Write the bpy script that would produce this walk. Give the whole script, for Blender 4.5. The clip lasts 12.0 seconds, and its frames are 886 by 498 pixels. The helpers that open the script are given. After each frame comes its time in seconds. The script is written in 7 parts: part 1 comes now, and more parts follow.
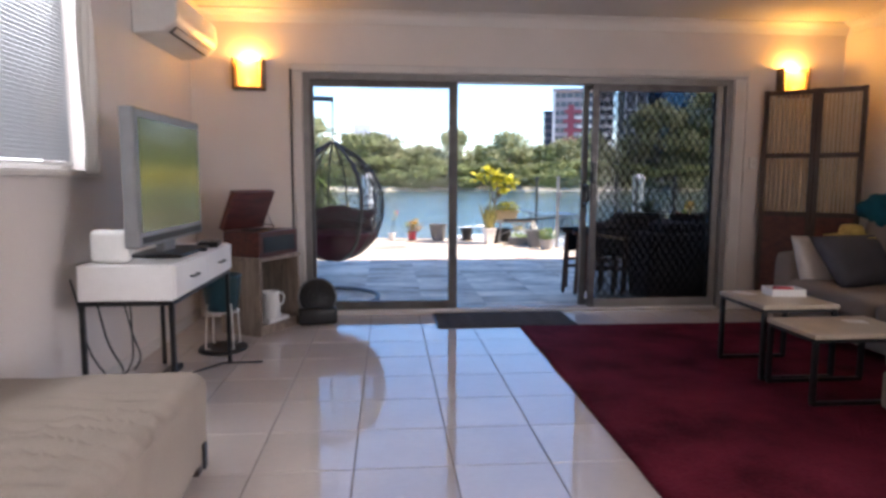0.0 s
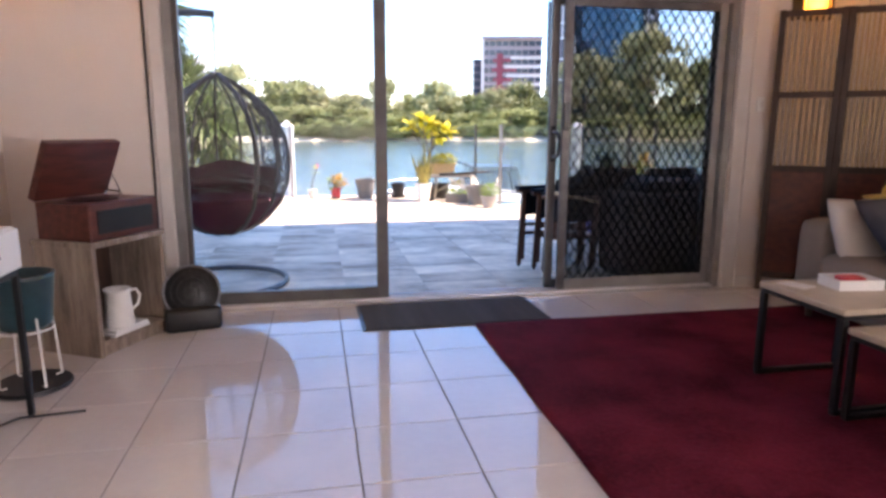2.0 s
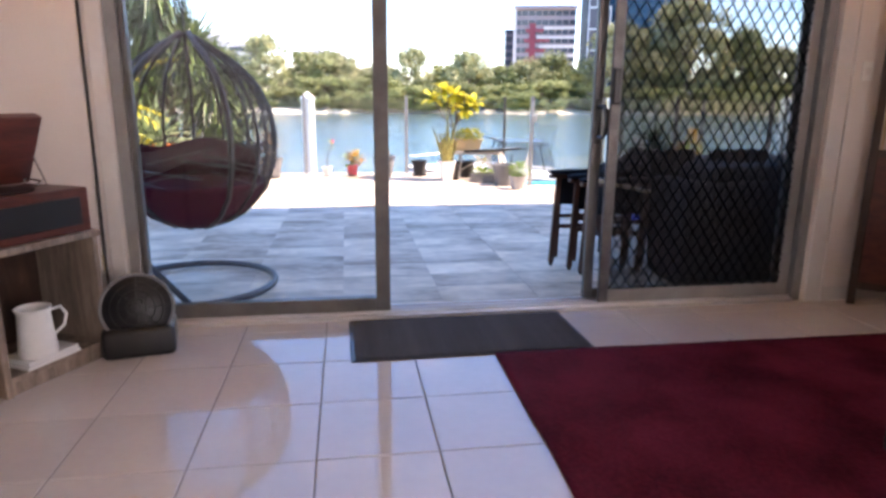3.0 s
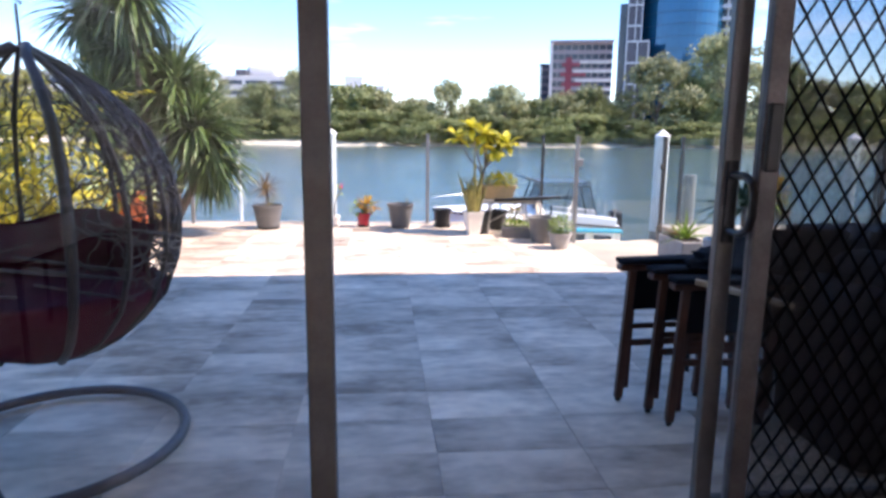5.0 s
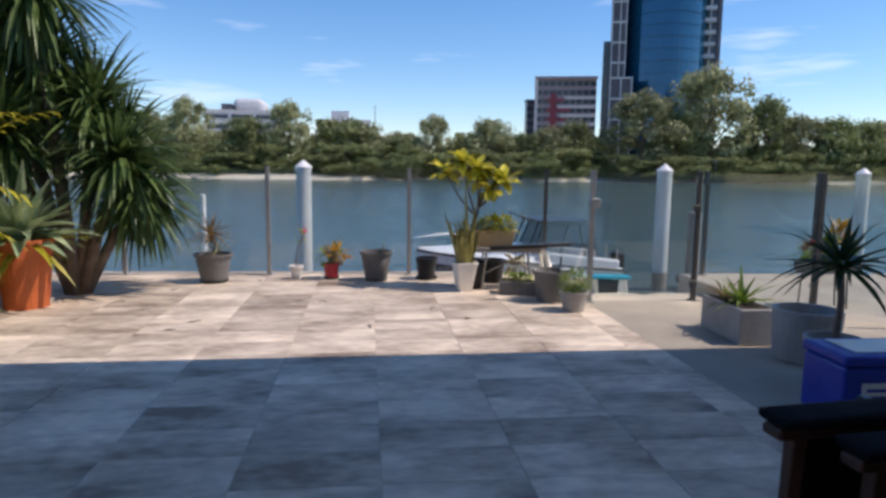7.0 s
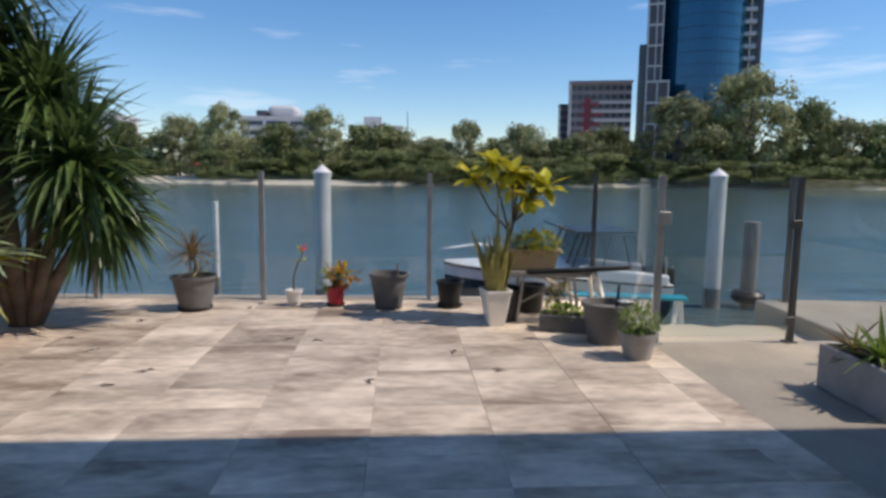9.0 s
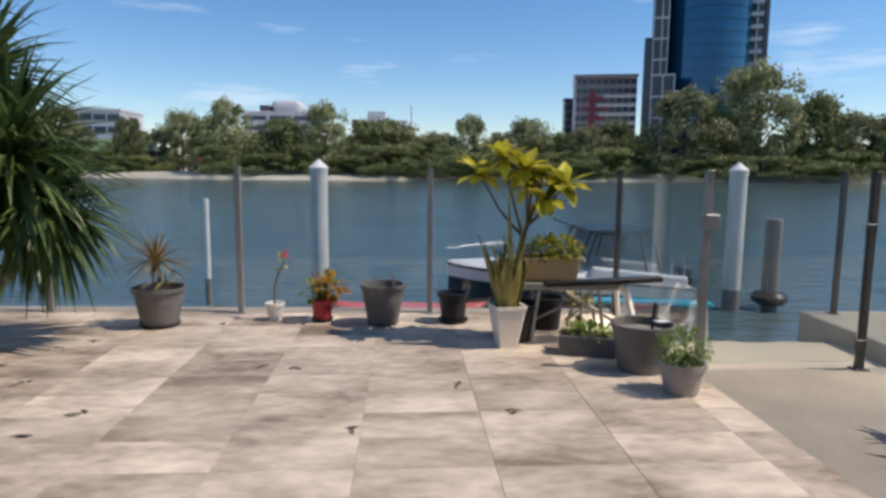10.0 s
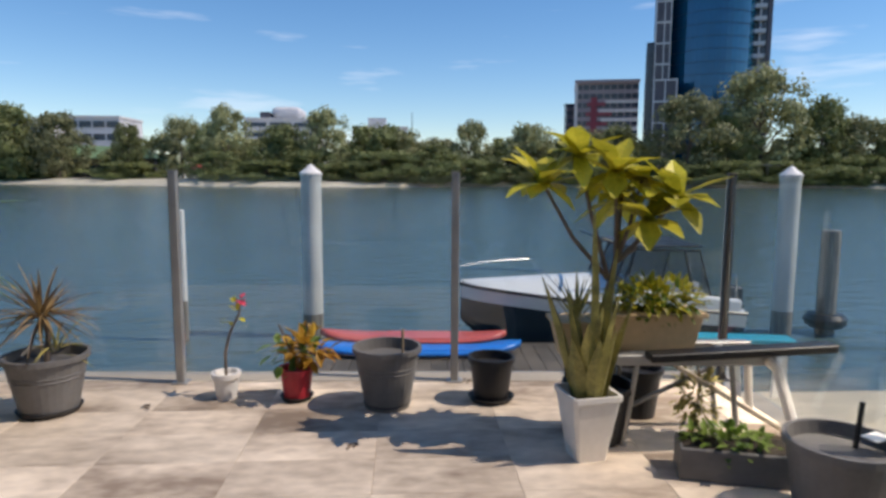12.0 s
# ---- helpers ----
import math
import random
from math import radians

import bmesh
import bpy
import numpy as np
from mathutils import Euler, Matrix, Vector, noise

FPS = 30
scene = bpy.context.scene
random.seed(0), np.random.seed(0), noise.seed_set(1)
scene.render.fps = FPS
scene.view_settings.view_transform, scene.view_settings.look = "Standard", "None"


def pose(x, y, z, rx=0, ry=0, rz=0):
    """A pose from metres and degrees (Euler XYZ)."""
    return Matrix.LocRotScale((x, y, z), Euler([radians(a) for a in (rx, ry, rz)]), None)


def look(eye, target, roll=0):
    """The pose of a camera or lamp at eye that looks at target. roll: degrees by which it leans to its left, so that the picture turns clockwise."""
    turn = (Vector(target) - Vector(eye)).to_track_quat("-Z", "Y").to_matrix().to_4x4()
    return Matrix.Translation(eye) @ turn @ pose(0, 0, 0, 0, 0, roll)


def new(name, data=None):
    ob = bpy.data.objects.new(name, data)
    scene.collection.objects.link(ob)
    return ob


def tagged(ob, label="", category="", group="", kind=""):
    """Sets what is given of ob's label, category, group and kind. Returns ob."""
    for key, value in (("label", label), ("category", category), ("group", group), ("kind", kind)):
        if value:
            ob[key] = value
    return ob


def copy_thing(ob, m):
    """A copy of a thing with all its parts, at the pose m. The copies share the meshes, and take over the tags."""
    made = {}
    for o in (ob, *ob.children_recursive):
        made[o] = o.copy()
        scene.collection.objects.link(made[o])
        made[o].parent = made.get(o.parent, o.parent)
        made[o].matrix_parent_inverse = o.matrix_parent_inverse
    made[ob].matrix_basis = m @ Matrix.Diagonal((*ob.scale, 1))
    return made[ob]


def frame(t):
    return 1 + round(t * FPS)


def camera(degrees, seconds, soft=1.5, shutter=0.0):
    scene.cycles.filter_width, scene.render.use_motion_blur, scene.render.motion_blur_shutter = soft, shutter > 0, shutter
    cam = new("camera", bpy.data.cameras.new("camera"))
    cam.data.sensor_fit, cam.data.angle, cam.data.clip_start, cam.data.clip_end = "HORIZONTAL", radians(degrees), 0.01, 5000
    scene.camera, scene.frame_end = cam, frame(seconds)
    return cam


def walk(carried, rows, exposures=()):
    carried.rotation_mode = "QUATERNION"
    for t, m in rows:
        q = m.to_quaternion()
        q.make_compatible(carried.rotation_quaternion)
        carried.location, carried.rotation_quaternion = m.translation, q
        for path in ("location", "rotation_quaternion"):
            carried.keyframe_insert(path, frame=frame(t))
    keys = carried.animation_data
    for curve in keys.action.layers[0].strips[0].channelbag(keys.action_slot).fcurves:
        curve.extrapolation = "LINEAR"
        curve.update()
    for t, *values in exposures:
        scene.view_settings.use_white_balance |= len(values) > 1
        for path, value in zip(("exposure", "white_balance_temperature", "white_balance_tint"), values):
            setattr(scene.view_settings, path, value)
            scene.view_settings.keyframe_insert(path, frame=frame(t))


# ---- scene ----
cam = camera(69.8, 12.0, soft=3.0, shutter=0.3)
PATH = [
    (0, (-0.589, -5.86, 1.257), (-0.416, -3.88, 1.038), 0.2),
    (0.5, (-0.601, -5.636, 1.24), (-0.22, -3.687, 1.002), 0.5),
    (1, (-0.556, -5.177, 1.232), (0.018, -3.283, 0.947), 0.5),
    (1.5, (-0.54, -4.781, 1.238), (-0.051, -2.866, 0.932), 0.3),
    (2, (-0.431, -4.374, 1.224), (-0.045, -2.447, 0.854), 0.2),
    (2.5, (-0.293, -3.928, 1.215), (0.045, -2.009, 0.764), 0.4),
    (4.5, (0.108, -2.21, 1.317), (0.299, -0.27, 0.87), 0.6),
    (5, (0.203, -1.773, 1.322), (0.394, 0.186, 0.965), 0.6),
    (5.5, (0.273, -1.408, 1.31), (0.449, 0.562, 1.014), 0.3),
    (6, (0.313, -0.923, 1.313), (0.544, 1.044, 1.037), 0.8),
    (6.5, (0.373, -0.521, 1.311), (0.611, 1.447, 1.05), 0.4),
    (7, (0.381, -0.157, 1.321), (0.615, 1.813, 1.068), 0.7),
    (7.5, (0.43, 0.126, 1.338), (0.625, 2.102, 1.092), 0.6),
    (9.5, (0.633, 1.618, 1.31), (0.76, 3.6, 1.073), 0.6),
    (10, (0.665, 2.052, 1.318), (0.786, 4.032, 1.065), 0.5),
    (10.5, (0.69, 2.535, 1.325), (0.83, 4.515, 1.079), 0.5),
    (11, (0.665, 2.97, 1.31), (0.769, 4.954, 1.079), 0.5),
    (11.5, (0.608, 3.4, 1.307), (0.734, 5.382, 1.069), 0.5),
    (12, (0.585, 3.932, 1.301), (0.703, 5.915, 1.067), 0.3),
]
walk(cam, [(t, look(eye, target, roll)) for t, eye, target, roll in PATH],
     [(0, 2.08, 6600, 20), (1.0, 2.38, 7000, 24), (2.0, 2.7, 7200, 27), (2.5, 2.7, 7200, 27), (4.5, 2.42, 6900, 25), (5.0, 1.85, 6500, 25), (5.5, 1.3, 5850, 23), (6.5, 0.7, 6400, 20), (7.5, 0.4, 6500, 17), (9.5, 0.3, 6600, 15), (12, 0.35, 6700, 15)])

# ---- world, sun, exposure ----
world = bpy.data.worlds.new("World")
scene.world = world
world.use_nodes = True
SUN_DIR = Vector((0.60, -0.10, 0.80)).normalized()
SUN_EL = math.asin(SUN_DIR.z)
SUN_ROT = math.atan2(SUN_DIR.x, SUN_DIR.y)


def build_world():
    nt = world.node_tree
    nt.nodes.clear()
    out = nt.nodes.new("ShaderNodeOutputWorld")
    bg = nt.nodes.new("ShaderNodeBackground")
    sky = nt.nodes.new("ShaderNodeTexSky")
    sky.sky_type, sky.sun_disc = "NISHITA", False
    sky.sun_elevation, sky.sun_rotation = SUN_EL, SUN_ROT
    sky.air_density, sky.dust_density, sky.ozone_density = 1.0, 0.0, 4.0
    tc = nt.nodes.new("ShaderNodeTexCoord")
    mp = nt.nodes.new("ShaderNodeMapping")
    mp.inputs["Scale"].default_value = (2.0, 2.0, 17.0)
    mp.inputs["Rotation"].default_value = (0, radians(7), 0)
    nz = nt.nodes.new("ShaderNodeTexNoise")
    nz.inputs["Scale"].default_value, nz.inputs["Detail"].default_value = 1.6, 5
    rp = nt.nodes.new("ShaderNodeValToRGB")
    rp.color_ramp.elements[0].position, rp.color_ramp.elements[1].position = 0.60, 0.80
    rp.color_ramp.elements[1].color = (0.55, 0.55, 0.55, 1)
    mx = nt.nodes.new("ShaderNodeMix")
    mx.data_type = "RGBA"
    mx.inputs["B"].default_value = (8.5, 8.8, 9.2, 1)
    nt.links.new(tc.outputs["Generated"], mp.inputs["Vector"])
    nt.links.new(mp.outputs["Vector"], nz.inputs["Vector"])
    nt.links.new(nz.outputs["Fac"], rp.inputs["Fac"])
    nt.links.new(rp.outputs["Color"], mx.inputs["Factor"])
    hue = nt.nodes.new("ShaderNodeHueSaturation")
    hue.inputs["Saturation"].default_value = 1.22
    nt.links.new(sky.outputs["Color"], hue.inputs["Color"])
    nt.links.new(hue.outputs["Color"], mx.inputs["A"])
    nt.links.new(mx.outputs["Result"], bg.inputs["Color"])
    bg.inputs["Strength"].default_value = 0.109
    nt.links.new(bg.outputs["Background"], out.inputs["Surface"])


build_world()


def lamp(name, kind, energy, colour, m, **more):
    data = bpy.data.lights.new(name, kind)
    data.energy, data.color = energy, colour
    for key, value in more.items():
        if key == "angle":
            data.angle = value
        if key == "size":
            data.shape, data.size, data.size_y = "RECTANGLE", value[0], value[1]
        if key == "radius":
            data.shadow_soft_size = value
    ob = new(name, data)
    ob.matrix_world = m
    return ob


lamp("sun", "SUN", 2.7, (1, 0.90, 0.76), look(SUN_DIR * 30, (0, 0, 0)), angle=radians(0.53))
XR_FILL = 3.90
# daylight from the side wall's window; added fill at an unseen sofa-wall rear window
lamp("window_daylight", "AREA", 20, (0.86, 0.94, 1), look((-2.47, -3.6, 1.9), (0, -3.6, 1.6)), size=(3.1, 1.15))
lamp("rear_daylight", "AREA", 24, (0.92, 0.95, 1), look((XR_FILL, -6.75, 1.5), (0.6, -6.75, 1.3)), size=(2.3, 1.5))

# ---- materials ----


def mat(name, col, rough=0.6, metal=0.0, scale=6.0, var=0.22, bump=0.12, fine=9.0, col2=None, rnd=0.0, stretch=None, spec=0.5, island=False, sss=0.0):
    m = bpy.data.materials.new(name)
    m.use_nodes = True
    nt = m.node_tree
    b = nt.nodes["Principled BSDF"]
    tc = nt.nodes.new("ShaderNodeTexCoord")
    vec = tc.outputs["Object"]
    oi = nt.nodes.new("ShaderNodeObjectInfo")
    if rnd:
        ad = nt.nodes.new("ShaderNodeVectorMath")
        ad.operation = "MULTIPLY_ADD"
        ad.inputs[1].default_value = (37, 53, 71)
        nt.links.new(oi.outputs["Random"], ad.inputs[0])
        nt.links.new(vec, ad.inputs[2])
        vec = ad.outputs["Vector"]
    mp = nt.nodes.new("ShaderNodeMapping")
    mp.inputs["Scale"].default_value = stretch or (1, 1, 1)
    nt.links.new(vec, mp.inputs["Vector"])
    n1 = nt.nodes.new("ShaderNodeTexNoise")
    n1.inputs["Scale"].default_value, n1.inputs["Detail"].default_value = scale, 5
    n2 = nt.nodes.new("ShaderNodeTexNoise")
    n2.inputs["Scale"].default_value, n2.inputs["Detail"].default_value = scale * fine, 4
    nt.links.new(mp.outputs["Vector"], n1.inputs["Vector"])
    nt.links.new(mp.outputs["Vector"], n2.inputs["Vector"])
    am = nt.nodes.new("ShaderNodeMath")
    am.operation = "MULTIPLY_ADD"
    am.inputs[1].default_value = 0.3
    nt.links.new(n2.outputs["Fac"], am.inputs[0])
    sc = nt.nodes.new("ShaderNodeMath")
    sc.operation = "MULTIPLY"
    sc.inputs[1].default_value = 0.75
    nt.links.new(n1.outputs["Fac"], sc.inputs[0])
    nt.links.new(sc.outputs[0], am.inputs[2])
    rp = nt.nodes.new("ShaderNodeValToRGB")
    lo = [c * (1 - var) for c in col]
    hi = col2 or [min(c * (1 + var), 0.95) for c in col]
    rp.color_ramp.elements[0].position, rp.color_ramp.elements[0].color = 0.36, (*lo, 1)
    rp.color_ramp.elements[1].position, rp.color_ramp.elements[1].color = 0.68, (*hi, 1)
    nt.links.new(am.outputs[0], rp.inputs["Fac"])
    colour = rp.outputs["Color"]
    if rnd or island:
        hs = nt.nodes.new("ShaderNodeHueSaturation")
        mr = nt.nodes.new("ShaderNodeMapRange")
        amount = rnd or 0.35
        mr.inputs["To Min"].default_value, mr.inputs["To Max"].default_value = 1 - amount, 1 + amount
        if island:
            ge = nt.nodes.new("ShaderNodeNewGeometry")
            nt.links.new(ge.outputs["Random Per Island"], mr.inputs["Value"])
        else:
            nt.links.new(oi.outputs["Random"], mr.inputs["Value"])
        nt.links.new(mr.outputs["Result"], hs.inputs["Value"])
        nt.links.new(colour, hs.inputs["Color"])
        colour = hs.outputs["Color"]
    nt.links.new(colour, b.inputs["Base Color"])
    b.inputs["Roughness"].default_value, b.inputs["Metallic"].default_value = rough, metal
    b.inputs["Specular IOR Level"].default_value = spec
    if bump:
        bp = nt.nodes.new("ShaderNodeBump")
        bp.inputs["Strength"].default_value, bp.inputs["Distance"].default_value = bump, 0.01
        nt.links.new(n2.outputs["Fac"], bp.inputs["Height"])
        nt.links.new(bp.outputs["Normal"], b.inputs["Normal"])
    if sss:
        b.inputs["Transmission Weight"].default_value = 0.0
        tr = nt.nodes.new("ShaderNodeBsdfTranslucent")
        nt.links.new(colour, tr.inputs["Color"])
        ms = nt.nodes.new("ShaderNodeMixShader")
        ms.inputs["Fac"].default_value = sss
        nt.links.new(b.outputs["BSDF"], ms.inputs[1])
        nt.links.new(tr.outputs["BSDF"], ms.inputs[2])
        nt.links.new(ms.outputs["Shader"], nt.nodes["Material Output"].inputs["Surface"])
    return m


def emit(name, col, strength):
    m = mat(name, col, 0.5)
    b = m.node_tree.nodes["Principled BSDF"]
    b.inputs["Emission Color"].default_value = (*col, 1)
    b.inputs["Emission Strength"].default_value = strength
    return m


def glass(name, tint=(1, 1, 1), rough=0.0):
    m = bpy.data.materials.new(name)
    m.use_nodes = True
    b = m.node_tree.nodes["Principled BSDF"]
    b.inputs["Base Color"].default_value = (*tint, 1)
    b.inputs["Transmission Weight"].default_value, b.inputs["Roughness"].default_value, b.inputs["IOR"].default_value = 1.0, rough, 1.45
    return m


def veil(name, col, opacity):
    """Fine woven mesh: part thread, part gap."""
    m = mat(name, col, 0.7, bump=0)
    nt = m.node_tree
    tr = nt.nodes.new("ShaderNodeBsdfTransparent")
    ms = nt.nodes.new("ShaderNodeMixShader")
    ms.inputs["Fac"].default_value = opacity
    nt.links.new(tr.outputs["BSDF"], ms.inputs[1])
    nt.links.new(nt.nodes["Principled BSDF"].outputs["BSDF"], ms.inputs[2])
    nt.links.new(ms.outputs["Shader"], nt.nodes["Material Output"].inputs["Surface"])
    return m


PAINT = mat("wall_paint", (0.72, 0.66, 0.62), 0.65, scale=1.3, var=0.05, bump=0.05, fine=60)
CEIL = mat("ceiling_paint", (0.74, 0.71, 0.68), 0.8, scale=1.1, var=0.04, bump=0.03, fine=60)
TRIM = mat("white_trim", (0.66, 0.63, 0.6), 0.4, scale=3, var=0.06, bump=0.03)
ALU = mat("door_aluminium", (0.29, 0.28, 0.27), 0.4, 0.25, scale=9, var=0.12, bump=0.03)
# darker copy of the door aluminium: the mullion's shade put into its colour
ALU_SHADE = mat("shaded_aluminium_mullion", (0.13, 0.125, 0.12), 0.42, 0.25, scale=9, var=0.2, bump=0.04)
GRILLE = mat("black_grille_coat", (0.004, 0.004, 0.005), 0.8, scale=9, var=0.2, bump=0.0, spec=0.05)
# darker aluminium for the insect screen's left stile and top rail
ALU_DARK = mat("dark_aluminium", (0.13, 0.12, 0.12), 0.45, 0.5, scale=9, var=0.3, bump=0.05)
TILE = mat("glossy_floor_tile", (0.62, 0.56, 0.52), 0.07, scale=2.0, var=0.06, bump=0.010, fine=14, rnd=0.04, spec=0.9)
GROUT = mat("grout", (0.24, 0.21, 0.19), 0.9, scale=6, var=0.2)
PAVER = mat("travertine_paver", (0.40, 0.31, 0.235), 0.62, scale=1.6, var=0.30, bump=0.12, fine=7, col2=(0.86, 0.735, 0.59), rnd=0.15, stretch=(0.8, 1.5, 1), spec=0.25)
PAVER_GROUT = mat("paver_grout", (0.56, 0.475, 0.385), 0.95, scale=8, var=0.2)
CONCRETE = mat("concrete", (0.36, 0.32, 0.26), 0.85, scale=1.7, var=0.16, bump=0.2, fine=25)
SAND = mat("sand", (0.52, 0.45, 0.33), 0.95, scale=0.8, var=0.14, bump=0.3, fine=30)
FARSAND = mat("far_sand", (0.60, 0.53, 0.42), 0.95, scale=0.2, var=0.12, bump=0.0)
SEABED = mat("river_bed", (0.06, 0.07, 0.05), 0.95, scale=0.1)
RUG = mat("crimson_pile_rug", (0.080, 0.005, 0.014), 0.95, scale=2.6, var=0.42, bump=0.9, fine=22, col2=(0.155, 0.015, 0.030), spec=0.1)
MATT = mat("grey_doormat", (0.085, 0.088, 0.095), 0.95, scale=8, var=0.2, bump=0.6, fine=40, spec=0.1)
STEEL_BLACK = mat("black_powder_coat", (0.012, 0.012, 0.013), 0.42, 0.2, scale=12, var=0.2, bump=0.04)
WHITE = mat("white_lacquer", (0.78, 0.76, 0.74), 0.35, scale=3, var=0.05, bump=0.03)
WHITE_PL = mat("white_plastic", (0.76, 0.75, 0.72), 0.4, scale=4, var=0.06, bump=0.03)
CHROME = mat("brushed_steel", (0.55, 0.55, 0.56), 0.25, 1.0, scale=20, var=0.1, bump=0.03)
SILVER = mat("silver_plastic", (0.27, 0.275, 0.28), 0.36, 0.4, scale=9, var=0.08, bump=0.02)
BLACK_PL = mat("black_plastic", (0.012, 0.012, 0.014), 0.38, scale=9, var=0.2, bump=0.03)
SCREEN = mat("tv_glass", (0.10, 0.105, 0.10), 0.12, 0.35, scale=2, var=0.1, bump=0.0, spec=1.0)
MAHOGANY = mat("red_mahogany", (0.075, 0.018, 0.012), 0.35, scale=4, var=0.35, bump=0.06, stretch=(1, 6, 6), col2=(0.14, 0.035, 0.022))
GREYWOOD = mat("weathered_oak_laminate", (0.20, 0.145, 0.11), 0.55, scale=4, var=0.35, bump=0.12, stretch=(6, 6, 0.7), col2=(0.36, 0.28, 0.22))
DARKWOOD = mat("dark_stained_wood", (0.045, 0.022, 0.014), 0.45, scale=5, var=0.4, bump=0.12, stretch=(6, 6, 0.8))
OUTWOOD = mat("oiled_outdoor_timber", (0.085, 0.030, 0.017), 0.5, scale=5, var=0.45, bump=0.2, stretch=(6, 6, 0.8))
BAMBOO = mat("bamboo_slat", (0.44, 0.33, 0.20), 0.6, scale=6, var=0.25, bump=0.1, stretch=(5, 5, 0.5), rnd=0.12)
TABLETOP = mat("pale_travertine_top", (0.47, 0.39, 0.30), 0.35, scale=5, var=0.15, bump=0.06)
SOFA = mat("taupe_woven_fabric", (0.27, 0.215, 0.175), 0.95, scale=3, var=0.12, bump=0.35, fine=70, spec=0.15)

# vertical green-yellow gradient put into the screen's emission
_nt = SCREEN.node_tree
_tc = _nt.nodes.new("ShaderNodeTexCoord")
_sep = _nt.nodes.new("ShaderNodeSeparateXYZ")
_ramp = _nt.nodes.new("ShaderNodeValToRGB")
_el = _ramp.color_ramp.elements
_el[0].position, _el[0].color = 0.0, (0.055, 0.06, 0.03, 1)
_el[1].position, _el[1].color = 1.0, (0.035, 0.045, 0.022, 1)
for _p, _c in ((0.28, (0.045, 0.055, 0.012, 1)), (0.50, (0.085, 0.085, 0.010, 1)), (0.66, (0.040, 0.055, 0.010, 1))):
    _e = _el.new(_p)
    _e.color = _c
_nt.links.new(_tc.outputs["Generated"], _sep.inputs[0])
_nt.links.new(_sep.outputs["Z"], _ramp.inputs[0])
_nt.links.new(_ramp.outputs[0], _nt.nodes["Principled BSDF"].inputs["Emission Color"])
_nt.nodes["Principled BSDF"].inputs["Emission Strength"].default_value = 0.38
BENCH = mat("beige_cotton_cover", (0.36, 0.305, 0.26), 0.9, scale=2, var=0.10, bump=0.25, fine=60, spec=0.2)
CUSH_GREY = mat("charcoal_cushion", (0.085, 0.085, 0.10), 0.95, scale=4, var=0.15, bump=0.3, fine=60, spec=0.1)
CUSH_WHITE = mat("cream_cushion", (0.62, 0.56, 0.50), 0.9, scale=4, var=0.08, bump=0.35, fine=30, spec=0.1)
TEAL = mat("teal_throw", (0.008, 0.075, 0.095), 0.95, scale=5, var=0.45, bump=0.4, fine=20, spec=0.1)
STRAW = mat("straw", (0.50, 0.36, 0.10), 0.8, scale=10, var=0.3, bump=0.4)
BLIND = mat("blind_slat", (0.50, 0.52, 0.54), 0.5, scale=2, var=0.05, bump=0.02, sss=0.15)
CURTAIN = mat("curtain_cloth", (0.66, 0.62, 0.58), 0.9, scale=3, var=0.06, bump=0.2, fine=40, sss=0.3)
CABLE = mat("cable_rubber", (0.03, 0.03, 0.032), 0.6, scale=9)
BULB = emit("warm_lamp_glow", (1.0, 0.55, 0.16), 9.0)
LAMPFRAME = mat("aged_brass_frame", (0.16, 0.11, 0.07), 0.5, 0.4, scale=9, var=0.3)
PANE = glass("clear_glass")
FENCEGLASS = glass("fence_glass", (0.93, 0.98, 0.96))
MESHV = veil("insect_mesh", (0.010, 0.010, 0.012), 0.62)
EGGW = mat("dark_wicker", (0.022, 0.018, 0.018), 0.5, scale=20, var=0.4, bump=0.2)
EGGM = mat("grey_painted_steel", (0.07, 0.072, 0.08), 0.45, 0.3, scale=8, var=0.2)
MAROON = mat("maroon_cushion", (0.060, 0.006, 0.017), 0.9, scale=4, var=0.25, bump=0.3, fine=40, spec=0.1)
POT_GREY = mat("grey_plastic_pot", (0.16, 0.155, 0.15), 0.6, scale=5, var=0.15, bump=0.1)
POT_BLACK = mat("black_nursery_pot", (0.015, 0.015, 0.017), 0.5, scale=5, var=0.2)
POT_WHITE = mat("white_planter", (0.80, 0.77, 0.72), 0.45, scale=4, var=0.08, bump=0.05)
POT_RED = mat("red_pot", (0.50, 0.035, 0.05), 0.4, scale=4, var=0.15, bump=0.05)
POT_ORANGE = mat("terracotta_pot", (0.55, 0.13, 0.035), 0.6, scale=3, var=0.2, bump=0.1)
POT_STONE = mat("stone_planter", (0.36, 0.345, 0.33), 0.85, scale=4, var=0.15, bump=0.25)
TROUGH = mat("tan_plastic_trough", (0.55, 0.40, 0.22), 0.6, scale=4, var=0.14, bump=0.1)
SOIL = mat("potting_soil", (0.035, 0.025, 0.018), 1.0, scale=25, var=0.5, bump=0.8)
ESKY = mat("blue_cooler_plastic", (0.012, 0.035, 0.36), 0.4, scale=5, var=0.15)
PILE = mat("white_pile_sleeve", (0.60, 0.59, 0.55), 0.5, scale=2, var=0.14, bump=0.1, stretch=(1, 1, 0.4))
PILE_OLD = mat("weathered_timber_pile", (0.22, 0.20, 0.17), 0.9, scale=3, var=0.4, bump=0.4, stretch=(5, 5, 0.6))
POST = mat("grey_fence_post", (0.34, 0.34, 0.33), 0.45, 0.5, scale=6, var=0.12, bump=0.04)
POST_DARK = mat("dark_fence_post", (0.06, 0.06, 0.06), 0.45, 0.4, scale=6, var=0.15, bump=0.04)
HULL = mat("white_gelcoat", (0.80, 0.80, 0.78), 0.18, scale=1.5, var=0.06, bump=0.0)
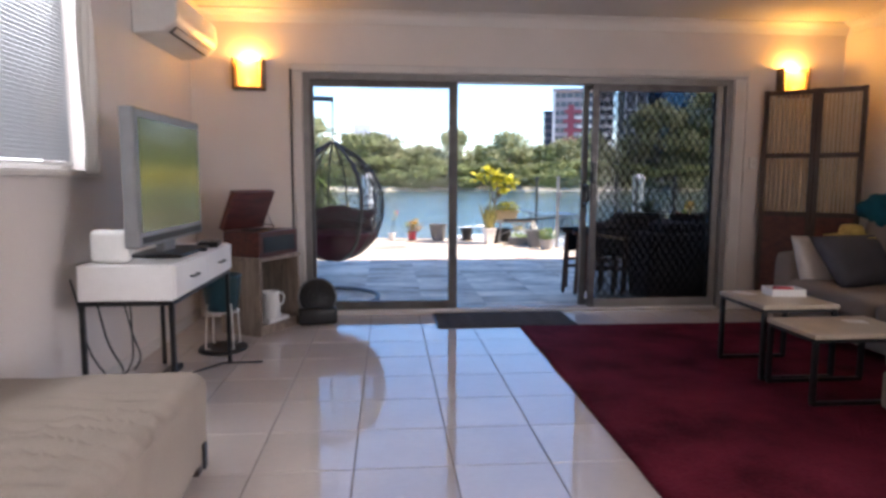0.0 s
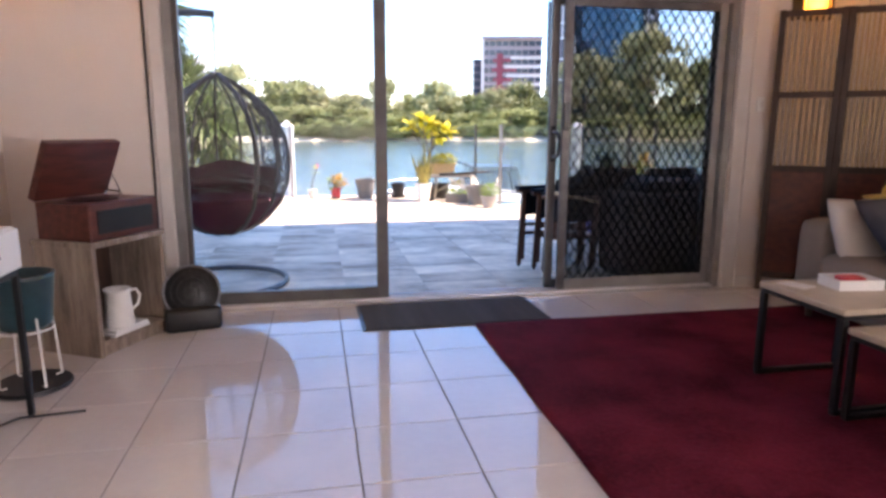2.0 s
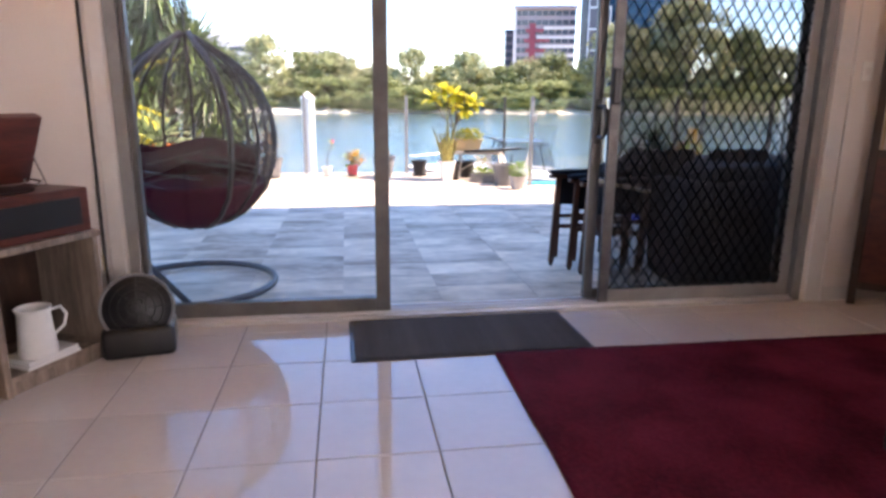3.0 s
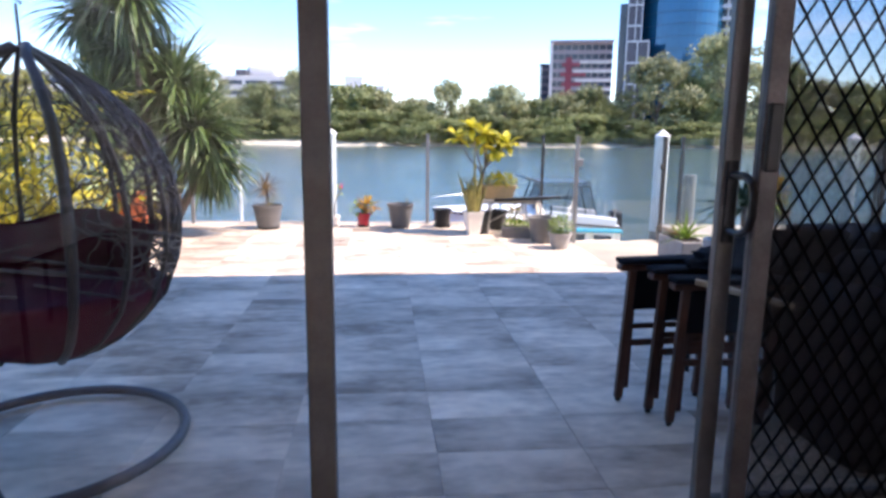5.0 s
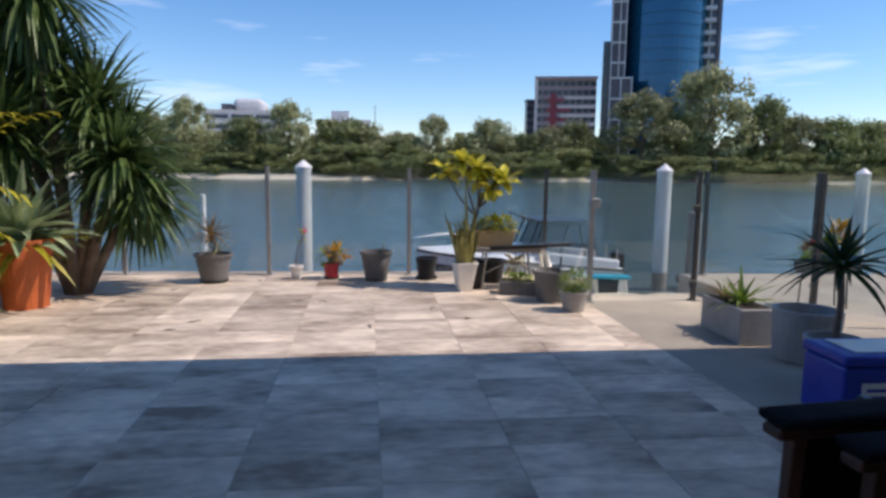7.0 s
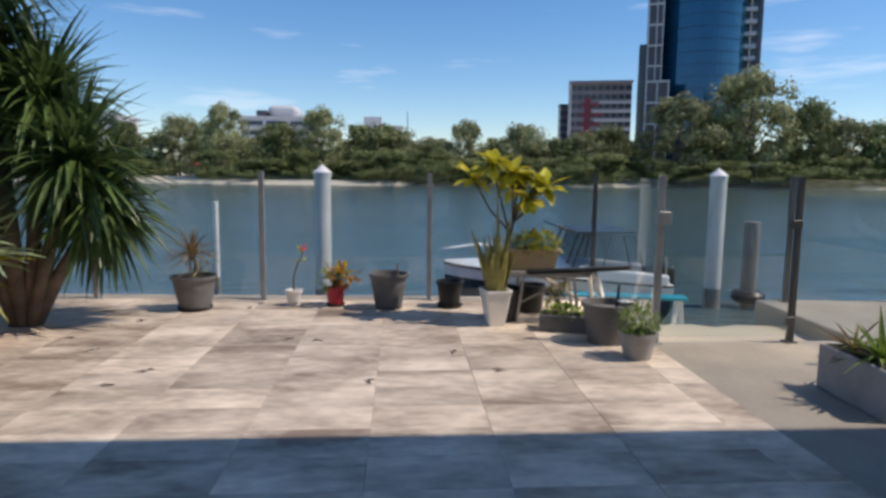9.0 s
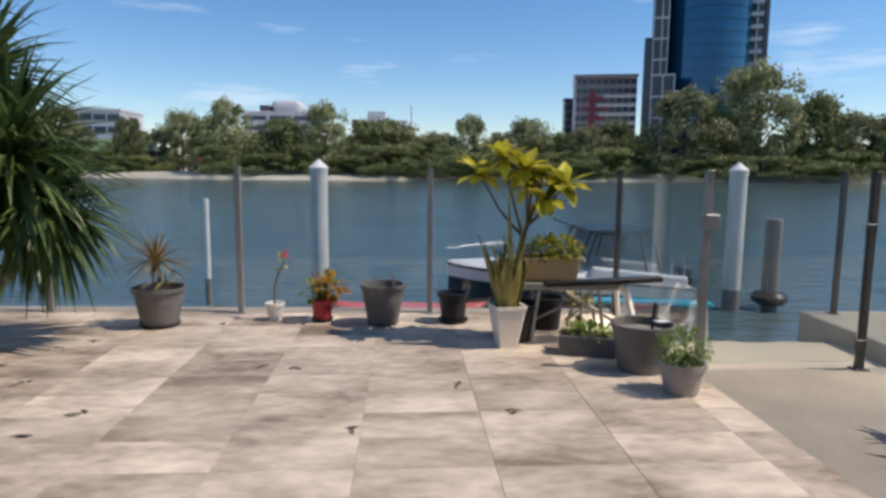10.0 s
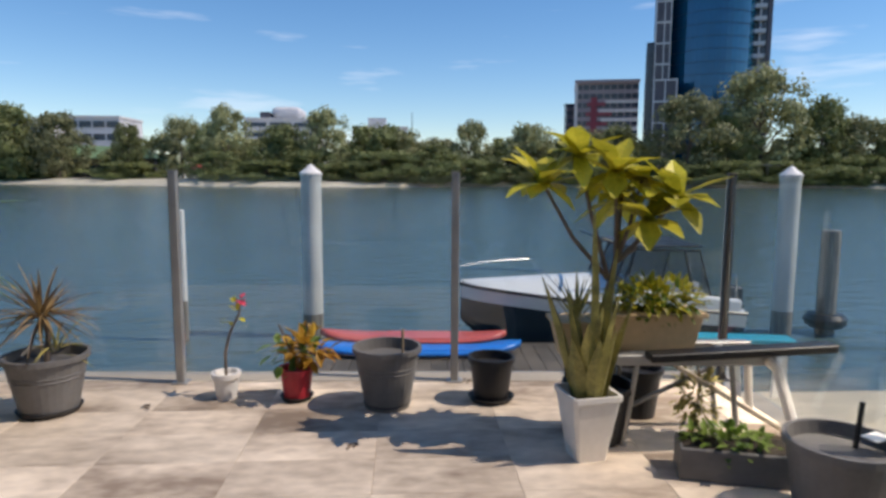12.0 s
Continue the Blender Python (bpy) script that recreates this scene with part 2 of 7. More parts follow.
HULL_DK = mat("dark_gunwale", (0.03, 0.035, 0.04), 0.35, scale=4)
SUP_RED = mat("red_board_skin", (0.62, 0.12, 0.10), 0.35, scale=3, var=0.1)
SUP_BLUE = mat("blue_board_skin", (0.02, 0.22, 0.70), 0.35, scale=3, var=0.1)
SUP_TEAL = mat("turquoise_board_skin", (0.02, 0.36, 0.46), 0.35, scale=3, var=0.1)
PONTOON = mat("pontoon_timber", (0.10, 0.085, 0.07), 0.85, scale=4, var=0.35, bump=0.3, rnd=0.2)
LEAF = mat("yucca_leaf", (0.045, 0.10, 0.03), 0.36, scale=3, var=0.4, bump=0.05, col2=(0.17, 0.25, 0.075), island=True, sss=0.25)
LEAF_PALE = mat("agave_leaf", (0.22, 0.34, 0.17), 0.5, scale=4, var=0.2, col2=(0.48, 0.56, 0.33), island=True, sss=0.15)
LEAF_YEL = mat("golden_leaf", (0.40, 0.38, 0.02), 0.45, scale=5, var=0.35, col2=(0.62, 0.55, 0.05), island=True, sss=0.35)
LEAF_LIME = mat("frangipani_leaf", (0.46, 0.46, 0.025), 0.42, scale=6, var=0.3, col2=(0.80, 0.70, 0.07), island=True, sss=0.35)
LEAF_HERB = mat("herb_leaf", (0.12, 0.24, 0.03), 0.5, scale=6, var=0.35, col2=(0.26, 0.36, 0.06), island=True, sss=0.3)
LEAF_RED = mat("bronze_leaf", (0.14, 0.06, 0.045), 0.5, scale=6, var=0.4, col2=(0.36, 0.25, 0.10), island=True, sss=0.2)
LEAF_SNAKE = mat("snake_plant_leaf", (0.15, 0.17, 0.045), 0.45, scale=9, var=0.4, col2=(0.56, 0.48, 0.14), island=True, sss=0.15)
LEAF_DARK = mat("dark_leaf", (0.02, 0.05, 0.015), 0.45, scale=6, var=0.4, island=True, sss=0.15)
ORANGE_F = mat("orange_foliage", (0.48, 0.20, 0.02), 0.5, scale=6, var=0.35, col2=(0.62, 0.40, 0.05), island=True, sss=0.3)
PINK = mat("pink_flower", (0.70, 0.06, 0.12), 0.5, scale=6)
BARK = mat("grey_bark", (0.17, 0.13, 0.10), 0.9, scale=7, var=0.35, bump=0.5)
TREE_A = mat("river_foliage_dark", (0.11, 0.15, 0.05), 0.6, scale=9, var=0.4, bump=0, col2=(0.36, 0.39, 0.15), rnd=0.28, sss=0.3)
TREE_B = mat("river_foliage_olive", (0.19, 0.21, 0.09), 0.6, scale=9, var=0.4, bump=0, col2=(0.48, 0.48, 0.24), rnd=0.28, sss=0.3)
TOWER_GLASS = mat("blue_curtain_wall", (0.006, 0.10, 0.20), 0.12, 0.25, scale=0.06, var=0.2, bump=0, spec=0.8)
TOWER_STONE = mat("tower_dark_panels", (0.09, 0.085, 0.11), 0.4, scale=0.1, var=0.2, bump=0)
TOWER_WHITE = mat("pale_cladding", (0.62, 0.62, 0.64), 0.6, scale=0.1, var=0.08, bump=0)
WIN_DARK = mat("dark_office_glass", (0.03, 0.045, 0.07), 0.25, 0.0, scale=0.2, var=0.3, bump=0, spec=0.8)
RED_PANEL = mat("red_facade_panel", (0.22, 0.035, 0.06), 0.5, scale=0.2, bump=0)
GREEN_ROOF = mat("green_metal_roof", (0.19, 0.30, 0.15), 0.5, scale=0.2, bump=0)


def water_material():
    m = bpy.data.materials.new("river_water")
    m.use_nodes = True
    nt = m.node_tree
    b = nt.nodes["Principled BSDF"]
    b.inputs["Base Color"].default_value = (0.074, 0.118, 0.126, 1)
    b.inputs["Roughness"].default_value, b.inputs["IOR"].default_value = 0.11, 1.33
    tc = nt.nodes.new("ShaderNodeTexCoord")
    mp = nt.nodes.new("ShaderNodeMapping")
    mp.inputs["Scale"].default_value = (0.7, 1.5, 1)
    n = nt.nodes.new("ShaderNodeTexNoise")
    n.inputs["Scale"].default_value, n.inputs["Detail"].default_value = 1.6, 6
    bp = nt.nodes.new("ShaderNodeBump")
    bp.inputs["Strength"].default_value, bp.inputs["Distance"].default_value = 0.75, 0.12
    nt.links.new(tc.outputs["Object"], mp.inputs["Vector"])
    nt.links.new(mp.outputs["Vector"], n.inputs["Vector"])
    nt.links.new(n.outputs["Fac"], bp.inputs["Height"])
    nt.links.new(bp.outputs["Normal"], b.inputs["Normal"])
    return m


WATER = water_material()

# ---- builders ----


def mesh_of(name, bm, material, smooth=False):
    me = bpy.data.meshes.new(name)
    bm.to_mesh(me)
    bm.free()
    me.materials.append(material)
    if smooth:
        me.polygons.foreach_set("use_smooth", [True] * len(me.polygons))
    return me


def part(name, bm, material, parent, label="", smooth=False):
    ob = new(name, mesh_of(name, bm, material, smooth))
    ob.parent = parent
    if label:
        ob["label"] = label
    return ob


def solid(name, bm, material, label, category, kind="", group="", smooth=False):
    return tagged(new(name, mesh_of(name, bm, material, smooth)), label, category, group, kind)


def thing(name, label, category, at=(0, 0, 0), turn=0.0, group="", kind=""):
    ob = tagged(new(name), label, category, group, kind)
    ob.matrix_basis = pose(*at, 0, 0, turn)
    return ob


# the river fence and all beyond it run slightly askew to the house
SITE_TURN = -2.25
SITE = pose(0, 0, 0, 0, 0, SITE_TURN) @ Matrix.Diagonal((1, 0.955, 1, 1))


def site_thing(name, label, category, at=(0, 0, 0), turn=0.0, group="", kind=""):
    """A thing placed in the skewed plan of the river edge."""
    ob = thing(name, label, category, at, turn, group, kind)
    p = SITE @ Vector((at[0], at[1], 0))
    ob.matrix_basis = SITE if at == (0, 0, 0) else pose(p.x, p.y, at[2], 0, 0, turn + SITE_TURN)
    return ob


def box(x0, x1, y0, y1, z0, z1, bev=0.0, seg=1, bm=None):
    own = bmesh.new()
    bmesh.ops.create_cube(own, size=1)
    for v in own.verts:
        v.co = Vector((x0 + (v.co.x + 0.5) * (x1 - x0), y0 + (v.co.y + 0.5) * (y1 - y0), z0 + (v.co.z + 0.5) * (z1 - z0)))
    if bev:
        bmesh.ops.bevel(own, geom=own.edges[:], offset=bev, segments=seg, affect="EDGES", profile=0.5)
    return own if bm is None else joined(bm, own)


def joined(bm, other):
    me = bpy.data.meshes.new("tmp")
    other.to_mesh(me)
    other.free()
    bm.from_mesh(me)
    bpy.data.meshes.remove(me)
    return bm


def lathe(profile, seg=28, centre=(0, 0), bm=None):
    """Turned shape from (radius, height) pairs."""
    bm = bm or bmesh.new()
    rings = []
    for r, z in profile:
        rings.append([bm.verts.new((centre[0] + r * math.cos(2 * math.pi * i / seg), centre[1] + r * math.sin(2 * math.pi * i / seg), z)) for i in range(seg)])
    for a, b in zip(rings, rings[1:]):
        for i in range(seg):
            bm.faces.new((a[i], a[(i + 1) % seg], b[(i + 1) % seg], b[i]))
    for ring in (rings[0], rings[-1]):
        if profile[rings.index(ring)][0] > 1e-4:
            bm.faces.new(ring if ring is rings[-1] else ring[::-1])
    return bm


def tube(points, r, seg=8, bm=None, closed=False, r_end=None):
    """A round bar along a line of points."""
    bm = bm or bmesh.new()
    pts = [Vector(p) for p in points]
    n = len(pts)
    rings = []
    side = None
    for i, p in enumerate(pts):
        a = pts[i - 1] if i or closed else p
        b = pts[(i + 1) % n] if i < n - 1 or closed else p
        d = (b - a).normalized()
        if side is None:
            side = d.orthogonal().normalized()
        side = (side - d * side.dot(d))
        side = side.normalized() if side.length > 1e-5 else d.orthogonal().normalized()
        up = d.cross(side)
        rr = r if r_end is None else r + (r_end - r) * i / (n - 1)
        rings.append([bm.verts.new(p + rr * (math.cos(2 * math.pi * k / seg) * side + math.sin(2 * math.pi * k / seg) * up)) for k in range(seg)])
    for i in range(n if closed else n - 1):
        a, b = rings[i], rings[(i + 1) % n]
        for k in range(seg):
            bm.faces.new((a[k], a[(k + 1) % seg], b[(k + 1) % seg], b[k]))
    if not closed:
        bm.faces.new(rings[0][::-1])
        bm.faces.new(rings[-1])
    return bm


def blade(bm, base, direction, length, width, droop=0.3, fold=0.25, steps=4, tip=0.05, belly=0.35):
    """A long leaf that narrows to its tip, with a fold along its middle."""
    d = Vector(direction).normalized()
    across = d.cross(Vector((0, 0, 1)))
    across = across.normalized() if across.length > 1e-3 else Vector((1, 0, 0))
    p, rows = Vector(base), []
    for i in range(steps + 1):
        t = i / steps
        w = width * (0.55 + 0.45 * min(1, t / belly)) if t < belly else width * max(tip, (1 - (t - belly) / (1 - belly)) ** 0.8)
        up = across.cross(d)
        rows.append((bm.verts.new(p - across * w / 2 + up * w * fold), bm.verts.new(p), bm.verts.new(p + across * w / 2 + up * w * fold)))
        d = (d + Vector((0, 0, -droop / steps))).normalized()
        p = p + d * length / steps
    for a, b in zip(rows, rows[1:]):
        bm.faces.new((a[0], a[1], b[1], b[0]))
        bm.faces.new((a[1], a[2], b[2], b[1]))


def cushion(w, d, h, puff=0.5, n=14):
    """A soft pillow, lying flat, centred."""
    bm = bmesh.new()
    grid = {}
    for s in (1, -1):
        for i in range(n + 1):
            for j in range(n + 1):
                u, v = 2 * i / n - 1, 2 * j / n - 1
                if s < 0 and (i in (0, n) or j in (0, n)):
                    grid[s, i, j] = grid[1, i, j]
                    continue
                k = max(0.0, (1 - u ** 4) * (1 - v ** 4)) ** puff
                pinch = 1 - 0.07 * (1 - abs(u * v)) * max(abs(u), abs(v)) ** 3
                ripple = 0.03 * h * noise.noise(Vector((u * 2.3, v * 2.3, s * 3 + w)))
                grid[s, i, j] = bm.verts.new((u * w / 2 * pinch, v * d / 2 * pinch, s * h / 2 * k + ripple * k * 3))
    for s in (1, -1):
        for i in range(n):
            for j in range(n):
                f = (grid[s, i, j], grid[s, i + 1, j], grid[s, i + 1, j + 1], grid[s, i, j + 1])
                bm.faces.new(f if s > 0 else f[::-1])
    return bm


def placed(bm, m):
    bm.transform(m)
    return bm


def soft_box(x0, x1, y0, y1, z0, z1, r=0.06, wave=0.012, cuts=8, seed=0):
    """An upholstered block: rounded, with slight unevenness."""
    bm = box(x0, x1, y0, y1, z0, z1)
    bmesh.ops.subdivide_edges(bm, edges=bm.edges[:], cuts=cuts, use_grid_fill=True)
    c = Vector(((x0 + x1) / 2, (y0 + y1) / 2, (z0 + z1) / 2))
    half = Vector(((x1 - x0) / 2, (y1 - y0) / 2, (z1 - z0) / 2))
    r = min(r, *half)
    for v in bm.verts:
        q = v.co - c
        inner = Vector([max(-h + r, min(h - r, k)) for h, k in zip(half, q)])
        off = q - inner
        if off.length > 1e-6:
            off = off.normalized() * r
        n = noise.noise(q * 3.1 + Vector((seed, seed * 2.3, 0)))
        v.co = c + inner + off + off.normalized() * n * wave * 1.6 if off.length > 1e-6 else c + inner
    return bm


def wall_with_holes(name, axis, at, thick, u0, u1, z0, z1, holes, material, label):
    """A wall across 'x' or 'y', with rectangular openings (u0, u1, z0, z1)."""
    bm = bmesh.new()
    us = sorted({u0, u1, *[h[0] for h in holes], *[h[1] for h in holes]})
    zs = sorted({z0, z1, *[h[2] for h in holes], *[h[3] for h in holes]})
    for a, b in zip(us, us[1:]):
        for c, d in zip(zs, zs[1:]):
            if any(h[0] <= (a + b) / 2 <= h[1] and h[2] <= (c + d) / 2 <= h[3] for h in holes):
                continue
            if axis == "y":
                box(a, b, at, at + thick, c, d, bm=bm)
            else:
                box(at, at + thick, a, b, c, d, bm=bm)
    bmesh.ops.remove_doubles(bm, verts=bm.verts[:], dist=1e-4)
    inner = [f for f in bm.faces if any(g is not f and (g.calc_center_median() - f.calc_center_median()).length < 1e-4 for e in f.edges for g in e.link_faces)]
    bmesh.ops.delete(bm, geom=list(set(inner)), context="FACES_ONLY")
    return solid(name, bm, material, label, "wall", "structure")

# ---- the room ----
XL, XR, YB, ZC = -2.3, 3.76, -8.4, 2.72      # side walls, rear wall, ceiling
DX0, DX1, DZ = -1.34, 2.68, 2.2              # the wide door's opening
TG = -0.05                                   # terrace level
WZ = -2.0                                    # water level

wall_with_holes("wall_north", "y", 0.0, 0.2, XL - 0.2, XR + 0.2, TG, ZC, [(DX0, DX1, TG, DZ)], PAINT, "warm white plastered wall around the wide sliding door")
wall_with_holes("wall_west", "x", XL - 0.2, 0.2, YB, 0.0, 0.0, ZC, [(-5.2, -2.02, 1.30, 2.5)], PAINT, "warm white plastered side wall with a window")
# the opening belongs to the unseen rear window added for fill light
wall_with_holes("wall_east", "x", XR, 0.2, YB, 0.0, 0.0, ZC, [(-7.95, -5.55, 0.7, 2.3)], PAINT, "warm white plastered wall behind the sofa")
wall_with_holes("wall_south", "y", YB, 0.2, XL, XR, 0.0, ZC, [], PAINT, "warm white plastered rear wall")
solid("ceiling", box(XL - 0.2, XR + 0.2, YB, 0.2, ZC, ZC + 0.12), CEIL, "off-white painted ceiling", "ceiling", "structure")
solid("floor", box(XL - 0.2, XR + 0.2, YB, 0.0, -0.12, -0.004), GROUT, "grey grout bed under pale glossy tiles", "floor", "structure")


def cornice(name, pts):
    """A coved moulding: two straight runs are built as sloped strips."""
    bm = bmesh.new()
    (x0, y0), (x1, y1), (nx, ny) = pts
    prof = [(0.0, -0.10), (0.012, -0.10), (0.03, -0.055), (0.055, -0.03), (0.10, -0.012), (0.10, -0.001), (0.0, -0.001)]
    ends = [[bm.verts.new((x + nx * a, y + ny * a, ZC + b)) for a, b in prof] for x, y in ((x0, y0), (x1, y1))]
    for i in range(len(prof)):
        j = (i + 1) % len(prof)
        bm.faces.new((ends[0][i], ends[1][i], ends[1][j], ends[0][j]))
    for e in ends:
        bm.faces.new(e)
    return solid(name, bm, CEIL, "white coved plaster cornice", "cornice", "structure")


cornice("trim_cornice_north", ((XL, -0.001), (XR, -0.001), (0, -1)))
cornice("trim_cornice_west", ((XL + 0.001, YB), (XL + 0.001, -0.1), (1, 0)))
cornice("trim_cornice_east", ((XR - 0.001, YB), (XR - 0.001, -0.1), (-1, 0)))
for n_, (a_, b_) in enumerate(((XL, DX0 - 0.09), (DX1 + 0.12, XR))):
    solid("baseboard_%d" % (n_ + 1), box(a_, b_, -0.013, -0.001, 0.0, 0.09, 0.003), TRIM, "low white skirting board", "skirting", "structure")
solid("baseboard_west", box(XL + 0.001, XL + 0.013, YB + 0.25, -0.02, 0, 0.09, 0.003), TRIM, "low white skirting board", "skirting", "structure")
solid("baseboard_east", box(XR - 0.013, XR - 0.001, YB + 0.25, -0.02, 0, 0.09, 0.003), TRIM, "low white skirting board", "skirting", "structure")

# door casing on the room side
casing = thing("trim_door", "white timber casing around the sliding door", "trim", kind="structure")
part("jamb_trim", box(DX0 - 0.075, DX0 - 0.002, -0.018, -0.001, 0, DZ, 0.004), TRIM, casing)
part("jamb_trim", box(DX1 + 0.002, DX1 + 0.10, -0.018, -0.001, 0, DZ, 0.004), TRIM, casing)
part("head_trim", box(DX0 - 0.09, DX1 + 0.11, -0.03, -0.001, DZ + 0.002, DZ + 0.065, 0.005), TRIM, casing)
part("pelmet_strip", box(1.34, DX1 + 0.12, -0.05, -0.031, DZ + 0.012, DZ + 0.07, 0.004), TRIM, casing)
solid("trim_conduit", box(DX1 + 0.12, DX1 + 0.135, -0.012, -0.001, 0.09, DZ, 0.002), TRIM, "thin white cable conduit down the wall", "conduit", "structure")
solid("trim_conduit_west", tube([(DX0 - 0.10, -0.012, DZ + 0.02), (DX0 - 0.10, -0.012, 1.2), (DX0 - 0.105, -0.012, 0.05)], 0.008, 6), CABLE, "thin dark cable beside the door casing", "cable", "structure")

# the sliding door: fixed pane, open gap, sliding pane parked at the side, insect screen
door = thing("door_1", "three-panel aluminium sliding glass door, slid open", "sliding door", kind="structure")
part("frame_jamb", box(DX0, DX0 + 0.06, 0.02, 0.19, 0.0, DZ, 0.004), ALU, door)
part("frame_jamb", box(DX1 - 0.06, DX1, 0.02, 0.19, 0.0, DZ, 0.004), ALU, door)
part("frame_head", box(DX0 + 0.06, DX1 - 0.06, 0.02, 0.19, DZ - 0.06, DZ, 0.004), ALU, door)
ALU_BRIGHT = mat("mill_aluminium_track", (0.62, 0.62, 0.63), 0.32, 0.7, scale=9, var=0.2, bump=0.05, stretch=(0.3, 6, 6))
track = part("sill_track", box(DX0 + 0.06, DX1 - 0.06, 0.0, 0.2, -0.045, 0.022, 0.004), ALU_BRIGHT, door)
for y_ in (0.045, 0.095, 0.15):
    part("rail", box(DX0 + 0.06, DX1 - 0.06, y_ - 0.004, y_ + 0.004, 0.022, 0.036, 0.001), ALU_BRIGHT, track)


def glazed(name, x0, x1, y, w=0.055, frame_mat=ALU, z0=0.036, z1=DZ - 0.06, stile=None, thick=0.036):
    stile = stile or w
    p = part(name, box(x0, x0 + stile, y - thick / 2, y + thick / 2, z0, z1, 0.004), frame_mat, door)
    part("stile", box(x1 - w, x1, y - thick / 2, y + thick / 2, z0, z1, 0.004), frame_mat, p)
    part("bottom_rail", box(x0 + stile, x1 - w, y - thick / 2, y + thick / 2, z0, z0 + w, 0.004), frame_mat, p)
    part("top_rail", box(x0 + stile, x1 - w, y - thick / 2, y + thick / 2, z1 - w * 0.7, z1, 0.004), frame_mat, p)
    g = part("pane", box(x0 + stile - 0.005, x1 - w + 0.005, y - 0.003, y + 0.003, z0 + w - 0.005, z1 - w * 0.7 + 0.005), PANE, p)
    g.visible_shadow = False
    return p


glazed("fixed_panel", DX0 + 0.06, 0.06, 0.075, w=0.08, stile=0.03, thick=0.06, frame_mat=ALU_SHADE)
slide = glazed("sliding_panel", 1.265, 2.61, 0.15, w=0.06, frame_mat=ALU_SHADE)
glazed("fixed_panel", 1.35, DX1 - 0.06, 0.097, w=0.05)
handle = part("handle", tube([(1.295, 0.125, 1.03), (1.295, 0.05, 1.03), (1.295, 0.015, 1.05), (1.295, 0.0, 1.09), (1.295, 0.0, 1.15), (1.295, 0.015, 1.185), (1.295, 0.05, 1.205), (1.295, 0.125, 1.205)], 0.013, 8), BLACK_PL, slide, "black plastic pull handle")
part("lock_plate", box(1.276, 1.314, 0.121, 0.131, 0.99, 1.25, 0.003), BLACK_PL, slide)

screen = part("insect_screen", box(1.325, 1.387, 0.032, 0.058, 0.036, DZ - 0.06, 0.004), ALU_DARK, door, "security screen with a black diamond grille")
part("stile", box(2.53, 2.592, 0.032, 0.058, 0.036, DZ - 0.06, 0.004), ALU, screen)
part("bottom_rail", box(1.387, 2.53, 0.032, 0.058, 0.036, 0.115, 0.004), ALU, screen)
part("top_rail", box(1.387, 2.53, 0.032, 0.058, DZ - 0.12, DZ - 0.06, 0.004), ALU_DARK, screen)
part("screen_lock", box(1.33, 1.375, 0.012, 0.031, 1.22, 1.42, 0.006), BLACK_PL, screen, "black screen lock")
bm = bmesh.new()
for v in ((1.387, 0.115), (2.53, 0.115), (2.53, DZ - 0.12), (1.387, DZ - 0.12)):
    bm.verts.new((v[0], 0.045, v[1]))
bm.faces.new(bm.verts[:])
part("insect_mesh", bm, MESHV, screen)


def grille(x0, x1, z0, z1, y, pitch, r, slope):
    """Flat diagonal bars both ways, cut to the frame."""
    bm = bmesh.new()
    for sign in (1, -1):
        k = -60
        while k < 60:
            pts = []
            c = k * pitch
            for x in (x0, x1):
                z = z0 + sign * slope * (x - x0) + c
                pts.append((x, z))
            (ax, az), (bx, bz) = pts
            k += 1
            lo, hi = (az, bz) if az < bz else (bz, az)
            if hi <= z0 or lo >= z1:
                continue
            seg = []
            for x, z in pts:
                if z < z0:
                    x, z = x0 + (z0 - z0 - c) / (sign * slope), z0
                if z > z1:
                    x, z = x0 + (z1 - z0 - c) / (sign * slope), z1
                seg.append((x, z))
            if abs(seg[0][0] - seg[1][0]) > 0.004:
                tube([(seg[0][0], y, seg[0][1]), (seg[1][0], y, seg[1][1])], r, 4, bm)
    return bm


tagged(part("grille", grille(1.387, 2.53, 0.115, DZ - 0.12, 0.038, 0.115, 0.0042, 1.55), GRILLE, screen), kind="stuff")

# side window with blind and curtain
win = thing("window_1", "white framed side window with a lowered venetian blind", "window", kind="structure")
part("sill", box(XL - 0.2, XL + 0.05, -5.26, -1.94, 1.262, 1.298, 0.006), TRIM, win)
for y_ in (-5.2, -3.64, -2.06):
    part("window_frame", box(XL - 0.15, XL - 0.10, y_, y_ + 0.04, 1.3, 2.5, 0.004), TRIM, win)
for z_ in (1.3, 2.46):
    part("window_frame", box(XL - 0.15, XL - 0.10, -5.2, -2.02, z_, z_ + 0.04, 0.004), TRIM, win)
for a_, b_ in ((-5.16, -3.64), (-3.6, -2.06)):
    g = part("pane", box(XL - 0.128, XL - 0.122, a_, b_, 1.34, 2.46), PANE, win)
    g.visible_shadow = False
blind = thing("venetian_blind", "white venetian blind lowered over the window", "blind")
slat = mesh_of("slat", placed(box(-0.0125, 0.0125, -5.15, -2.1, -0.0009, 0.0009), pose(0, 0, 0, 0, 70, 0)), BLIND)
for i in range(48):
    s_ = new("slat", slat)
    s_.parent, s_.location = blind, (XL - 0.06, 0, 1.36 + i * 0.0225)
part("headrail", box(XL - 0.085, XL - 0.035, -5.16, -2.09, 2.445, 2.49, 0.003), WHITE, blind)
part("bottom_rail", box(XL - 0.075, XL - 0.045, -5.15, -2.1, 1.325, 1.343, 0.003), WHITE, blind)
part("cord", tube([(XL - 0.03, -2.16, 2.45), (XL - 0.028, -2.16, 1.5)], 0.002, 5), WHITE, blind)


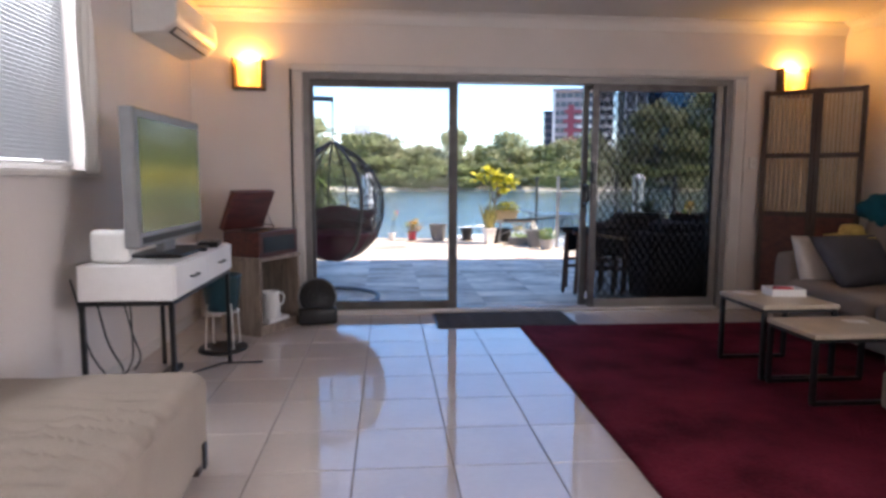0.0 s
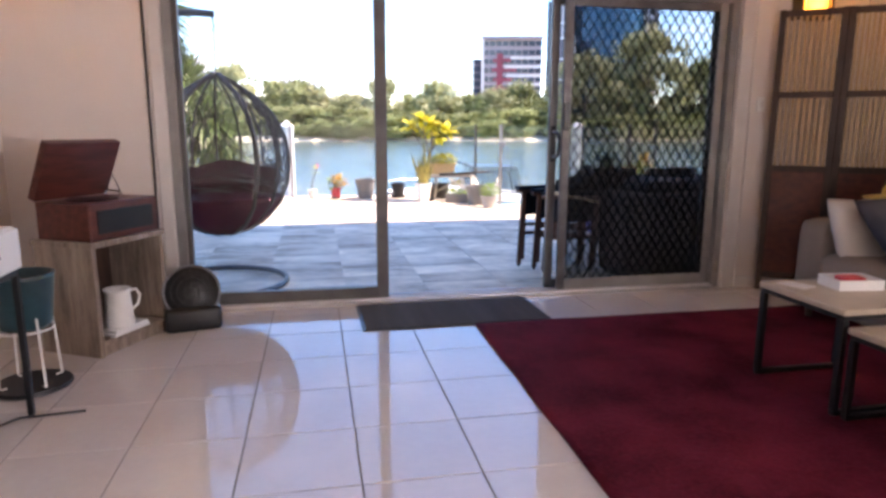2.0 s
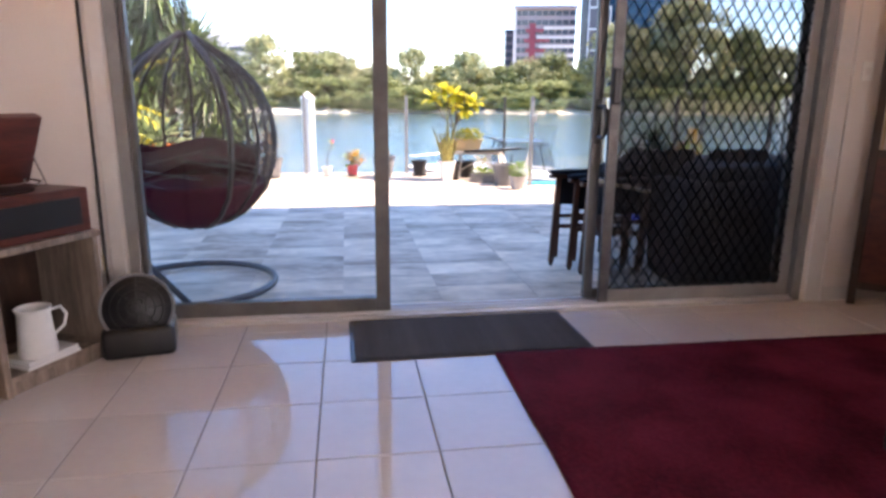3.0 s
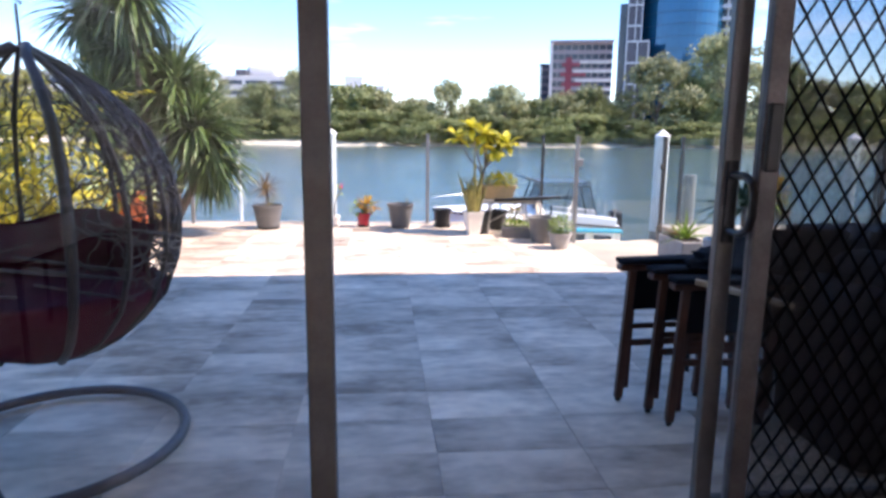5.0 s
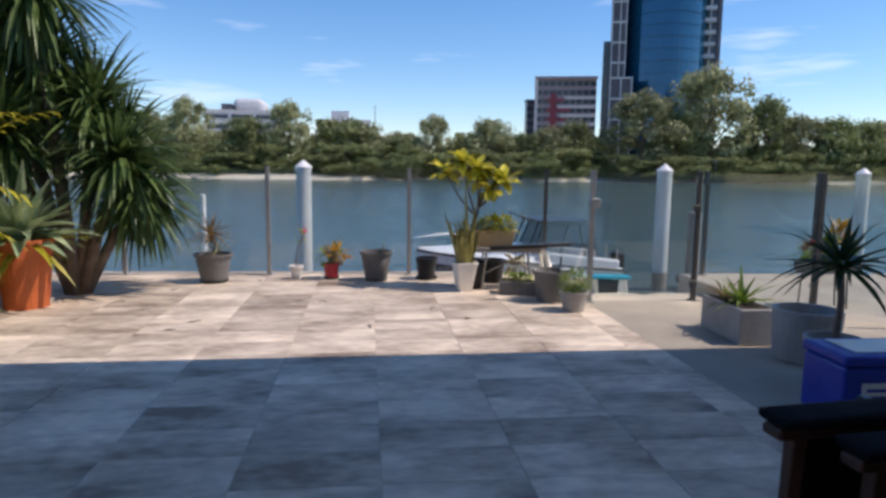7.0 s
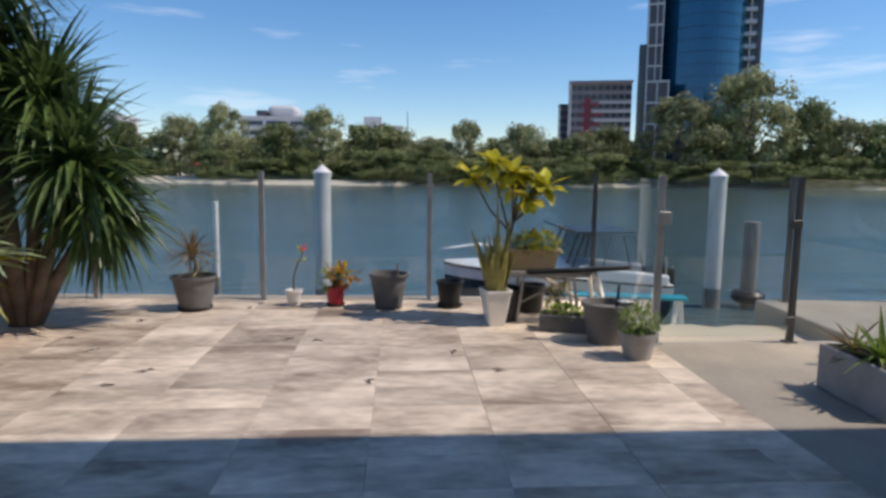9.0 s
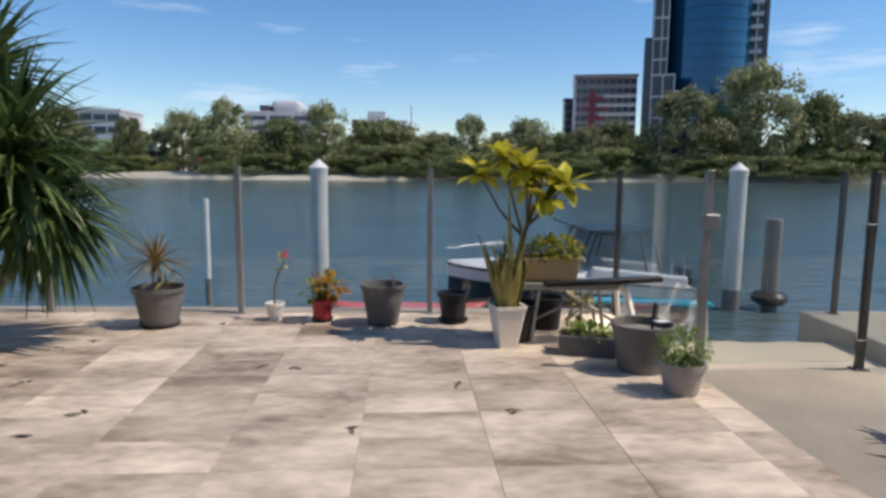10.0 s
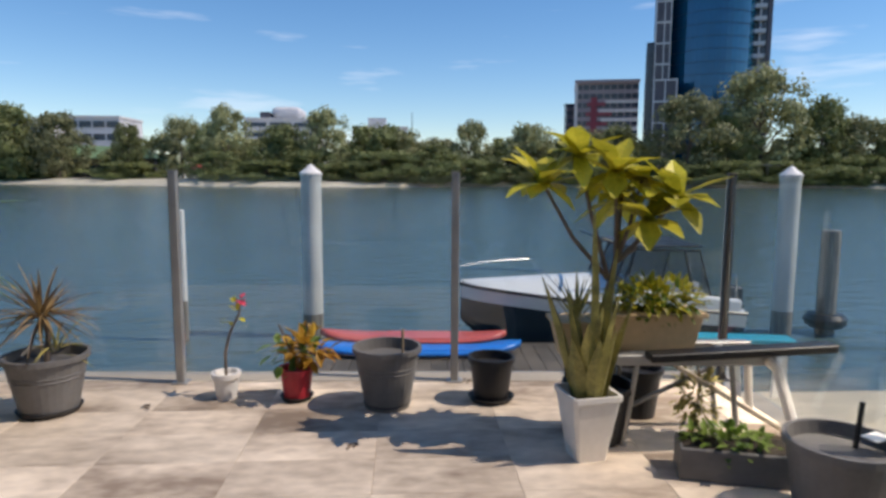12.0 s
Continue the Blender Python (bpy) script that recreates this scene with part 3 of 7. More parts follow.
def drape(y0, y1, x, z0, z1, folds, depth):
    bm = bmesh.new()
    n, rows = folds * 8, 8
    g = []
    for j in range(rows + 1):
        z = z0 + (z1 - z0) * j / rows
        row = []
        for i in range(n + 1):
            t = i / n
            flare = 1 + 0.15 * (1 - j / rows)
            row.append(bm.verts.new((x + depth * math.sin(t * folds * 2 * math.pi) + 0.01 * math.sin(j + 5 * t), (y0 + y1) / 2 + (t - 0.5) * (y1 - y0) * flare, z)))
        g.append(row)
    for a, b in zip(g, g[1:]):
        for i in range(n):
            bm.faces.new((a[i], a[i + 1], b[i + 1], b[i]))
    bmesh.ops.solidify(bm, geom=bm.faces[:], thickness=0.003)
    return bm


curt = thing("curtain", "narrow white curtain gathered at the window's edge", "curtain")
part("cloth", drape(-2.16, -1.98, XL + 0.05, 1.28, 2.56, 3, 0.018), CURTAIN, curt, smooth=True)
part("rod", tube([(XL + 0.05, -5.3, 2.57), (XL + 0.05, -1.9, 2.57)], 0.009, 8), CHROME, curt)
part("bracket", box(XL + 0.001, XL + 0.05, -1.96, -1.945, 2.555, 2.585, 0.002), CHROME, curt)
# unseen window, added as a frame for the rear fill lamp
rear = thing("window_2", "unseen rear side window added to let fill light in", "window", kind="structure")
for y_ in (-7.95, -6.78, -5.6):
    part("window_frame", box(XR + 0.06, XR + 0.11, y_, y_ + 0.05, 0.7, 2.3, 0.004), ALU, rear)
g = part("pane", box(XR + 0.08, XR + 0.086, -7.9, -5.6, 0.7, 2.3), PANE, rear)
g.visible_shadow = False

# ---- outdoors: ground, water, far bank ----
YE = 8.42        # terrace edge over the river, before the skew
PEX = 2.64       # side edge of the pavers


def river_edge(x):
    return 8.025 - 0.0393 * (x - 0.33)


bm = box(-6.5, PEX, 0.2, 8.0, TG - 0.6, TG - 0.004)
for v in bm.verts:
    if v.co.y > 4:
        v.co.y = river_edge(v.co.x)
solid("pavement_terrace", bm, PAVER_GROUT, "sandy mortar bed of the paved terrace", "terrace", "structure")
solid("pavement_strip", box(PEX, 9.0, 0.2, 6.2, TG - 0.6, TG - 0.002), CONCRETE, "pale concrete strip beside the pavers", "concrete slab", "structure")
solid("seawall", box(-9.5, 2.36, YE - 0.06, YE + 0.16, -2.6, TG + 0.006, 0.004), CONCRETE, "concrete seawall along the terrace edge", "seawall", "structure").matrix_basis = SITE
solid("retaining_wall", box(4.42, 9.0, 6.62, 8.85, -2.6, -0.12, 0.01), CONCRETE, "pale concrete retaining wall beside the boat ramp", "retaining wall", "structure").matrix_basis = SITE
bm = bmesh.new()
ny_, nx_ = 24, 8
rows_ = []
for j in range(ny_ + 1):
    y_ = 6.62 + 9.5 * j / ny_
    z_ = -0.28 - 0.30 * max(0, y_ - 8.2) if y_ > 8.2 else -0.28
    rows_.append([bm.verts.new((2.43 + (7.5 if y_ > 8.86 else 1.98) * i / nx_, y_, z_ + 0.03 * noise.noise(Vector((i * 0.7, y_, 0))))) for i in range(nx_ + 1)])
for a_, b_ in zip(rows_, rows_[1:]):
    for i in range(nx_):
        bm.faces.new((a_[i], a_[i + 1], b_[i + 1], b_[i]))
solid("ground_beach", bm, SAND, "pale sandy beach sloping into the river", "beach", "structure", smooth=True).matrix_basis = SITE
bm = bmesh.new()
for v in ((-2500, -40), (2500, -40), (2500, 4000), (-2500, 4000)):
    bm.verts.new((*v, -2.9))
bm.faces.new(bm.verts[:])
solid("ground", bm, SEABED, "dark river bed and land to the horizon", "ground", "structure")
bm = bmesh.new()
for v in ((-700, 8.3), (700, 8.3), (700, 190), (-700, 190)):
    bm.verts.new((*v, WZ))
bm.faces.new(bm.verts[:])
solid("water_river", bm, WATER, "calm blue-green river water with small ripples", "water", "structure")
bm = bmesh.new()
prev_ = None
for i in range(161):
    x_ = -640 + 8 * i
    y_ = 168 + 5 * math.sin(x_ * 0.021) + 6 * noise.noise(Vector((x_ * 0.03, 0, 0))) + (18 if x_ < -45 else 0) * min(1, (-45 - x_) / 40 if x_ < -45 else 0)
    cur_ = [bm.verts.new((x_, y_, WZ - 0.3)), bm.verts.new((x_, y_ + 5, WZ + 0.9)), bm.verts.new((x_, y_ + 12, WZ + 1.6)), bm.verts.new((x_, 900, WZ + 2.2))]
    if prev_:
        for k in range(3):
            bm.faces.new((prev_[k], cur_[k], cur_[k + 1], prev_[k + 1]))
    prev_ = cur_
solid("ground_far_bank", bm, FARSAND, "sandy far river bank", "river bank", "structure", smooth=True)
solid("ground_house", box(-30, 30, -40, 0.0, -2.9, -0.13), CONCRETE, "ground under and behind the house", "ground", "structure")
# unseen verandah roof over the inner terrace, inferred from its shade edge, raised for skylight
ver = thing("verandah_roof", "unseen white roof placed to shade the inner terrace", "roof", kind="structure")
part("roof_deck", box(-0.9, 8.6, 0.2, 3.66, 5.40, 5.50), TRIM, ver)
part("fascia", box(-0.9, 8.6, 3.66, 3.70, 5.36, 5.52), TRIM, ver)
# unseen upper wall and thickened roof, added to block sun behind the verandah roof
solid("wall_upper", box(-7.5, 9.0, 0.0, 0.2, ZC + 0.001, 5.5), PAINT, "unseen upper wall added to block sun behind the roof", "wall", "structure")
solid("roof", box(-7.5, 9.0, -9.0, -0.002, ZC + 0.13, 5.5), CEIL, "flat roof of the house, thickened to block sun", "roof", "structure")
solid("wall_house_west", box(-7.5, XL - 0.2, 0.0, 0.2, TG, ZC), PAINT, "rendered outer wall of the house", "wall", "structure")
solid("wall_house_east", box(XR + 0.2, 9.0, 0.0, 0.2, TG, ZC), PAINT, "rendered outer wall of the house", "wall", "structure")

# ---- things in the room ----
rug = thing("rug", "crimson pile rug with a thin fringe on the tiles", "rug")
rb = bmesh.new()
bmesh.ops.create_grid(rb, x_segments=60, y_segments=80, size=0.5)
for v in rb.verts:
    u_, w_ = v.co.x + 0.5, v.co.y + 0.5
    x_ = 0.48 + 2.6 * u_ + 0.055 * w_ * (1 - u_)
    y_ = -4.4 + 3.80 * w_ - 0.02 * u_ * w_
    v.co = Vector((x_ + 0.006 * noise.noise(Vector((0, y_ * 3, 1))), y_ + 0.006 * noise.noise(Vector((x_ * 3, 0, 2))), 0.012 + 0.003 * noise.noise(Vector((x_ * 5, y_ * 5, 0)))))
ret = bmesh.ops.extrude_face_region(rb, geom=rb.faces[:])
for v in [g for g in ret["geom"] if isinstance(g, bmesh.types.BMVert)]:
    v.co.z = 0.0005
part("rug_surface", rb, RUG, rug, smooth=True)
fr = bmesh.new()
for i in range(230):
    x_ = 0.538 + 2.53 * i / 229
    y_ = -0.60 - 0.02 * i / 229
    tube([(x_, y_, 0.006), (x_ + random.uniform(-.006, .006), y_ + random.uniform(0.012, 0.03), 0.003)], 0.0016, 4, fr)
tagged(part("fringe", fr, CUSH_GREY, rug), kind="stuff")
dm = thing("doormat", "dark grey ribbed doormat inside the sliding door", "doormat", (0.44, -0.315, 0.0005), 0.8)
part("backing", box(-0.62, 0.62, -0.29, 0.29, 0.0, 0.007, 0.002), BLACK_PL, dm)
rib_ = mesh_of("rib", box(-0.6, 0.6, -0.0042, 0.0042, 0.0072, 0.013, 0.0015), MATT)
for i in range(56):
    r_ = new("rib", rib_)
    r_.parent, r_.location = dm, (0, -0.272 + i * 0.0099, 0)


def wall_lamp(x, z):
    t = thing("wall_lamp", "lit square wall lamp with a warm shade", "wall lamp", (x, -0.001, z), group="wall lamps")
    part("back_plate", box(-0.12, 0.12, -0.012, 0.0, -0.12, 0.12, 0.003), LAMPFRAME, t)
    for a in (-0.135, 0.115):
        part("frame_side", box(a, a + 0.02, -0.11, 0.0, -0.135, 0.135, 0.003), LAMPFRAME, t)
    part("frame_bottom", box(-0.115, 0.115, -0.11, -0.013, -0.135, -0.115, 0.003), LAMPFRAME, t)
    sh = bmesh.new()
    for a in ((-0.09, -0.086, -0.10, -0.02), (0.086, 0.09, -0.10, -0.02), (-0.086, 0.086, -0.10, -0.096)):
        box(*a, -0.10, 0.10, bm=sh)
    box(-0.086, 0.086, -0.096, -0.02, -0.10, -0.096, bm=sh)
    part("shade", sh, GLOWSHADE, t, "cream frosted glass shade, lit from inside")
    part("bulb", lathe([(0.0, -0.095), (0.012, -0.09), (0.022, -0.07), (0.024, -0.055), (0.012, -0.04), (0.0, -0.038)], 12, (0, -0.055)), BULB, t)
    lamp("wall_lamp_light", "POINT", 3.3, (1.0, 0.50, 0.10), pose(x, -0.062, z + 0.115), radius=0.03)
    return t


GLOWSHADE = mat("frosted_cream_glass", (0.92, 0.80, 0.58), 0.5, scale=6, var=0.06, bump=0.05, sss=0.75)
wall_lamp(-1.79, 2.162)
wall_lamp(3.22, 2.165)
sw = thing("light_switch", "small cream light switch on the wall", "switch", (2.90, -0.001, 1.42))
part("plate", box(-0.04, 0.04, -0.012, 0, -0.055, 0.055, 0.003), WHITE_PL, sw)
part("rocker", box(-0.015, 0.015, -0.018, -0.012, -0.02, 0.02, 0.002), TRIM, sw)
sk = thing("wall_socket", "small white power socket low on the wall", "socket", (-1.42, -0.001, 0.30))
part("plate", box(-0.055, 0.055, -0.01, 0, -0.035, 0.035, 0.003), WHITE_PL, sk)


def air_conditioner():
    t = thing("air_conditioner", "white split air conditioner high on the side wall", "air conditioner")
    prof = [(0.0, 0.0), (0.02, -0.0), (0.20, 0.02), (0.285, 0.09), (0.30, 0.13), (0.295, 0.27), (0.26, 0.30), (0.0, 0.30)]
    bm = bmesh.new()
    ends = [[bm.verts.new((XL + 0.002 + a, y, 2.23 + b)) for a, b in prof] for y in (-1.28, -0.26)]
    n = len(prof)
    for i in range(n):
        bm.faces.new((ends[0][i], ends[1][i], ends[1][(i + 1) % n], ends[0][(i + 1) % n]))
    bm.faces.new(ends[0][::-1])
    bm.faces.new(ends[1])
    bmesh.ops.recalc_face_normals(bm, faces=bm.faces[:])
    bmesh.ops.bevel(bm, geom=bm.edges[:], offset=0.008, segments=2, affect="EDGES")
    part("body", bm, WHITE_PL, t)
    m = pose(XL + 0.24, 0.14, 2.273, 0, -39, 0)
    part("outlet", placed(box(-0.03, 0.035, -1.33, -0.49, -0.004, 0.004, 0.002), m), BLACK_PL, t, "dark air outlet slot")
    part("louvre", placed(box(-0.012, 0.03, -1.32, -0.50, -0.011, -0.006, 0.001), m), WHITE, t)
    part("front_seam", box(XL + 0.296, XL + 0.3035, -1.26, -0.28, 2.365, 2.368), TRIM, t)


air_conditioner()


def writing_desk():
    t = thing("console_desk", "white two-drawer console desk on black steel legs", "desk")
    x0, x1, y0, y1 = -2.12, -1.645, -2.62, -1.48
    part("body", box(x0, x1 - 0.018, y0, y1, 0.645, 0.825, 0.004), WHITE, t)
    for a, b in ((y0 + 0.004, (y0 + y1) / 2 - 0.002), ((y0 + y1) / 2 + 0.002, y1 - 0.004)):
        d = part("drawer", box(x1 - 0.018, x1, a, b, 0.652, 0.818, 0.004), WHITE, t)
        c = (a + b) / 2
        part("handle", tube([(x1, c - 0.05, 0.735), (x1 + 0.022, c - 0.05, 0.735), (x1 + 0.022, c + 0.05, 0.735), (x1, c + 0.05, 0.735)], 0.005, 6), STEEL_BLACK, d, "dark metal pull handle")
    for x in (x0 + 0.012, x1 - 0.030):
        for y in (y0 + 0.012, y1 - 0.012):
            part("leg", box(x - 0.012, x + 0.012, y - 0.012, y + 0.012, 0.0, 0.62, 0.002), STEEL_BLACK, t)
    for y in (y0 + 0.012, y1 - 0.012):
        part("frame_rail", box(x0, x1 - 0.018, y - 0.012, y + 0.012, 0.62, 0.645, 0.002), STEEL_BLACK, t)
    for x in (x0 + 0.012, x1 - 0.030):
        part("frame_rail", box(x - 0.012, x + 0.012, y0 + 0.024, y1 - 0.024, 0.62, 0.645, 0.002), STEEL_BLACK, t)


writing_desk()


def television():
    t = thing("television", "silver flat television with a green-yellow screen, on the desk", "television", (-1.85, -2.06, 0.826), -1.0)
    part("bezel", box(-0.045, 0.03, -0.515, 0.515, 0.075, 0.785, 0.012, 2), SILVER, t)
    part("screen", box(0.03, 0.034, -0.465, 0.465, 0.155, 0.735), SCREEN, t, "glossy screen with a glowing green-yellow gradient")
    part("speaker_strip", box(0.031, 0.036, -0.47, 0.47, 0.095, 0.13, 0.002), BLACK_PL, t)
    part("back_shell", box(-0.11, -0.045, -0.36, 0.36, 0.16, 0.66, 0.025, 2), BLACK_PL, t)
    part("neck", box(-0.05, 0.0, -0.09, 0.09, 0.015, 0.09, 0.006), SILVER, t)
    part("foot", box(-0.14, 0.15, -0.27, 0.27, 0.0, 0.018, 0.006), BLACK_PL, t)


television()
ro = thing("router", "white rounded wireless router on the desk", "router", (-1.99, -2.52, 0.826), 82)
part("shell", box(-0.035, 0.035, -0.10, 0.10, 0.0, 0.17, 0.03, 3), WHITE_PL, ro, smooth=True)
mb = thing("media_box", "small black media box on the desk", "set-top box", (-1.72, -1.72, 0.826), 8)
part("case", box(-0.06, 0.06, -0.10, 0.10, 0.0, 0.035, 0.006), BLACK_PL, mb)
rc = thing("remote_control", "black remote control lying on the desk", "remote control", (-1.70, -1.93, 0.826), 15)
part("case", box(-0.02, 0.02, -0.085, 0.085, 0.0, 0.018, 0.006), BLACK_PL, rc)

cab = thing("cables", "loose black cables hanging behind the desk", "cables")
for a, b, c in ((-2.45, 0.55, -2.2), (-2.25, 0.62, -2.0), (-1.95, 0.60, -1.7), (-1.78, 0.6, -1.9)):
    pts = []
    for i in range(13):
        f = i / 12
        pts.append((-2.2 + 0.05 * math.sin(6 * f + a), a + (c - a) * f + 0.06 * math.sin(9 * f), 0.72 * (1 - f) ** 1.3 + 0.012))
    part("cable", tube(pts, 0.006, 6), CABLE, cab)
part("cable", tube([(-2.15, -2.2, 0.01), (-2.0, -1.95, 0.012), (-1.85, -1.75, 0.01), (-1.7, -1.55, 0.012), (-1.45, -1.52, 0.01)], 0.006, 6), CABLE, cab)
part("power_strip", box(-2.02, -1.95, -1.95, -1.6, 0.0, 0.04, 0.008), BLACK_PL, cab, "black power strip on the floor")


def plant_stand():
    t = thing("plant_stand", "teal pot on a white wire stand under the desk", "plant stand", (-1.80, -1.16, 0.0))
    part("pot", lathe([(0.0, 0.30), (0.10, 0.30), (0.115, 0.32), (0.14, 0.54), (0.145, 0.56), (0.135, 0.56), (0.125, 0.5), (0.0, 0.5)], 24), TEALPOT, t, smooth=True)
    for k in range(4):
        a = math.pi / 4 + k * math.pi / 2
        c, s = math.cos(a), math.sin(a)
        part("leg", tube([(0.118 * c, 0.118 * s, 0.36), (0.125 * c, 0.125 * s, 0.3), (0.14 * c, 0.14 * s, 0.03), (0.11 * c, 0.11 * s, 0.027)], 0.006, 6), WHITE_PL, t)
    part("ring", tube([(0.118 * math.cos(i * math.pi / 8), 0.118 * math.sin(i * math.pi / 8), 0.292) for i in range(16)], 0.005, 6, closed=True), WHITE_PL, t)
    part("base", lathe([(0.0, 0.0), (0.165, 0.0), (0.175, 0.01), (0.17, 0.025), (0.0, 0.026)], 28), BLACK_PL, t, "black round tray on the floor")


TEALPOT = mat("dark_teal_glaze", (0.012, 0.05, 0.065), 0.3, scale=5, var=0.3)
plant_stand()


def side_cabinet():
    t = thing("side_cabinet", "weathered oak open cabinet standing across the corner", "cabinet", (-1.645, -0.49, 0.0), 62)
    part("side_panel", box(-0.265, -0.235, -0.2, 0.2, 0.0, 0.60, 0.003), GREYWOOD, t)
    part("side_panel", box(0.235, 0.265, -0.2, 0.2, 0.0, 0.60, 0.003), GREYWOOD, t)
    part("top", box(-0.275, 0.275, -0.21, 0.2, 0.60, 0.632, 0.003), GREYWOOD, t)
    part("shelf", box(-0.235, 0.235, -0.195, 0.19, 0.06, 0.085, 0.002), GREYWOOD, t)
    part("kick", box(-0.235, 0.235, -0.185, -0.165, 0.0, 0.06, 0.002), GREYWOOD, t)
    part("back", box(-0.235, 0.235, 0.18, 0.195, 0.086, 0.60, 0.001), DARKWOOD, t)
    p = thing("record_player", "mahogany record player with its lid propped open", "record player", (-1.645, -0.49, 0.633), 62)
    part("case", box(-0.25, 0.25, -0.19, 0.17, 0.0, 0.20, 0.006), MAHOGANY, p)
    part("speaker_grille", box(-0.20, 0.20, -0.196, -0.19, 0.035, 0.16, 0.002), BLACK_PL, p, "dark cloth speaker grille")
    part("platter", lathe([(0.0, 0.2), (0.13, 0.2), (0.135, 0.207), (0.0, 0.212)], 24, (-0.03, 0.0)), BLACK_PL, p)
    part("tonearm", tube([(0.17, 0.10, 0.21), (0.17, 0.10, 0.235), (0.16, -0.02, 0.228), (0.09, -0.07, 0.218)], 0.005, 6), CHROME, p)
    part("lid", placed(box(-0.25, 0.25, -0.34, 0.0, 0.0, 0.05, 0.005), pose(0, 0.17, 0.20, -66, 0, 0)), MAHOGANY, p)
    part("stay", tube([(0.24, 0.05, 0.2), (0.24, 0.13, 0.36)], 0.004, 6), CHROME, p)
    j = thing("jug", "white enamel jug inside the open cabinet", "jug", (-1.55, -0.605, 0.122), 0)
    part("body", lathe([(0.0, 0.0), (0.075, 0.0), (0.08, 0.01), (0.072, 0.10), (0.066, 0.19), (0.074, 0.215), (0.07, 0.215), (0.06, 0.18), (0.066, 0.02), (0.0, 0.02)], 24), WHITE_PL, j, smooth=True)
    part("handle", tube([(0.045, 0.055, 0.185), (0.075, 0.085, 0.19), (0.09, 0.10, 0.15), (0.08, 0.09, 0.10), (0.05, 0.058, 0.07)], 0.008, 6), WHITE_PL, j)
    b = thing("books", "white book stack lying in the cabinet", "books", (-1.56, -0.57, 0.086), 62)
    part("book", box(-0.13, 0.13, -0.09, 0.09, 0.0, 0.016, 0.002), WHITE, b)
    part("book", box(-0.12, 0.125, -0.085, 0.085, 0.0165, 0.035, 0.002), WHITE_PL, b)


side_cabinet()


FAN_RIM = mat("dull_grey_plastic", (0.20, 0.20, 0.21), 0.4, scale=9, var=0.1, bump=0.02)


def floor_fan():
    t = thing("floor_fan", "black round floor fan with a dull grey ring", "fan", (-1.215, -0.29, 0.0), 12)
    part("base", box(-0.165, 0.165, -0.14, 0.13, 0.0, 0.15, 0.03, 3), BLACK_PL, t, smooth=True)
    m = pose(0, 0, 0.215, 72, 0, 0)
    part("drum", placed(lathe([(0.0, -0.10), (0.12, -0.10), (0.165, -0.05), (0.172, 0.04), (0.15, 0.075), (0.0, 0.08)], 32), m), BLACK_PL, t, smooth=True)
    part("ring", placed(tube([(0.163 * math.cos(i * math.pi / 16), 0.163 * math.sin(i * math.pi / 16), 0.075) for i in range(32)], 0.008, 8, closed=True), m), FAN_RIM, t, "dull grey rim")
    for r in (0.045, 0.085, 0.12):
        part("guard_ring", placed(tube([(r * math.cos(i * math.pi / 12), r * math.sin(i * math.pi / 12), 0.088) for i in range(24)], 0.003, 5, closed=True), m), BLACK_PL, t)
    for k in range(8):
        a = k * math.pi / 4
        part("guard_rib", placed(tube([(0.02 * math.cos(a), 0.02 * math.sin(a), 0.089), (0.158 * math.cos(a), 0.158 * math.sin(a), 0.083)], 0.003, 5), m), BLACK_PL, t)
    part("hub", placed(lathe([(0.0, 0.08), (0.03, 0.08), (0.028, 0.095), (0.0, 0.098)], 16), m), BLACK_PL, t)


floor_fan()


def covered_bench():
    t = thing("covered_bench", "low bench under a creased beige cotton cover", "bench")
    bm = soft_box(-2.26, -1.36, -5.2, -3.12, 0.03, 0.44, r=0.07, wave=0.01, cuts=110, seed=4)
    for v in bm.verts:
        if v.co.z > 0.40:
            f = math.exp(-((v.co.x + 1.60) / 0.22) ** 4) * math.exp(-((v.co.y + 3.80) / 0.38) ** 4)
            fold = abs(math.sin(v.co.y * 33 + 1.5 * math.sin(v.co.x * 4) + 1.6 * noise.noise(v.co * 4)))
            v.co.z += 0.05 * f * (0.6 - fold ** 0.6) + 0.008 * noise.noise(v.co * 5)
        elif v.co.z > 0.06:
            v.co.x += 0.010 * noise.noise(Vector((v.co.x * 2, v.co.y * 7, v.co.z * 1.5)))
            v.co.y += 0.010 * noise.noise(Vector((v.co.x * 7, v.co.y * 2, v.co.z * 1.5)))
    part("cover", bm, BENCH, t, smooth=True)
    for x in (-2.2, -1.44):
        for y in (-5.1, -3.22):
            part("foot", box(x, x + 0.05, y, y + 0.05, 0.0, 0.06, 0.004), DARKWOOD, t)
    part("pull_tab", box(-1.362, -1.350, -3.26, -3.22, 0.05, 0.16, 0.003), BLACK_PL, t, "dark fabric pull tab")


covered_bench()


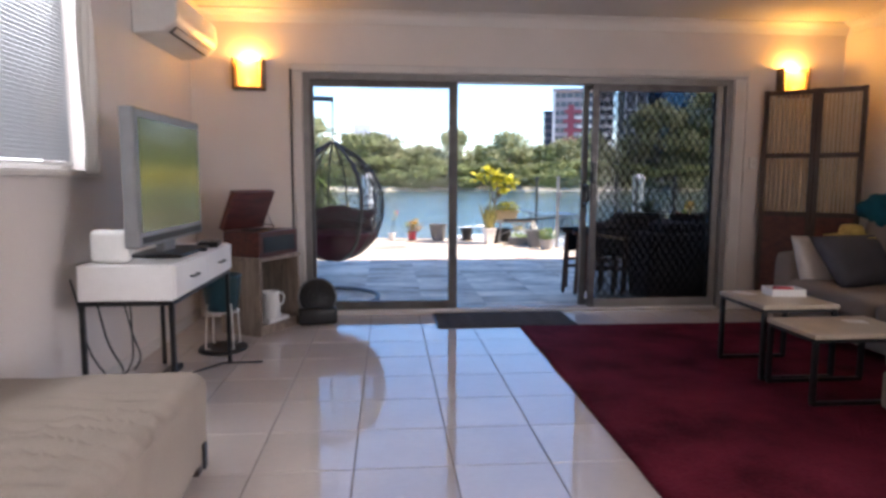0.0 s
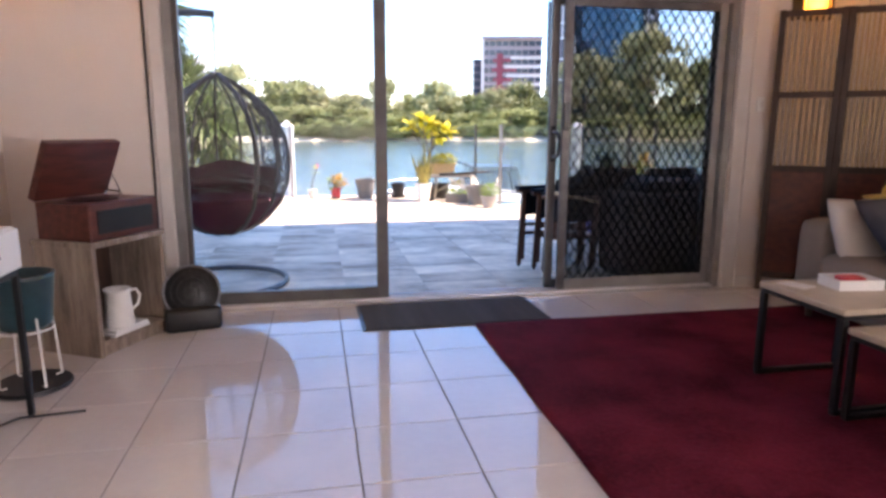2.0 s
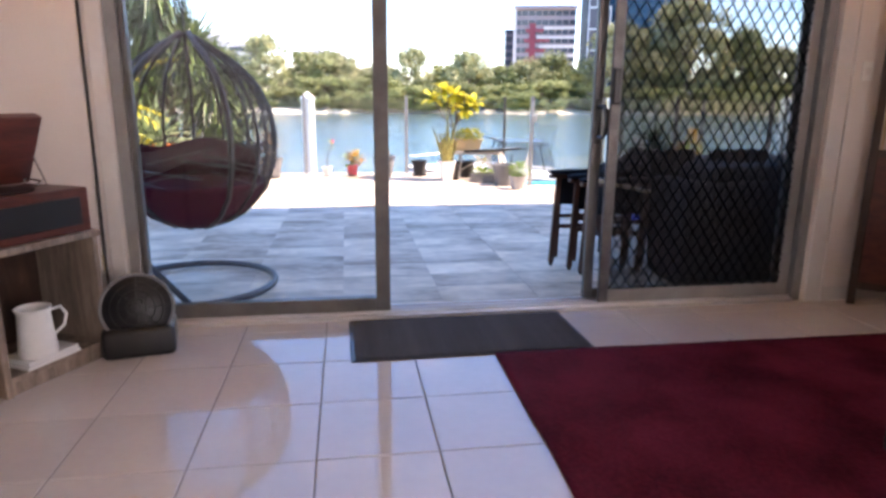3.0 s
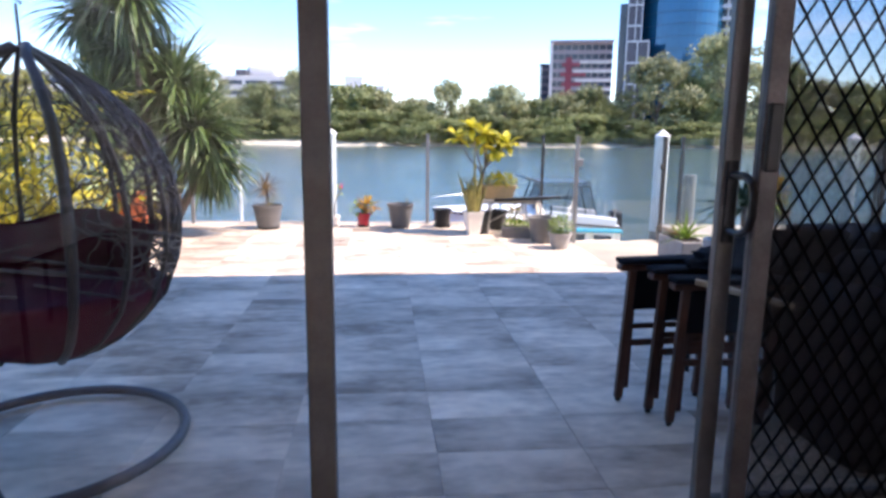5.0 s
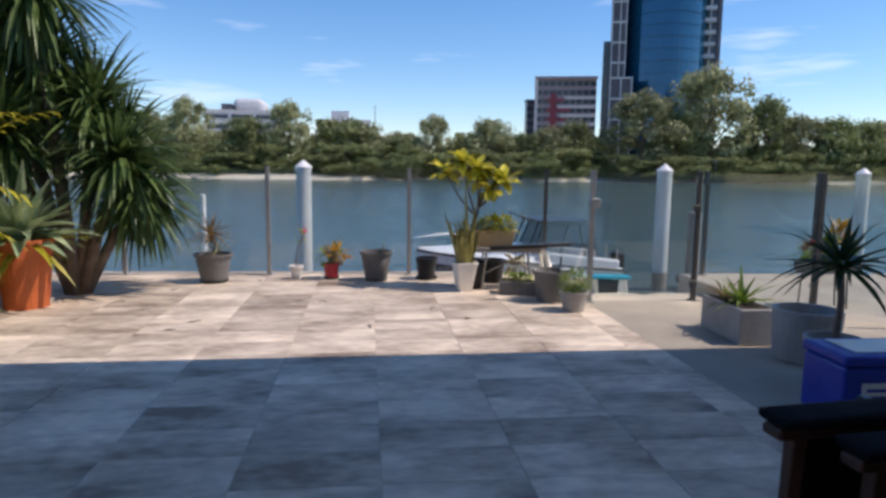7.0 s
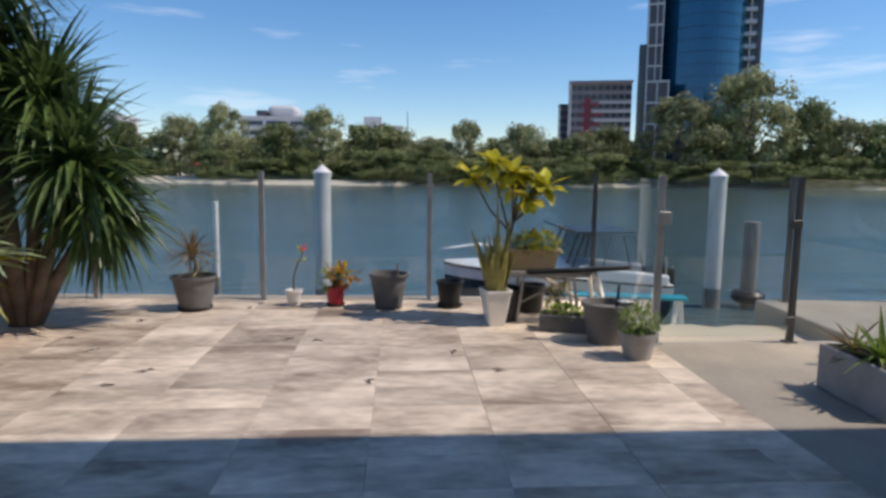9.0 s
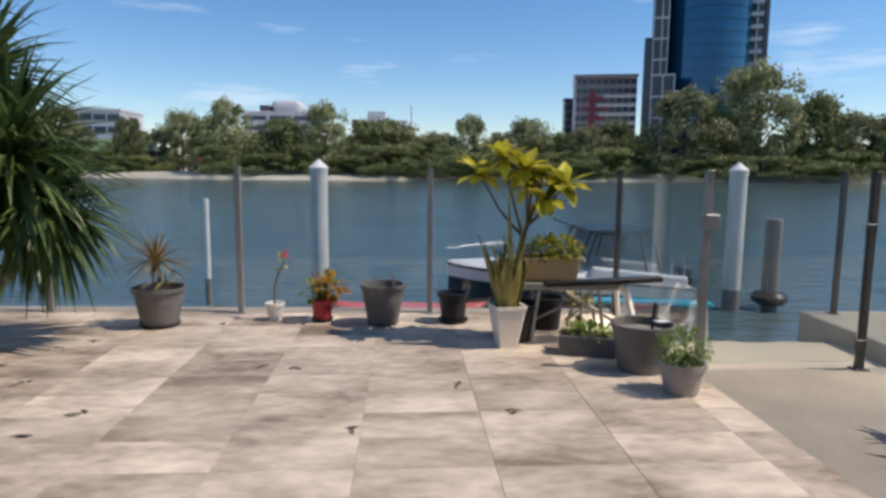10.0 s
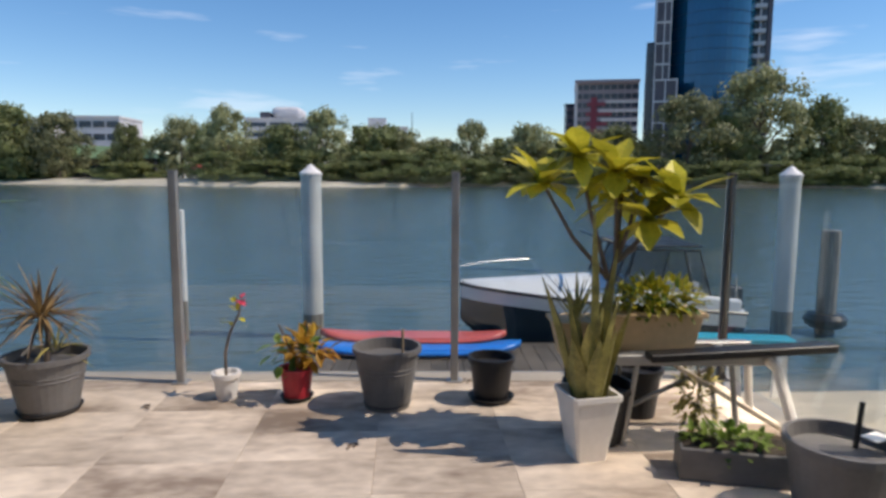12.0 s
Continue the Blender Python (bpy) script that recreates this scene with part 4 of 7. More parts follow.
def sofa():
    t = thing("corner_sofa", "taupe fabric corner sofa with a chaise", "sofa", (0.08, 0, 0))
    part("base", soft_box(2.62, 3.50, -2.9, -0.98, 0.09, 0.30, 0.03, 0.004), SOFA, t, smooth=True)
    part("chaise_base", soft_box(1.84, 3.50, -3.98, -2.9, 0.09, 0.30, 0.03, 0.004), SOFA, t, smooth=True)
    part("arm", soft_box(2.60, 3.50, -1.0, -0.76, 0.07, 0.67, 0.06, 0.01), SOFA, t, smooth=True)
    part("back", soft_box(3.30, 3.54, -3.85, -0.98, 0.25, 0.80, 0.06, 0.01), SOFA, t, smooth=True)
    for k, (a, b) in enumerate(((-1.95, -1.0), (-2.92, -1.96))):
        part("seat_cushion", soft_box(2.54, 3.32, a, b, 0.29, 0.475, 0.07, 0.014, 10, k), SOFA, t, smooth=True)
        part("back_cushion", placed(soft_box(-0.11, 0.13, a, b, 0.0, 0.55, 0.10, 0.03, 10, k + 5), pose(3.20, 0, 0.45, 0, 12, 0)), SOFA, t, smooth=True)
    part("chaise_cushion", soft_box(1.80, 3.32, -4.02, -2.92, 0.29, 0.475, 0.07, 0.012, 12, 9), SOFA, t, smooth=True)
    part("back_cushion", placed(soft_box(-0.11, 0.13, -3.86, -2.93, 0.0, 0.55, 0.10, 0.03, 10, 8), pose(3.20, 0, 0.45, 0, 12, 0)), SOFA, t, smooth=True)
    for x, y in ((2.68, -0.85), (3.42, -0.85), (1.92, -3.0), (1.92, -3.9), (3.42, -3.78)):
        part("leg", lathe([(0.02, 0.0), (0.028, 0.1)], 12, (x, y)), DARKWOOD, t)


sofa()


def loose(name, bm, material, m, label, category, group=""):
    ob = solid(name, bm, material, label, category, group=group, smooth=True)
    ob.matrix_basis = m
    return ob


loose("cushion", cushion(0.66, 0.50, 0.18), CUSH_GREY, pose(3.05, -1.29, 0.64, 46, 0, 8), "large charcoal cushion leaning on the sofa arm", "cushion", "sofa cushions")
loose("cushion", cushion(0.46, 0.46, 0.15), CUSH_WHITE, pose(2.89, -1.08, 0.60, 68, 0, 4), "cream cushion behind the charcoal one", "cushion", "sofa cushions")
loose("cushion", cushion(0.46, 0.44, 0.17), CUSH_WHITE, pose(3.07, -2.02, 0.655, 58, 24, -62), "cream woven cushion on the sofa seat", "cushion", "sofa cushions")
tb = bmesh.new()
bmesh.ops.create_icosphere(tb, subdivisions=4, radius=1)
for v in tb.verts:
    n_ = noise.noise(v.co * 1.6 + Vector((3, 1, 0))) * 0.45 + noise.noise(v.co * 4) * 0.22 + noise.noise(v.co * 9) * 0.07
    v.co = Vector((v.co.x * 0.17, v.co.y * 0.36, v.co.z * 0.15)) * (1 + n_)
loose("throw_blanket", tb, TEAL, pose(3.40, -1.24, 0.985, 6, 14, 5), "crumpled teal throw blanket on the sofa back", "blanket")
hat = thing("straw_hat", "yellow straw hat resting on the sofa cushions", "hat", (3.16, -1.03, 0.815), 20)
part("brim", lathe([(0.09, 0.0), (0.19, -0.012), (0.20, -0.004), (0.10, 0.012)], 28), STRAW, hat, smooth=True)
part("crown", lathe([(0.095, 0.0), (0.09, 0.05), (0.07, 0.085), (0.0, 0.09)], 28), STRAW, hat, smooth=True)


def nest_table(x0, x1, y0, y1, h, label):
    t = thing("coffee_table", label, "coffee table", ((x0 + x1) / 2, (y0 + y1) / 2, 0.0), group="nest of tables")
    w, d = (x1 - x0) / 2, (y1 - y0) / 2
    part("tabletop", box(-w, w, -d, d, h - 0.028, h, 0.005, 2), TABLETOP, t)
    s = 0.014
    for sy in (-1, 1):
        y = sy * (d - 0.02)
        for sx in (-1, 1):
            x = sx * (w - 0.02)
            part("leg", box(x - s, x + s, y - s, y + s, 0.022, h - 0.05, 0.002), STEEL_BLACK, t)
        part("floor_bar", box(-w + 0.009, w - 0.009, y - s, y + s, 0.0, 0.022, 0.002), STEEL_BLACK, t)
        part("top_bar", box(-w + 0.009, w - 0.009, y - s, y + s, h - 0.05, h - 0.028, 0.002), STEEL_BLACK, t)
    for sx in (-1, 1):
        x = sx * (w - 0.02)
        part("side_bar", box(x - s, x + s, -d + 0.032, d - 0.032, h - 0.05, h - 0.028, 0.002), STEEL_BLACK, t)
    t.location.z = 0.013
    return t


nest_table(1.715, 2.215, -2.20, -1.67, 0.476, "pale-topped square coffee table on a black steel frame")
nest_table(1.73, 2.37, -2.66, -2.21, 0.405, "lower pale-topped coffee table of the nest on black steel frame")
tbx = thing("open_box", "open white card box with a red packet on the table", "box", (2.06, -1.86, 0.490), -8)
part("bottom", box(-0.11, 0.11, -0.08, 0.08, 0.0, 0.004), WHITE_PL, tbx)
for a in ((-0.11, -0.106, -0.08, 0.08), (0.106, 0.11, -0.08, 0.08), (-0.106, 0.106, -0.08, -0.076), (-0.106, 0.106, 0.076, 0.08)):
    part("side", box(*a, 0.004, 0.05), WHITE_PL, tbx)
part("packet", box(-0.06, 0.05, -0.04, 0.04, 0.004, 0.055, 0.01, 2), POT_RED, tbx, "dark red packet")
solid("paper", placed(box(-0.05, 0.05, -0.07, 0.07, 0, 0.003), pose(1.83, -1.78, 0.490, 0, 0, 20)), WHITE, "white folded paper lying on the table", "paper")
solid("paper", placed(box(-0.06, 0.06, -0.045, 0.045, 0, 0.003), pose(2.19, -2.36, 0.419, 0, 0, -15)), WHITE, "white folded paper lying on the lower table", "paper")


def folding_screen():
    t = thing("folding_screen", "dark wood two-panel screen with bamboo slats", "room divider")
    a, m, b = Vector((2.94, -0.07, 0)), Vector((3.29, -0.33, 0)), Vector((3.60, -0.55, 0))
    for p, q in ((a, m), (m, b)):
        d = q - p
        w = d.length
        mm = Matrix.Translation(p) @ pose(0, 0, 0, 0, 0, math.degrees(math.atan2(d.y, d.x)))
        panel = part("panel", placed(box(0.0, 0.045, -0.014, 0.014, 0.0, 2.085, 0.003), mm), DARKWOOD, t)
        part("post", placed(box(w - 0.045, w, -0.014, 0.014, 0.0, 2.085, 0.003), mm), DARKWOOD, panel)
        for z in (2.035, 1.46, 0.92, 0.10):
            part("rail", placed(box(0.045, w - 0.045, -0.013, 0.013, z, z + 0.045, 0.003), mm), DARKWOOD, panel)
        n = 9
        for i in range(n):
            x = 0.06 + (w - 0.12) * i / (n - 1)
            for z0, z1 in ((1.505, 2.035), (0.965, 1.46)):
                part("slat", placed(box(x - 0.010, x + 0.010, -0.005, 0.005, z0, z1), mm), BAMBOO, panel)
        part("lower_board", placed(box(0.045, w - 0.045, -0.006, 0.006, 0.145, 0.92), mm), MAHOGANY, panel, "solid brown lower board")


folding_screen()

# ---- things on the terrace ----


def egg_chair():
    t = thing("hanging_egg_chair", "dark wicker hanging egg chair with maroon cushions", "hanging chair", (0.065, 0.0, 0.015))
    cx, cy = -1.215, 0.86
    ring = [(-1.31 + 0.55 * math.cos(i * math.pi / 20), 0.95 + 0.56 * math.sin(i * math.pi / 20), TG + 0.026) for i in range(40)]
    stand = part("base_ring", tube(ring, 0.025, 8, closed=True), EGGM, t, "grey steel base ring", smooth=True)
    pole = [(-1.31 - 0.52, 1.0, TG + 0.03), (-1.84, 0.98, 0.2), (-1.93, 0.95, 0.6), (-2.0, 0.93, 1.1), (-1.96, 0.9, 1.6), (-1.84, 0.88, 1.92), (-1.62, 0.87, 2.04), (-1.4, 0.86, 2.06), (-1.2, 0.86, 2.05)]
    fine = []
    for i in range(len(pole) - 1):
        for k in range(4):
            fine.append(Vector(pole[i]).lerp(Vector(pole[i + 1]), k / 4))
    fine.append(Vector(pole[-1]))
    for _ in range(3):
        fine = [fine[0]] + [(fine[i - 1] + fine[i] * 2 + fine[i + 1]) / 4 for i in range(1, len(fine) - 1)] + [fine[-1]]
    part("pole", tube(fine, 0.026, 8), EGGM, t, smooth=True)
    part("brace", tube([(-1.86, 0.98, 0.42), (-1.66, 0.86, 0.25), (-1.20, 0.41, TG + 0.03)], 0.02, 8), EGGM, t, smooth=True)
    part("hook", tube([(cx, cy, 2.05), (cx, cy, 1.99), (cx + 0.015, cy, 1.97), (cx, cy, 1.95)], 0.008, 6), EGGM, t)
    part("spring", tube([(cx + 0.018 * math.cos(k * 0.9), cy + 0.018 * math.sin(k * 0.9), 1.95 - 0.0042 * k) for k in range(44)], 0.004, 5), EGGM, t)
    part("chain", tube([(cx, cy, 1.77), (cx, cy, 1.62)], 0.006, 6), EGGM, t)

    shape = [(0, 0.0), (0.06, 0.14), (0.14, 0.29), (0.24, 0.415), (0.38, 0.50), (0.51, 0.525), (0.65, 0.51), (0.79, 0.445), (0.90, 0.32), (0.97, 0.16), (1.0, 0.0)]

    def rad(f):          # f from 0 at the top to 1 at the bottom
        for (a0, r0), (a1, r1) in zip(shape, shape[1:]):
            if f <= a1:
                return r0 + (r1 - r0) * max(0, f - a0) / (a1 - a0)
        return 0.0

    def at(f, a, k=1.0):
        r = rad(f) * k
        return (cx + r * math.cos(a), cy + r * math.sin(a) * 0.95, 1.63 - 1.26 * f)
    basket = part("basket_rim", tube([at(0.01 + 0.5 * 0.0, 0)] + [at(f / 24, -0.95) for f in range(1, 24)], 0.019, 8), EGGW, t, smooth=True)
    part("rib", tube([at(0.012, -2.2)] + [at(f / 24, -2.2) for f in range(1, 24)], 0.019, 8), EGGW, basket, smooth=True)
    for k in range(12):
        a = -0.95 + (k + 1) * (2 * math.pi - 1.25) / 13
        part("rib", tube([at(0.012 + f * (0.98 / 24), a) for f in range(25)], 0.011, 6), EGGW, basket, smooth=True)
    wv = bmesh.new()
    rnd = random.Random(5)
    span = 2 * math.pi - 1.25
    for k in range(34):
        for sgn in (-1, 1):
            a1 = -0.95 + span * (k + 0.5) / 34
            pts = []
            for i in range(40):
                f = 0.10 + 0.62 * i / 39
                a = a1 + sgn * 1.3 * (f - 0.4) + 0.02 * math.sin(i * 1.7 + k)
                if -0.95 < a < -0.95 + span:
                    pts.append(at(f, a, 1.004))
            if len(pts) > 3:
                tube(pts, 0.0032, 4, wv)
    for k in range(40):
        f0, a0 = rnd.uniform(0.12, 0.72), -0.95 + rnd.uniform(0, span)
        sl = rnd.choice((-1, 1)) * rnd.uniform(0.05, 0.16)
        pts = []
        for i in range(14):
            a = a0 + (i - 7) * 0.085
            f = f0 + sl * (i - 7) / 7 + 0.012 * math.sin(i * 1.9 + k)
            if -0.95 < a < -0.95 + span and 0.03 < f < 0.97:
                pts.append(at(f, a, 1.006))
        if len(pts) > 3:
            tube(pts, 0.0042, 4, wv)
    for k in range(36):
        f0, a0 = rnd.uniform(0.55, 0.74), rnd.uniform(0, 2 * math.pi)
        sl = rnd.choice((-1, 1)) * rnd.uniform(0.01, 0.05)
        pts = [at(min(0.985, f0 + sl * (i - 4) / 4), a0 + (i - 4) * 0.09, 1.006) for i in range(9)]
        tube(pts, 0.0055, 4, wv)
    tagged(part("weave", wv, EGGW, basket), kind="stuff")
    seat = part("seat_cushion", lathe([(0.0, 0.372)] + [(rad(1 - k / 40) * 0.99, 1.63 - 1.26 * (1 - k / 40) + 0.002) for k in range(1, 11)] + [(0.44, 0.70), (0.30, 0.675), (0.12, 0.65), (0.0, 0.645)], 36, (0, 0)), MAROON, t, smooth=True)
    seat.location = (cx, cy, 0)
    bk = bmesh.new()
    g = []
    for i in range(17):
        a = 0.15 + (math.pi - 0.3) * i / 16
        row = []
        for j in range(7):
            f = 0.56 + 0.20 * j / 6
            th = 0.88 - 0.16 * math.sin(math.pi * j / 6) * (0.5 + 0.5 * math.sin(math.pi * i / 16))
            dip = 0.03 * math.cos(2 * math.pi * i / 8) * (1 - j / 6)
            x, y, z = at(f, a, th)
            row.append(bk.verts.new((x, y, z + dip)))
        g.append(row)
    for a, b in zip(g, g[1:]):
        for j in range(6):
            bk.faces.new((a[j], a[j + 1], b[j + 1], b[j]))
    bmesh.ops.solidify(bk, geom=bk.faces[:], thickness=-0.06)
    part("back_cushion", bk, MAROON, t, smooth=True)


egg_chair()


def folded_chair(x, y, turn, h):
    t = thing("folded_chair", "folded dark timber garden chair with black canvas", "folding chair", (x, y, TG), turn, group="stack of folded chairs")
    for sx in (0.0, 0.44):
        part("leg", placed(box(-0.02, 0.02, -0.015, 0.015, 0.02, h, 0.003), pose(sx, 0, 0, 0, 3, 0)), OUTWOOD, t)
        part("leg", placed(box(-0.02, 0.02, -0.015, 0.015, 0.06, h - 0.03, 0.003), pose(sx + 0.045, 0.034, 0, 0, 1, 0)), OUTWOOD, t)
        part("foot", box(sx - 0.012, sx + 0.012, -0.01, 0.01, 0.0, 0.025, 0.002), STEEL_BLACK, t)
    part("stretcher", box(0.03, 0.45, -0.008, 0.008, 0.30, 0.335, 0.003), OUTWOOD, t)
    part("stretcher", box(0.03, 0.47, 0.028, 0.042, 0.38, 0.41, 0.003), OUTWOOD, t)
    part("top_rail", box(-0.03, 0.50, -0.02, 0.05, h - 0.03, h, 0.006), OUTWOOD, t)
    part("canvas", box(0.03, 0.48, 0.0, 0.03, h - 0.24, h - 0.032, 0.008, 2), CANVAS, t)
    part("cushion", soft_box(-0.03, 0.52, -0.045, 0.075, h + 0.0005, h + 0.035, 0.015, 0.003, 5), CANVAS, t, smooth=True)


CANVAS = mat("black_canvas", (0.012, 0.012, 0.016), 0.9, scale=6, var=0.3, bump=0.3, spec=0.1)
CHAIR_SPOTS = ((1.43, 1.27, 4, 0.73), (1.53, 1.12, 2, 0.715), (1.57, 0.97, -2, 0.70))
for spot in CHAIR_SPOTS:
    folded_chair(*spot)


def crumpled_cover():
    t = thing("chair_cover", "crumpled dark canvas cover thrown over the folded chairs", "cover", (1.93, 1.14, 0.70))
    bm = bmesh.new()
    bmesh.ops.create_icosphere(bm, subdivisions=4, radius=1)
    for v in bm.verts:
        c = v.co.copy()
        n = 0.30 * noise.noise(c * 1.7 + Vector((4, 2, 1))) + 0.20 * noise.noise(c * 4.1)
        peak = math.exp(-((c.x - 0.45) / 0.35) ** 2) * max(0, c.z)
        v.co = Vector((c.x * 0.24, c.y * 0.17, max(-0.02, c.z * (0.09 + 0.14 * peak)))) * (1 + n)
        v.co.z = max(v.co.z, 0.0)
    part("cloth", bm, CANVAS, t, smooth=True)
    part("loose_slat", placed(box(-0.20, 0.20, -0.018, 0.018, -0.012, 0.012, 0.003), pose(-0.16, -0.36, -0.05, 0, 10, -28)), BAMBOO, t, "pale loose timber slat")


crumpled_cover()


def garden_table():
    t = thing("garden_table", "dark timber outdoor table under a black cover", "table", (3.62, 1.88, TG))
    bm = soft_box(-0.62, 0.80, -0.45, 0.50, 0.70, 0.79, 0.02, 0.004, 10)
    part("cover", bm, CANVAS, t, smooth=True)
    for x in (-0.54, 0.72):
        for y in (-0.38, 0.42):
            part("leg", box(x - 0.035, x + 0.035, y - 0.035, y + 0.035, 0.0, 0.70, 0.004), OUTWOOD, t)
    part("apron", box(-0.52, 0.70, -0.39, -0.365, 0.60, 0.70, 0.003), OUTWOOD, t)
    part("apron", box(-0.52, 0.70, 0.40, 0.425, 0.60, 0.70, 0.003), OUTWOOD, t)


garden_table()


def garden_chair(x, y, turn):
    t = thing("garden_chair", "black outdoor chair with a slung canvas back", "chair", (x, y, TG), turn, group="chairs at the garden table")
    for sx in (-0.25, 0.25):
        part("front_leg", tube([(sx, -0.22, 0.0), (sx, -0.23, 0.44)], 0.016, 8), STEEL_BLACK, t)
        part("rear_leg", tube([(sx, 0.26, 0.0), (sx, 0.20, 0.44), (sx, 0.30, 0.92)], 0.016, 8), STEEL_BLACK, t)
        part("armrest", box(sx - 0.022, sx + 0.022, -0.25, 0.24, 0.62, 0.645, 0.006), STEEL_BLACK, t)
        part("arm_post", tube([(sx, -0.22, 0.44), (sx, -0.21, 0.62)], 0.013, 8), STEEL_BLACK, t)
    part("seat", soft_box(-0.25, 0.25, -0.24, 0.22, 0.42, 0.46, 0.015, 0.004), CANVAS, t, smooth=True)
    part("backrest", placed(soft_box(-0.245, 0.245, -0.012, 0.012, 0.0, 0.46, 0.01, 0.003), pose(0, 0.215, 0.48, -12, 0, 0)), CANVAS, t, smooth=True)


garden_chair(2.25, 1.44, 180)
garden_chair(2.86, 1.44, 184)

bq = thing("covered_barbecue", "barbecue under a black fabric cover", "barbecue", (2.72, 0.74, TG))
bm = soft_box(-0.62, 0.62, -0.28, 0.28, 0.0, 0.76, 0.06, 0.02, 16, 3)
for v in bm.verts:
    if v.co.z < 0.6:
        k = 1 + 0.04 * (0.6 - v.co.z) + 0.02 * math.sin(v.co.x * 25) * (0.6 - v.co.z)
        v.co.x, v.co.y = v.co.x * k, v.co.y * k
part("cover", bm, CANVAS, bq, smooth=True)
part("hood", soft_box(-0.45, 0.45, -0.24, 0.22, 0.70, 0.86, 0.08, 0.02, 10, 6), CANVAS, bq, smooth=True)

ck = site_thing("cool_box", "blue plastic cool box with a white lid", "cool box", (3.11, 3.32, TG))
part("body", box(-0.29, 0.29, -0.18, 0.18, 0.0, 0.33, 0.02, 2), ESKY, ck)
part("lid", box(-0.30, 0.30, -0.19, 0.19, 0.332, 0.395, 0.018, 2), ESKY, ck)
part("label_panel", box(-0.19, 0.02, -0.183, -0.180, 0.06, 0.24, 0.001), WHITE_PL, ck, "white printed panel")
part("lid_panel", box(-0.20, 0.22, -0.13, 0.13, 0.396, 0.402, 0.002), WHITE_PL, ck, "pale inset on the lid")
for i, z_ in enumerate((0.19, 0.15, 0.11)):
    part("text_bar", box(-0.16, -0.02 - 0.03 * i, -0.1845, -0.1832, z_, z_ + 0.018), ESKY, ck)

# ---- pots and plants ----


def pot_profile(r0, r1, h, rim=0.03, lip=0.012):
    return [(0.0, 0.0), (r0, 0.0), (r0 + (r1 - r0) * 0.95, h - rim), (r1 + lip, h - rim), (r1 + lip, h), (r1 - 0.006, h), (r1 - 0.012, h * 0.82), (0.0, h * 0.82)]


def pot(name, x, y, r0, r1, h, material, label, z=TG, soil=True, saucer=0.0, grooves=0, group="", parent=None):
    t = site_thing(name, label, "plant pot", (x, y, z), group=group)
    prof = pot_profile(r0, r1, h)
    part("pot", lathe(prof, 30), material, t, smooth=False)
    for k in range(grooves):
        zz = h * (0.62 + 0.07 * k)
        r = r0 + (r1 - r0) * zz / h
        part("groove", tube([(r * math.cos(i * math.pi / 14), r * math.sin(i * math.pi / 14), zz) for i in range(28)], 0.006, 5, closed=True), material, t)
    if soil:
        sb = bmesh.new()
        bmesh.ops.create_circle(sb, cap_ends=True, segments=24, radius=r0 + (r1 - r0) * 0.72 - 0.012)
        bmesh.ops.translate(sb, verts=sb.verts[:], vec=(0, 0, h * 0.72))
        part("soil", sb, SOIL, t)
    if saucer:
        part("saucer", lathe([(0.0, -0.0), (saucer, 0.0), (saucer + 0.02, 0.03), (saucer + 0.01, 0.03), (saucer - 0.01, 0.008), (0.0, 0.008)], 28), POT_BLACK, t)
    return t


def crown_blades(t, name, centre, n, length, width, material, up=(0.1, 1.4), droop=0.5, seed=1, jitter=0.25, steps=4, spread=0.03, fold=0.25, tip=0.05):
    rnd = random.Random(seed)
    bm = bmesh.new()
    for i in range(n):
        a = i * 2.399963 + rnd.uniform(-0.2, 0.2)
        e = up[0] + (up[1] - up[0]) * (i / max(1, n - 1)) ** 0.9 + rnd.uniform(-0.1, 0.1)
        d = (math.cos(a) * math.cos(e), math.sin(a) * math.cos(e), math.sin(e))
        k = 1 + rnd.uniform(-jitter, jitter)
        base = Vector(centre) + Vector((d[0], d[1], 0)) * spread + Vector((0, 0, rnd.uniform(-spread, spread)))
        blade(bm, base, d, length * k, width * (0.8 + 0.4 * rnd.random()), droop * rnd.uniform(0.6, 1.4), fold, steps, tip)
    return part(name, bm, material, t)


def leafy(t, name, centre, radii, n, size, material, seed=1, squash=0.6):
    """A bush of many small leaves."""
    rnd = random.Random(seed)
    bm = bmesh.new()
    for i in range(n):
        d = Vector((rnd.gauss(0, 1), rnd.gauss(0, 1), rnd.gauss(0, 1))).normalized()
        r = rnd.random() ** 0.4
        c = Vector(centre) + Vector((d.x * radii[0], d.y * radii[1], d.z * radii[2])) * r
        ld = (d + Vector((rnd.gauss(0, 0.5), rnd.gauss(0, 0.5), rnd.gauss(0.2, 0.5)))).normalized()
        blade(bm, c, ld, size * rnd.uniform(0.7, 1.3), size * squash, 0.4, 0.15, 2, 0.1, 0.5)
    return part(name, bm, material, t)


# row of pots along the fence
p1 = pot("potted_dracaena", -1.73, 7.83, 0.145, 0.21, 0.34, POT_GREY, "grey plastic pot with a spiky bronze dracaena", saucer=0.15, grooves=2)
part("stem", tube([(0.0, 0.0, 0.28), (0.02, 0.0, 0.45), (-0.02, 0.01, 0.56)], 0.016, 7), BARK, p1)
crown_blades(p1, "leaves", (-0.02, 0.01, 0.55), 60, 0.29, 0.022, LEAF_RED, (-0.5, 1.3), 0.5, 3)
crown_blades(p1, "dry_leaves", (0.06, 0.0, 0.36), 14, 0.22, 0.016, LEAF_SNAKE, (0.0, 1.2), 0.6, 4)
p2 = pot("potted_desert_rose", -0.80, 8.06, 0.06, 0.075, 0.16, POT_WHITE, "small white tub with a bare flowering stem")
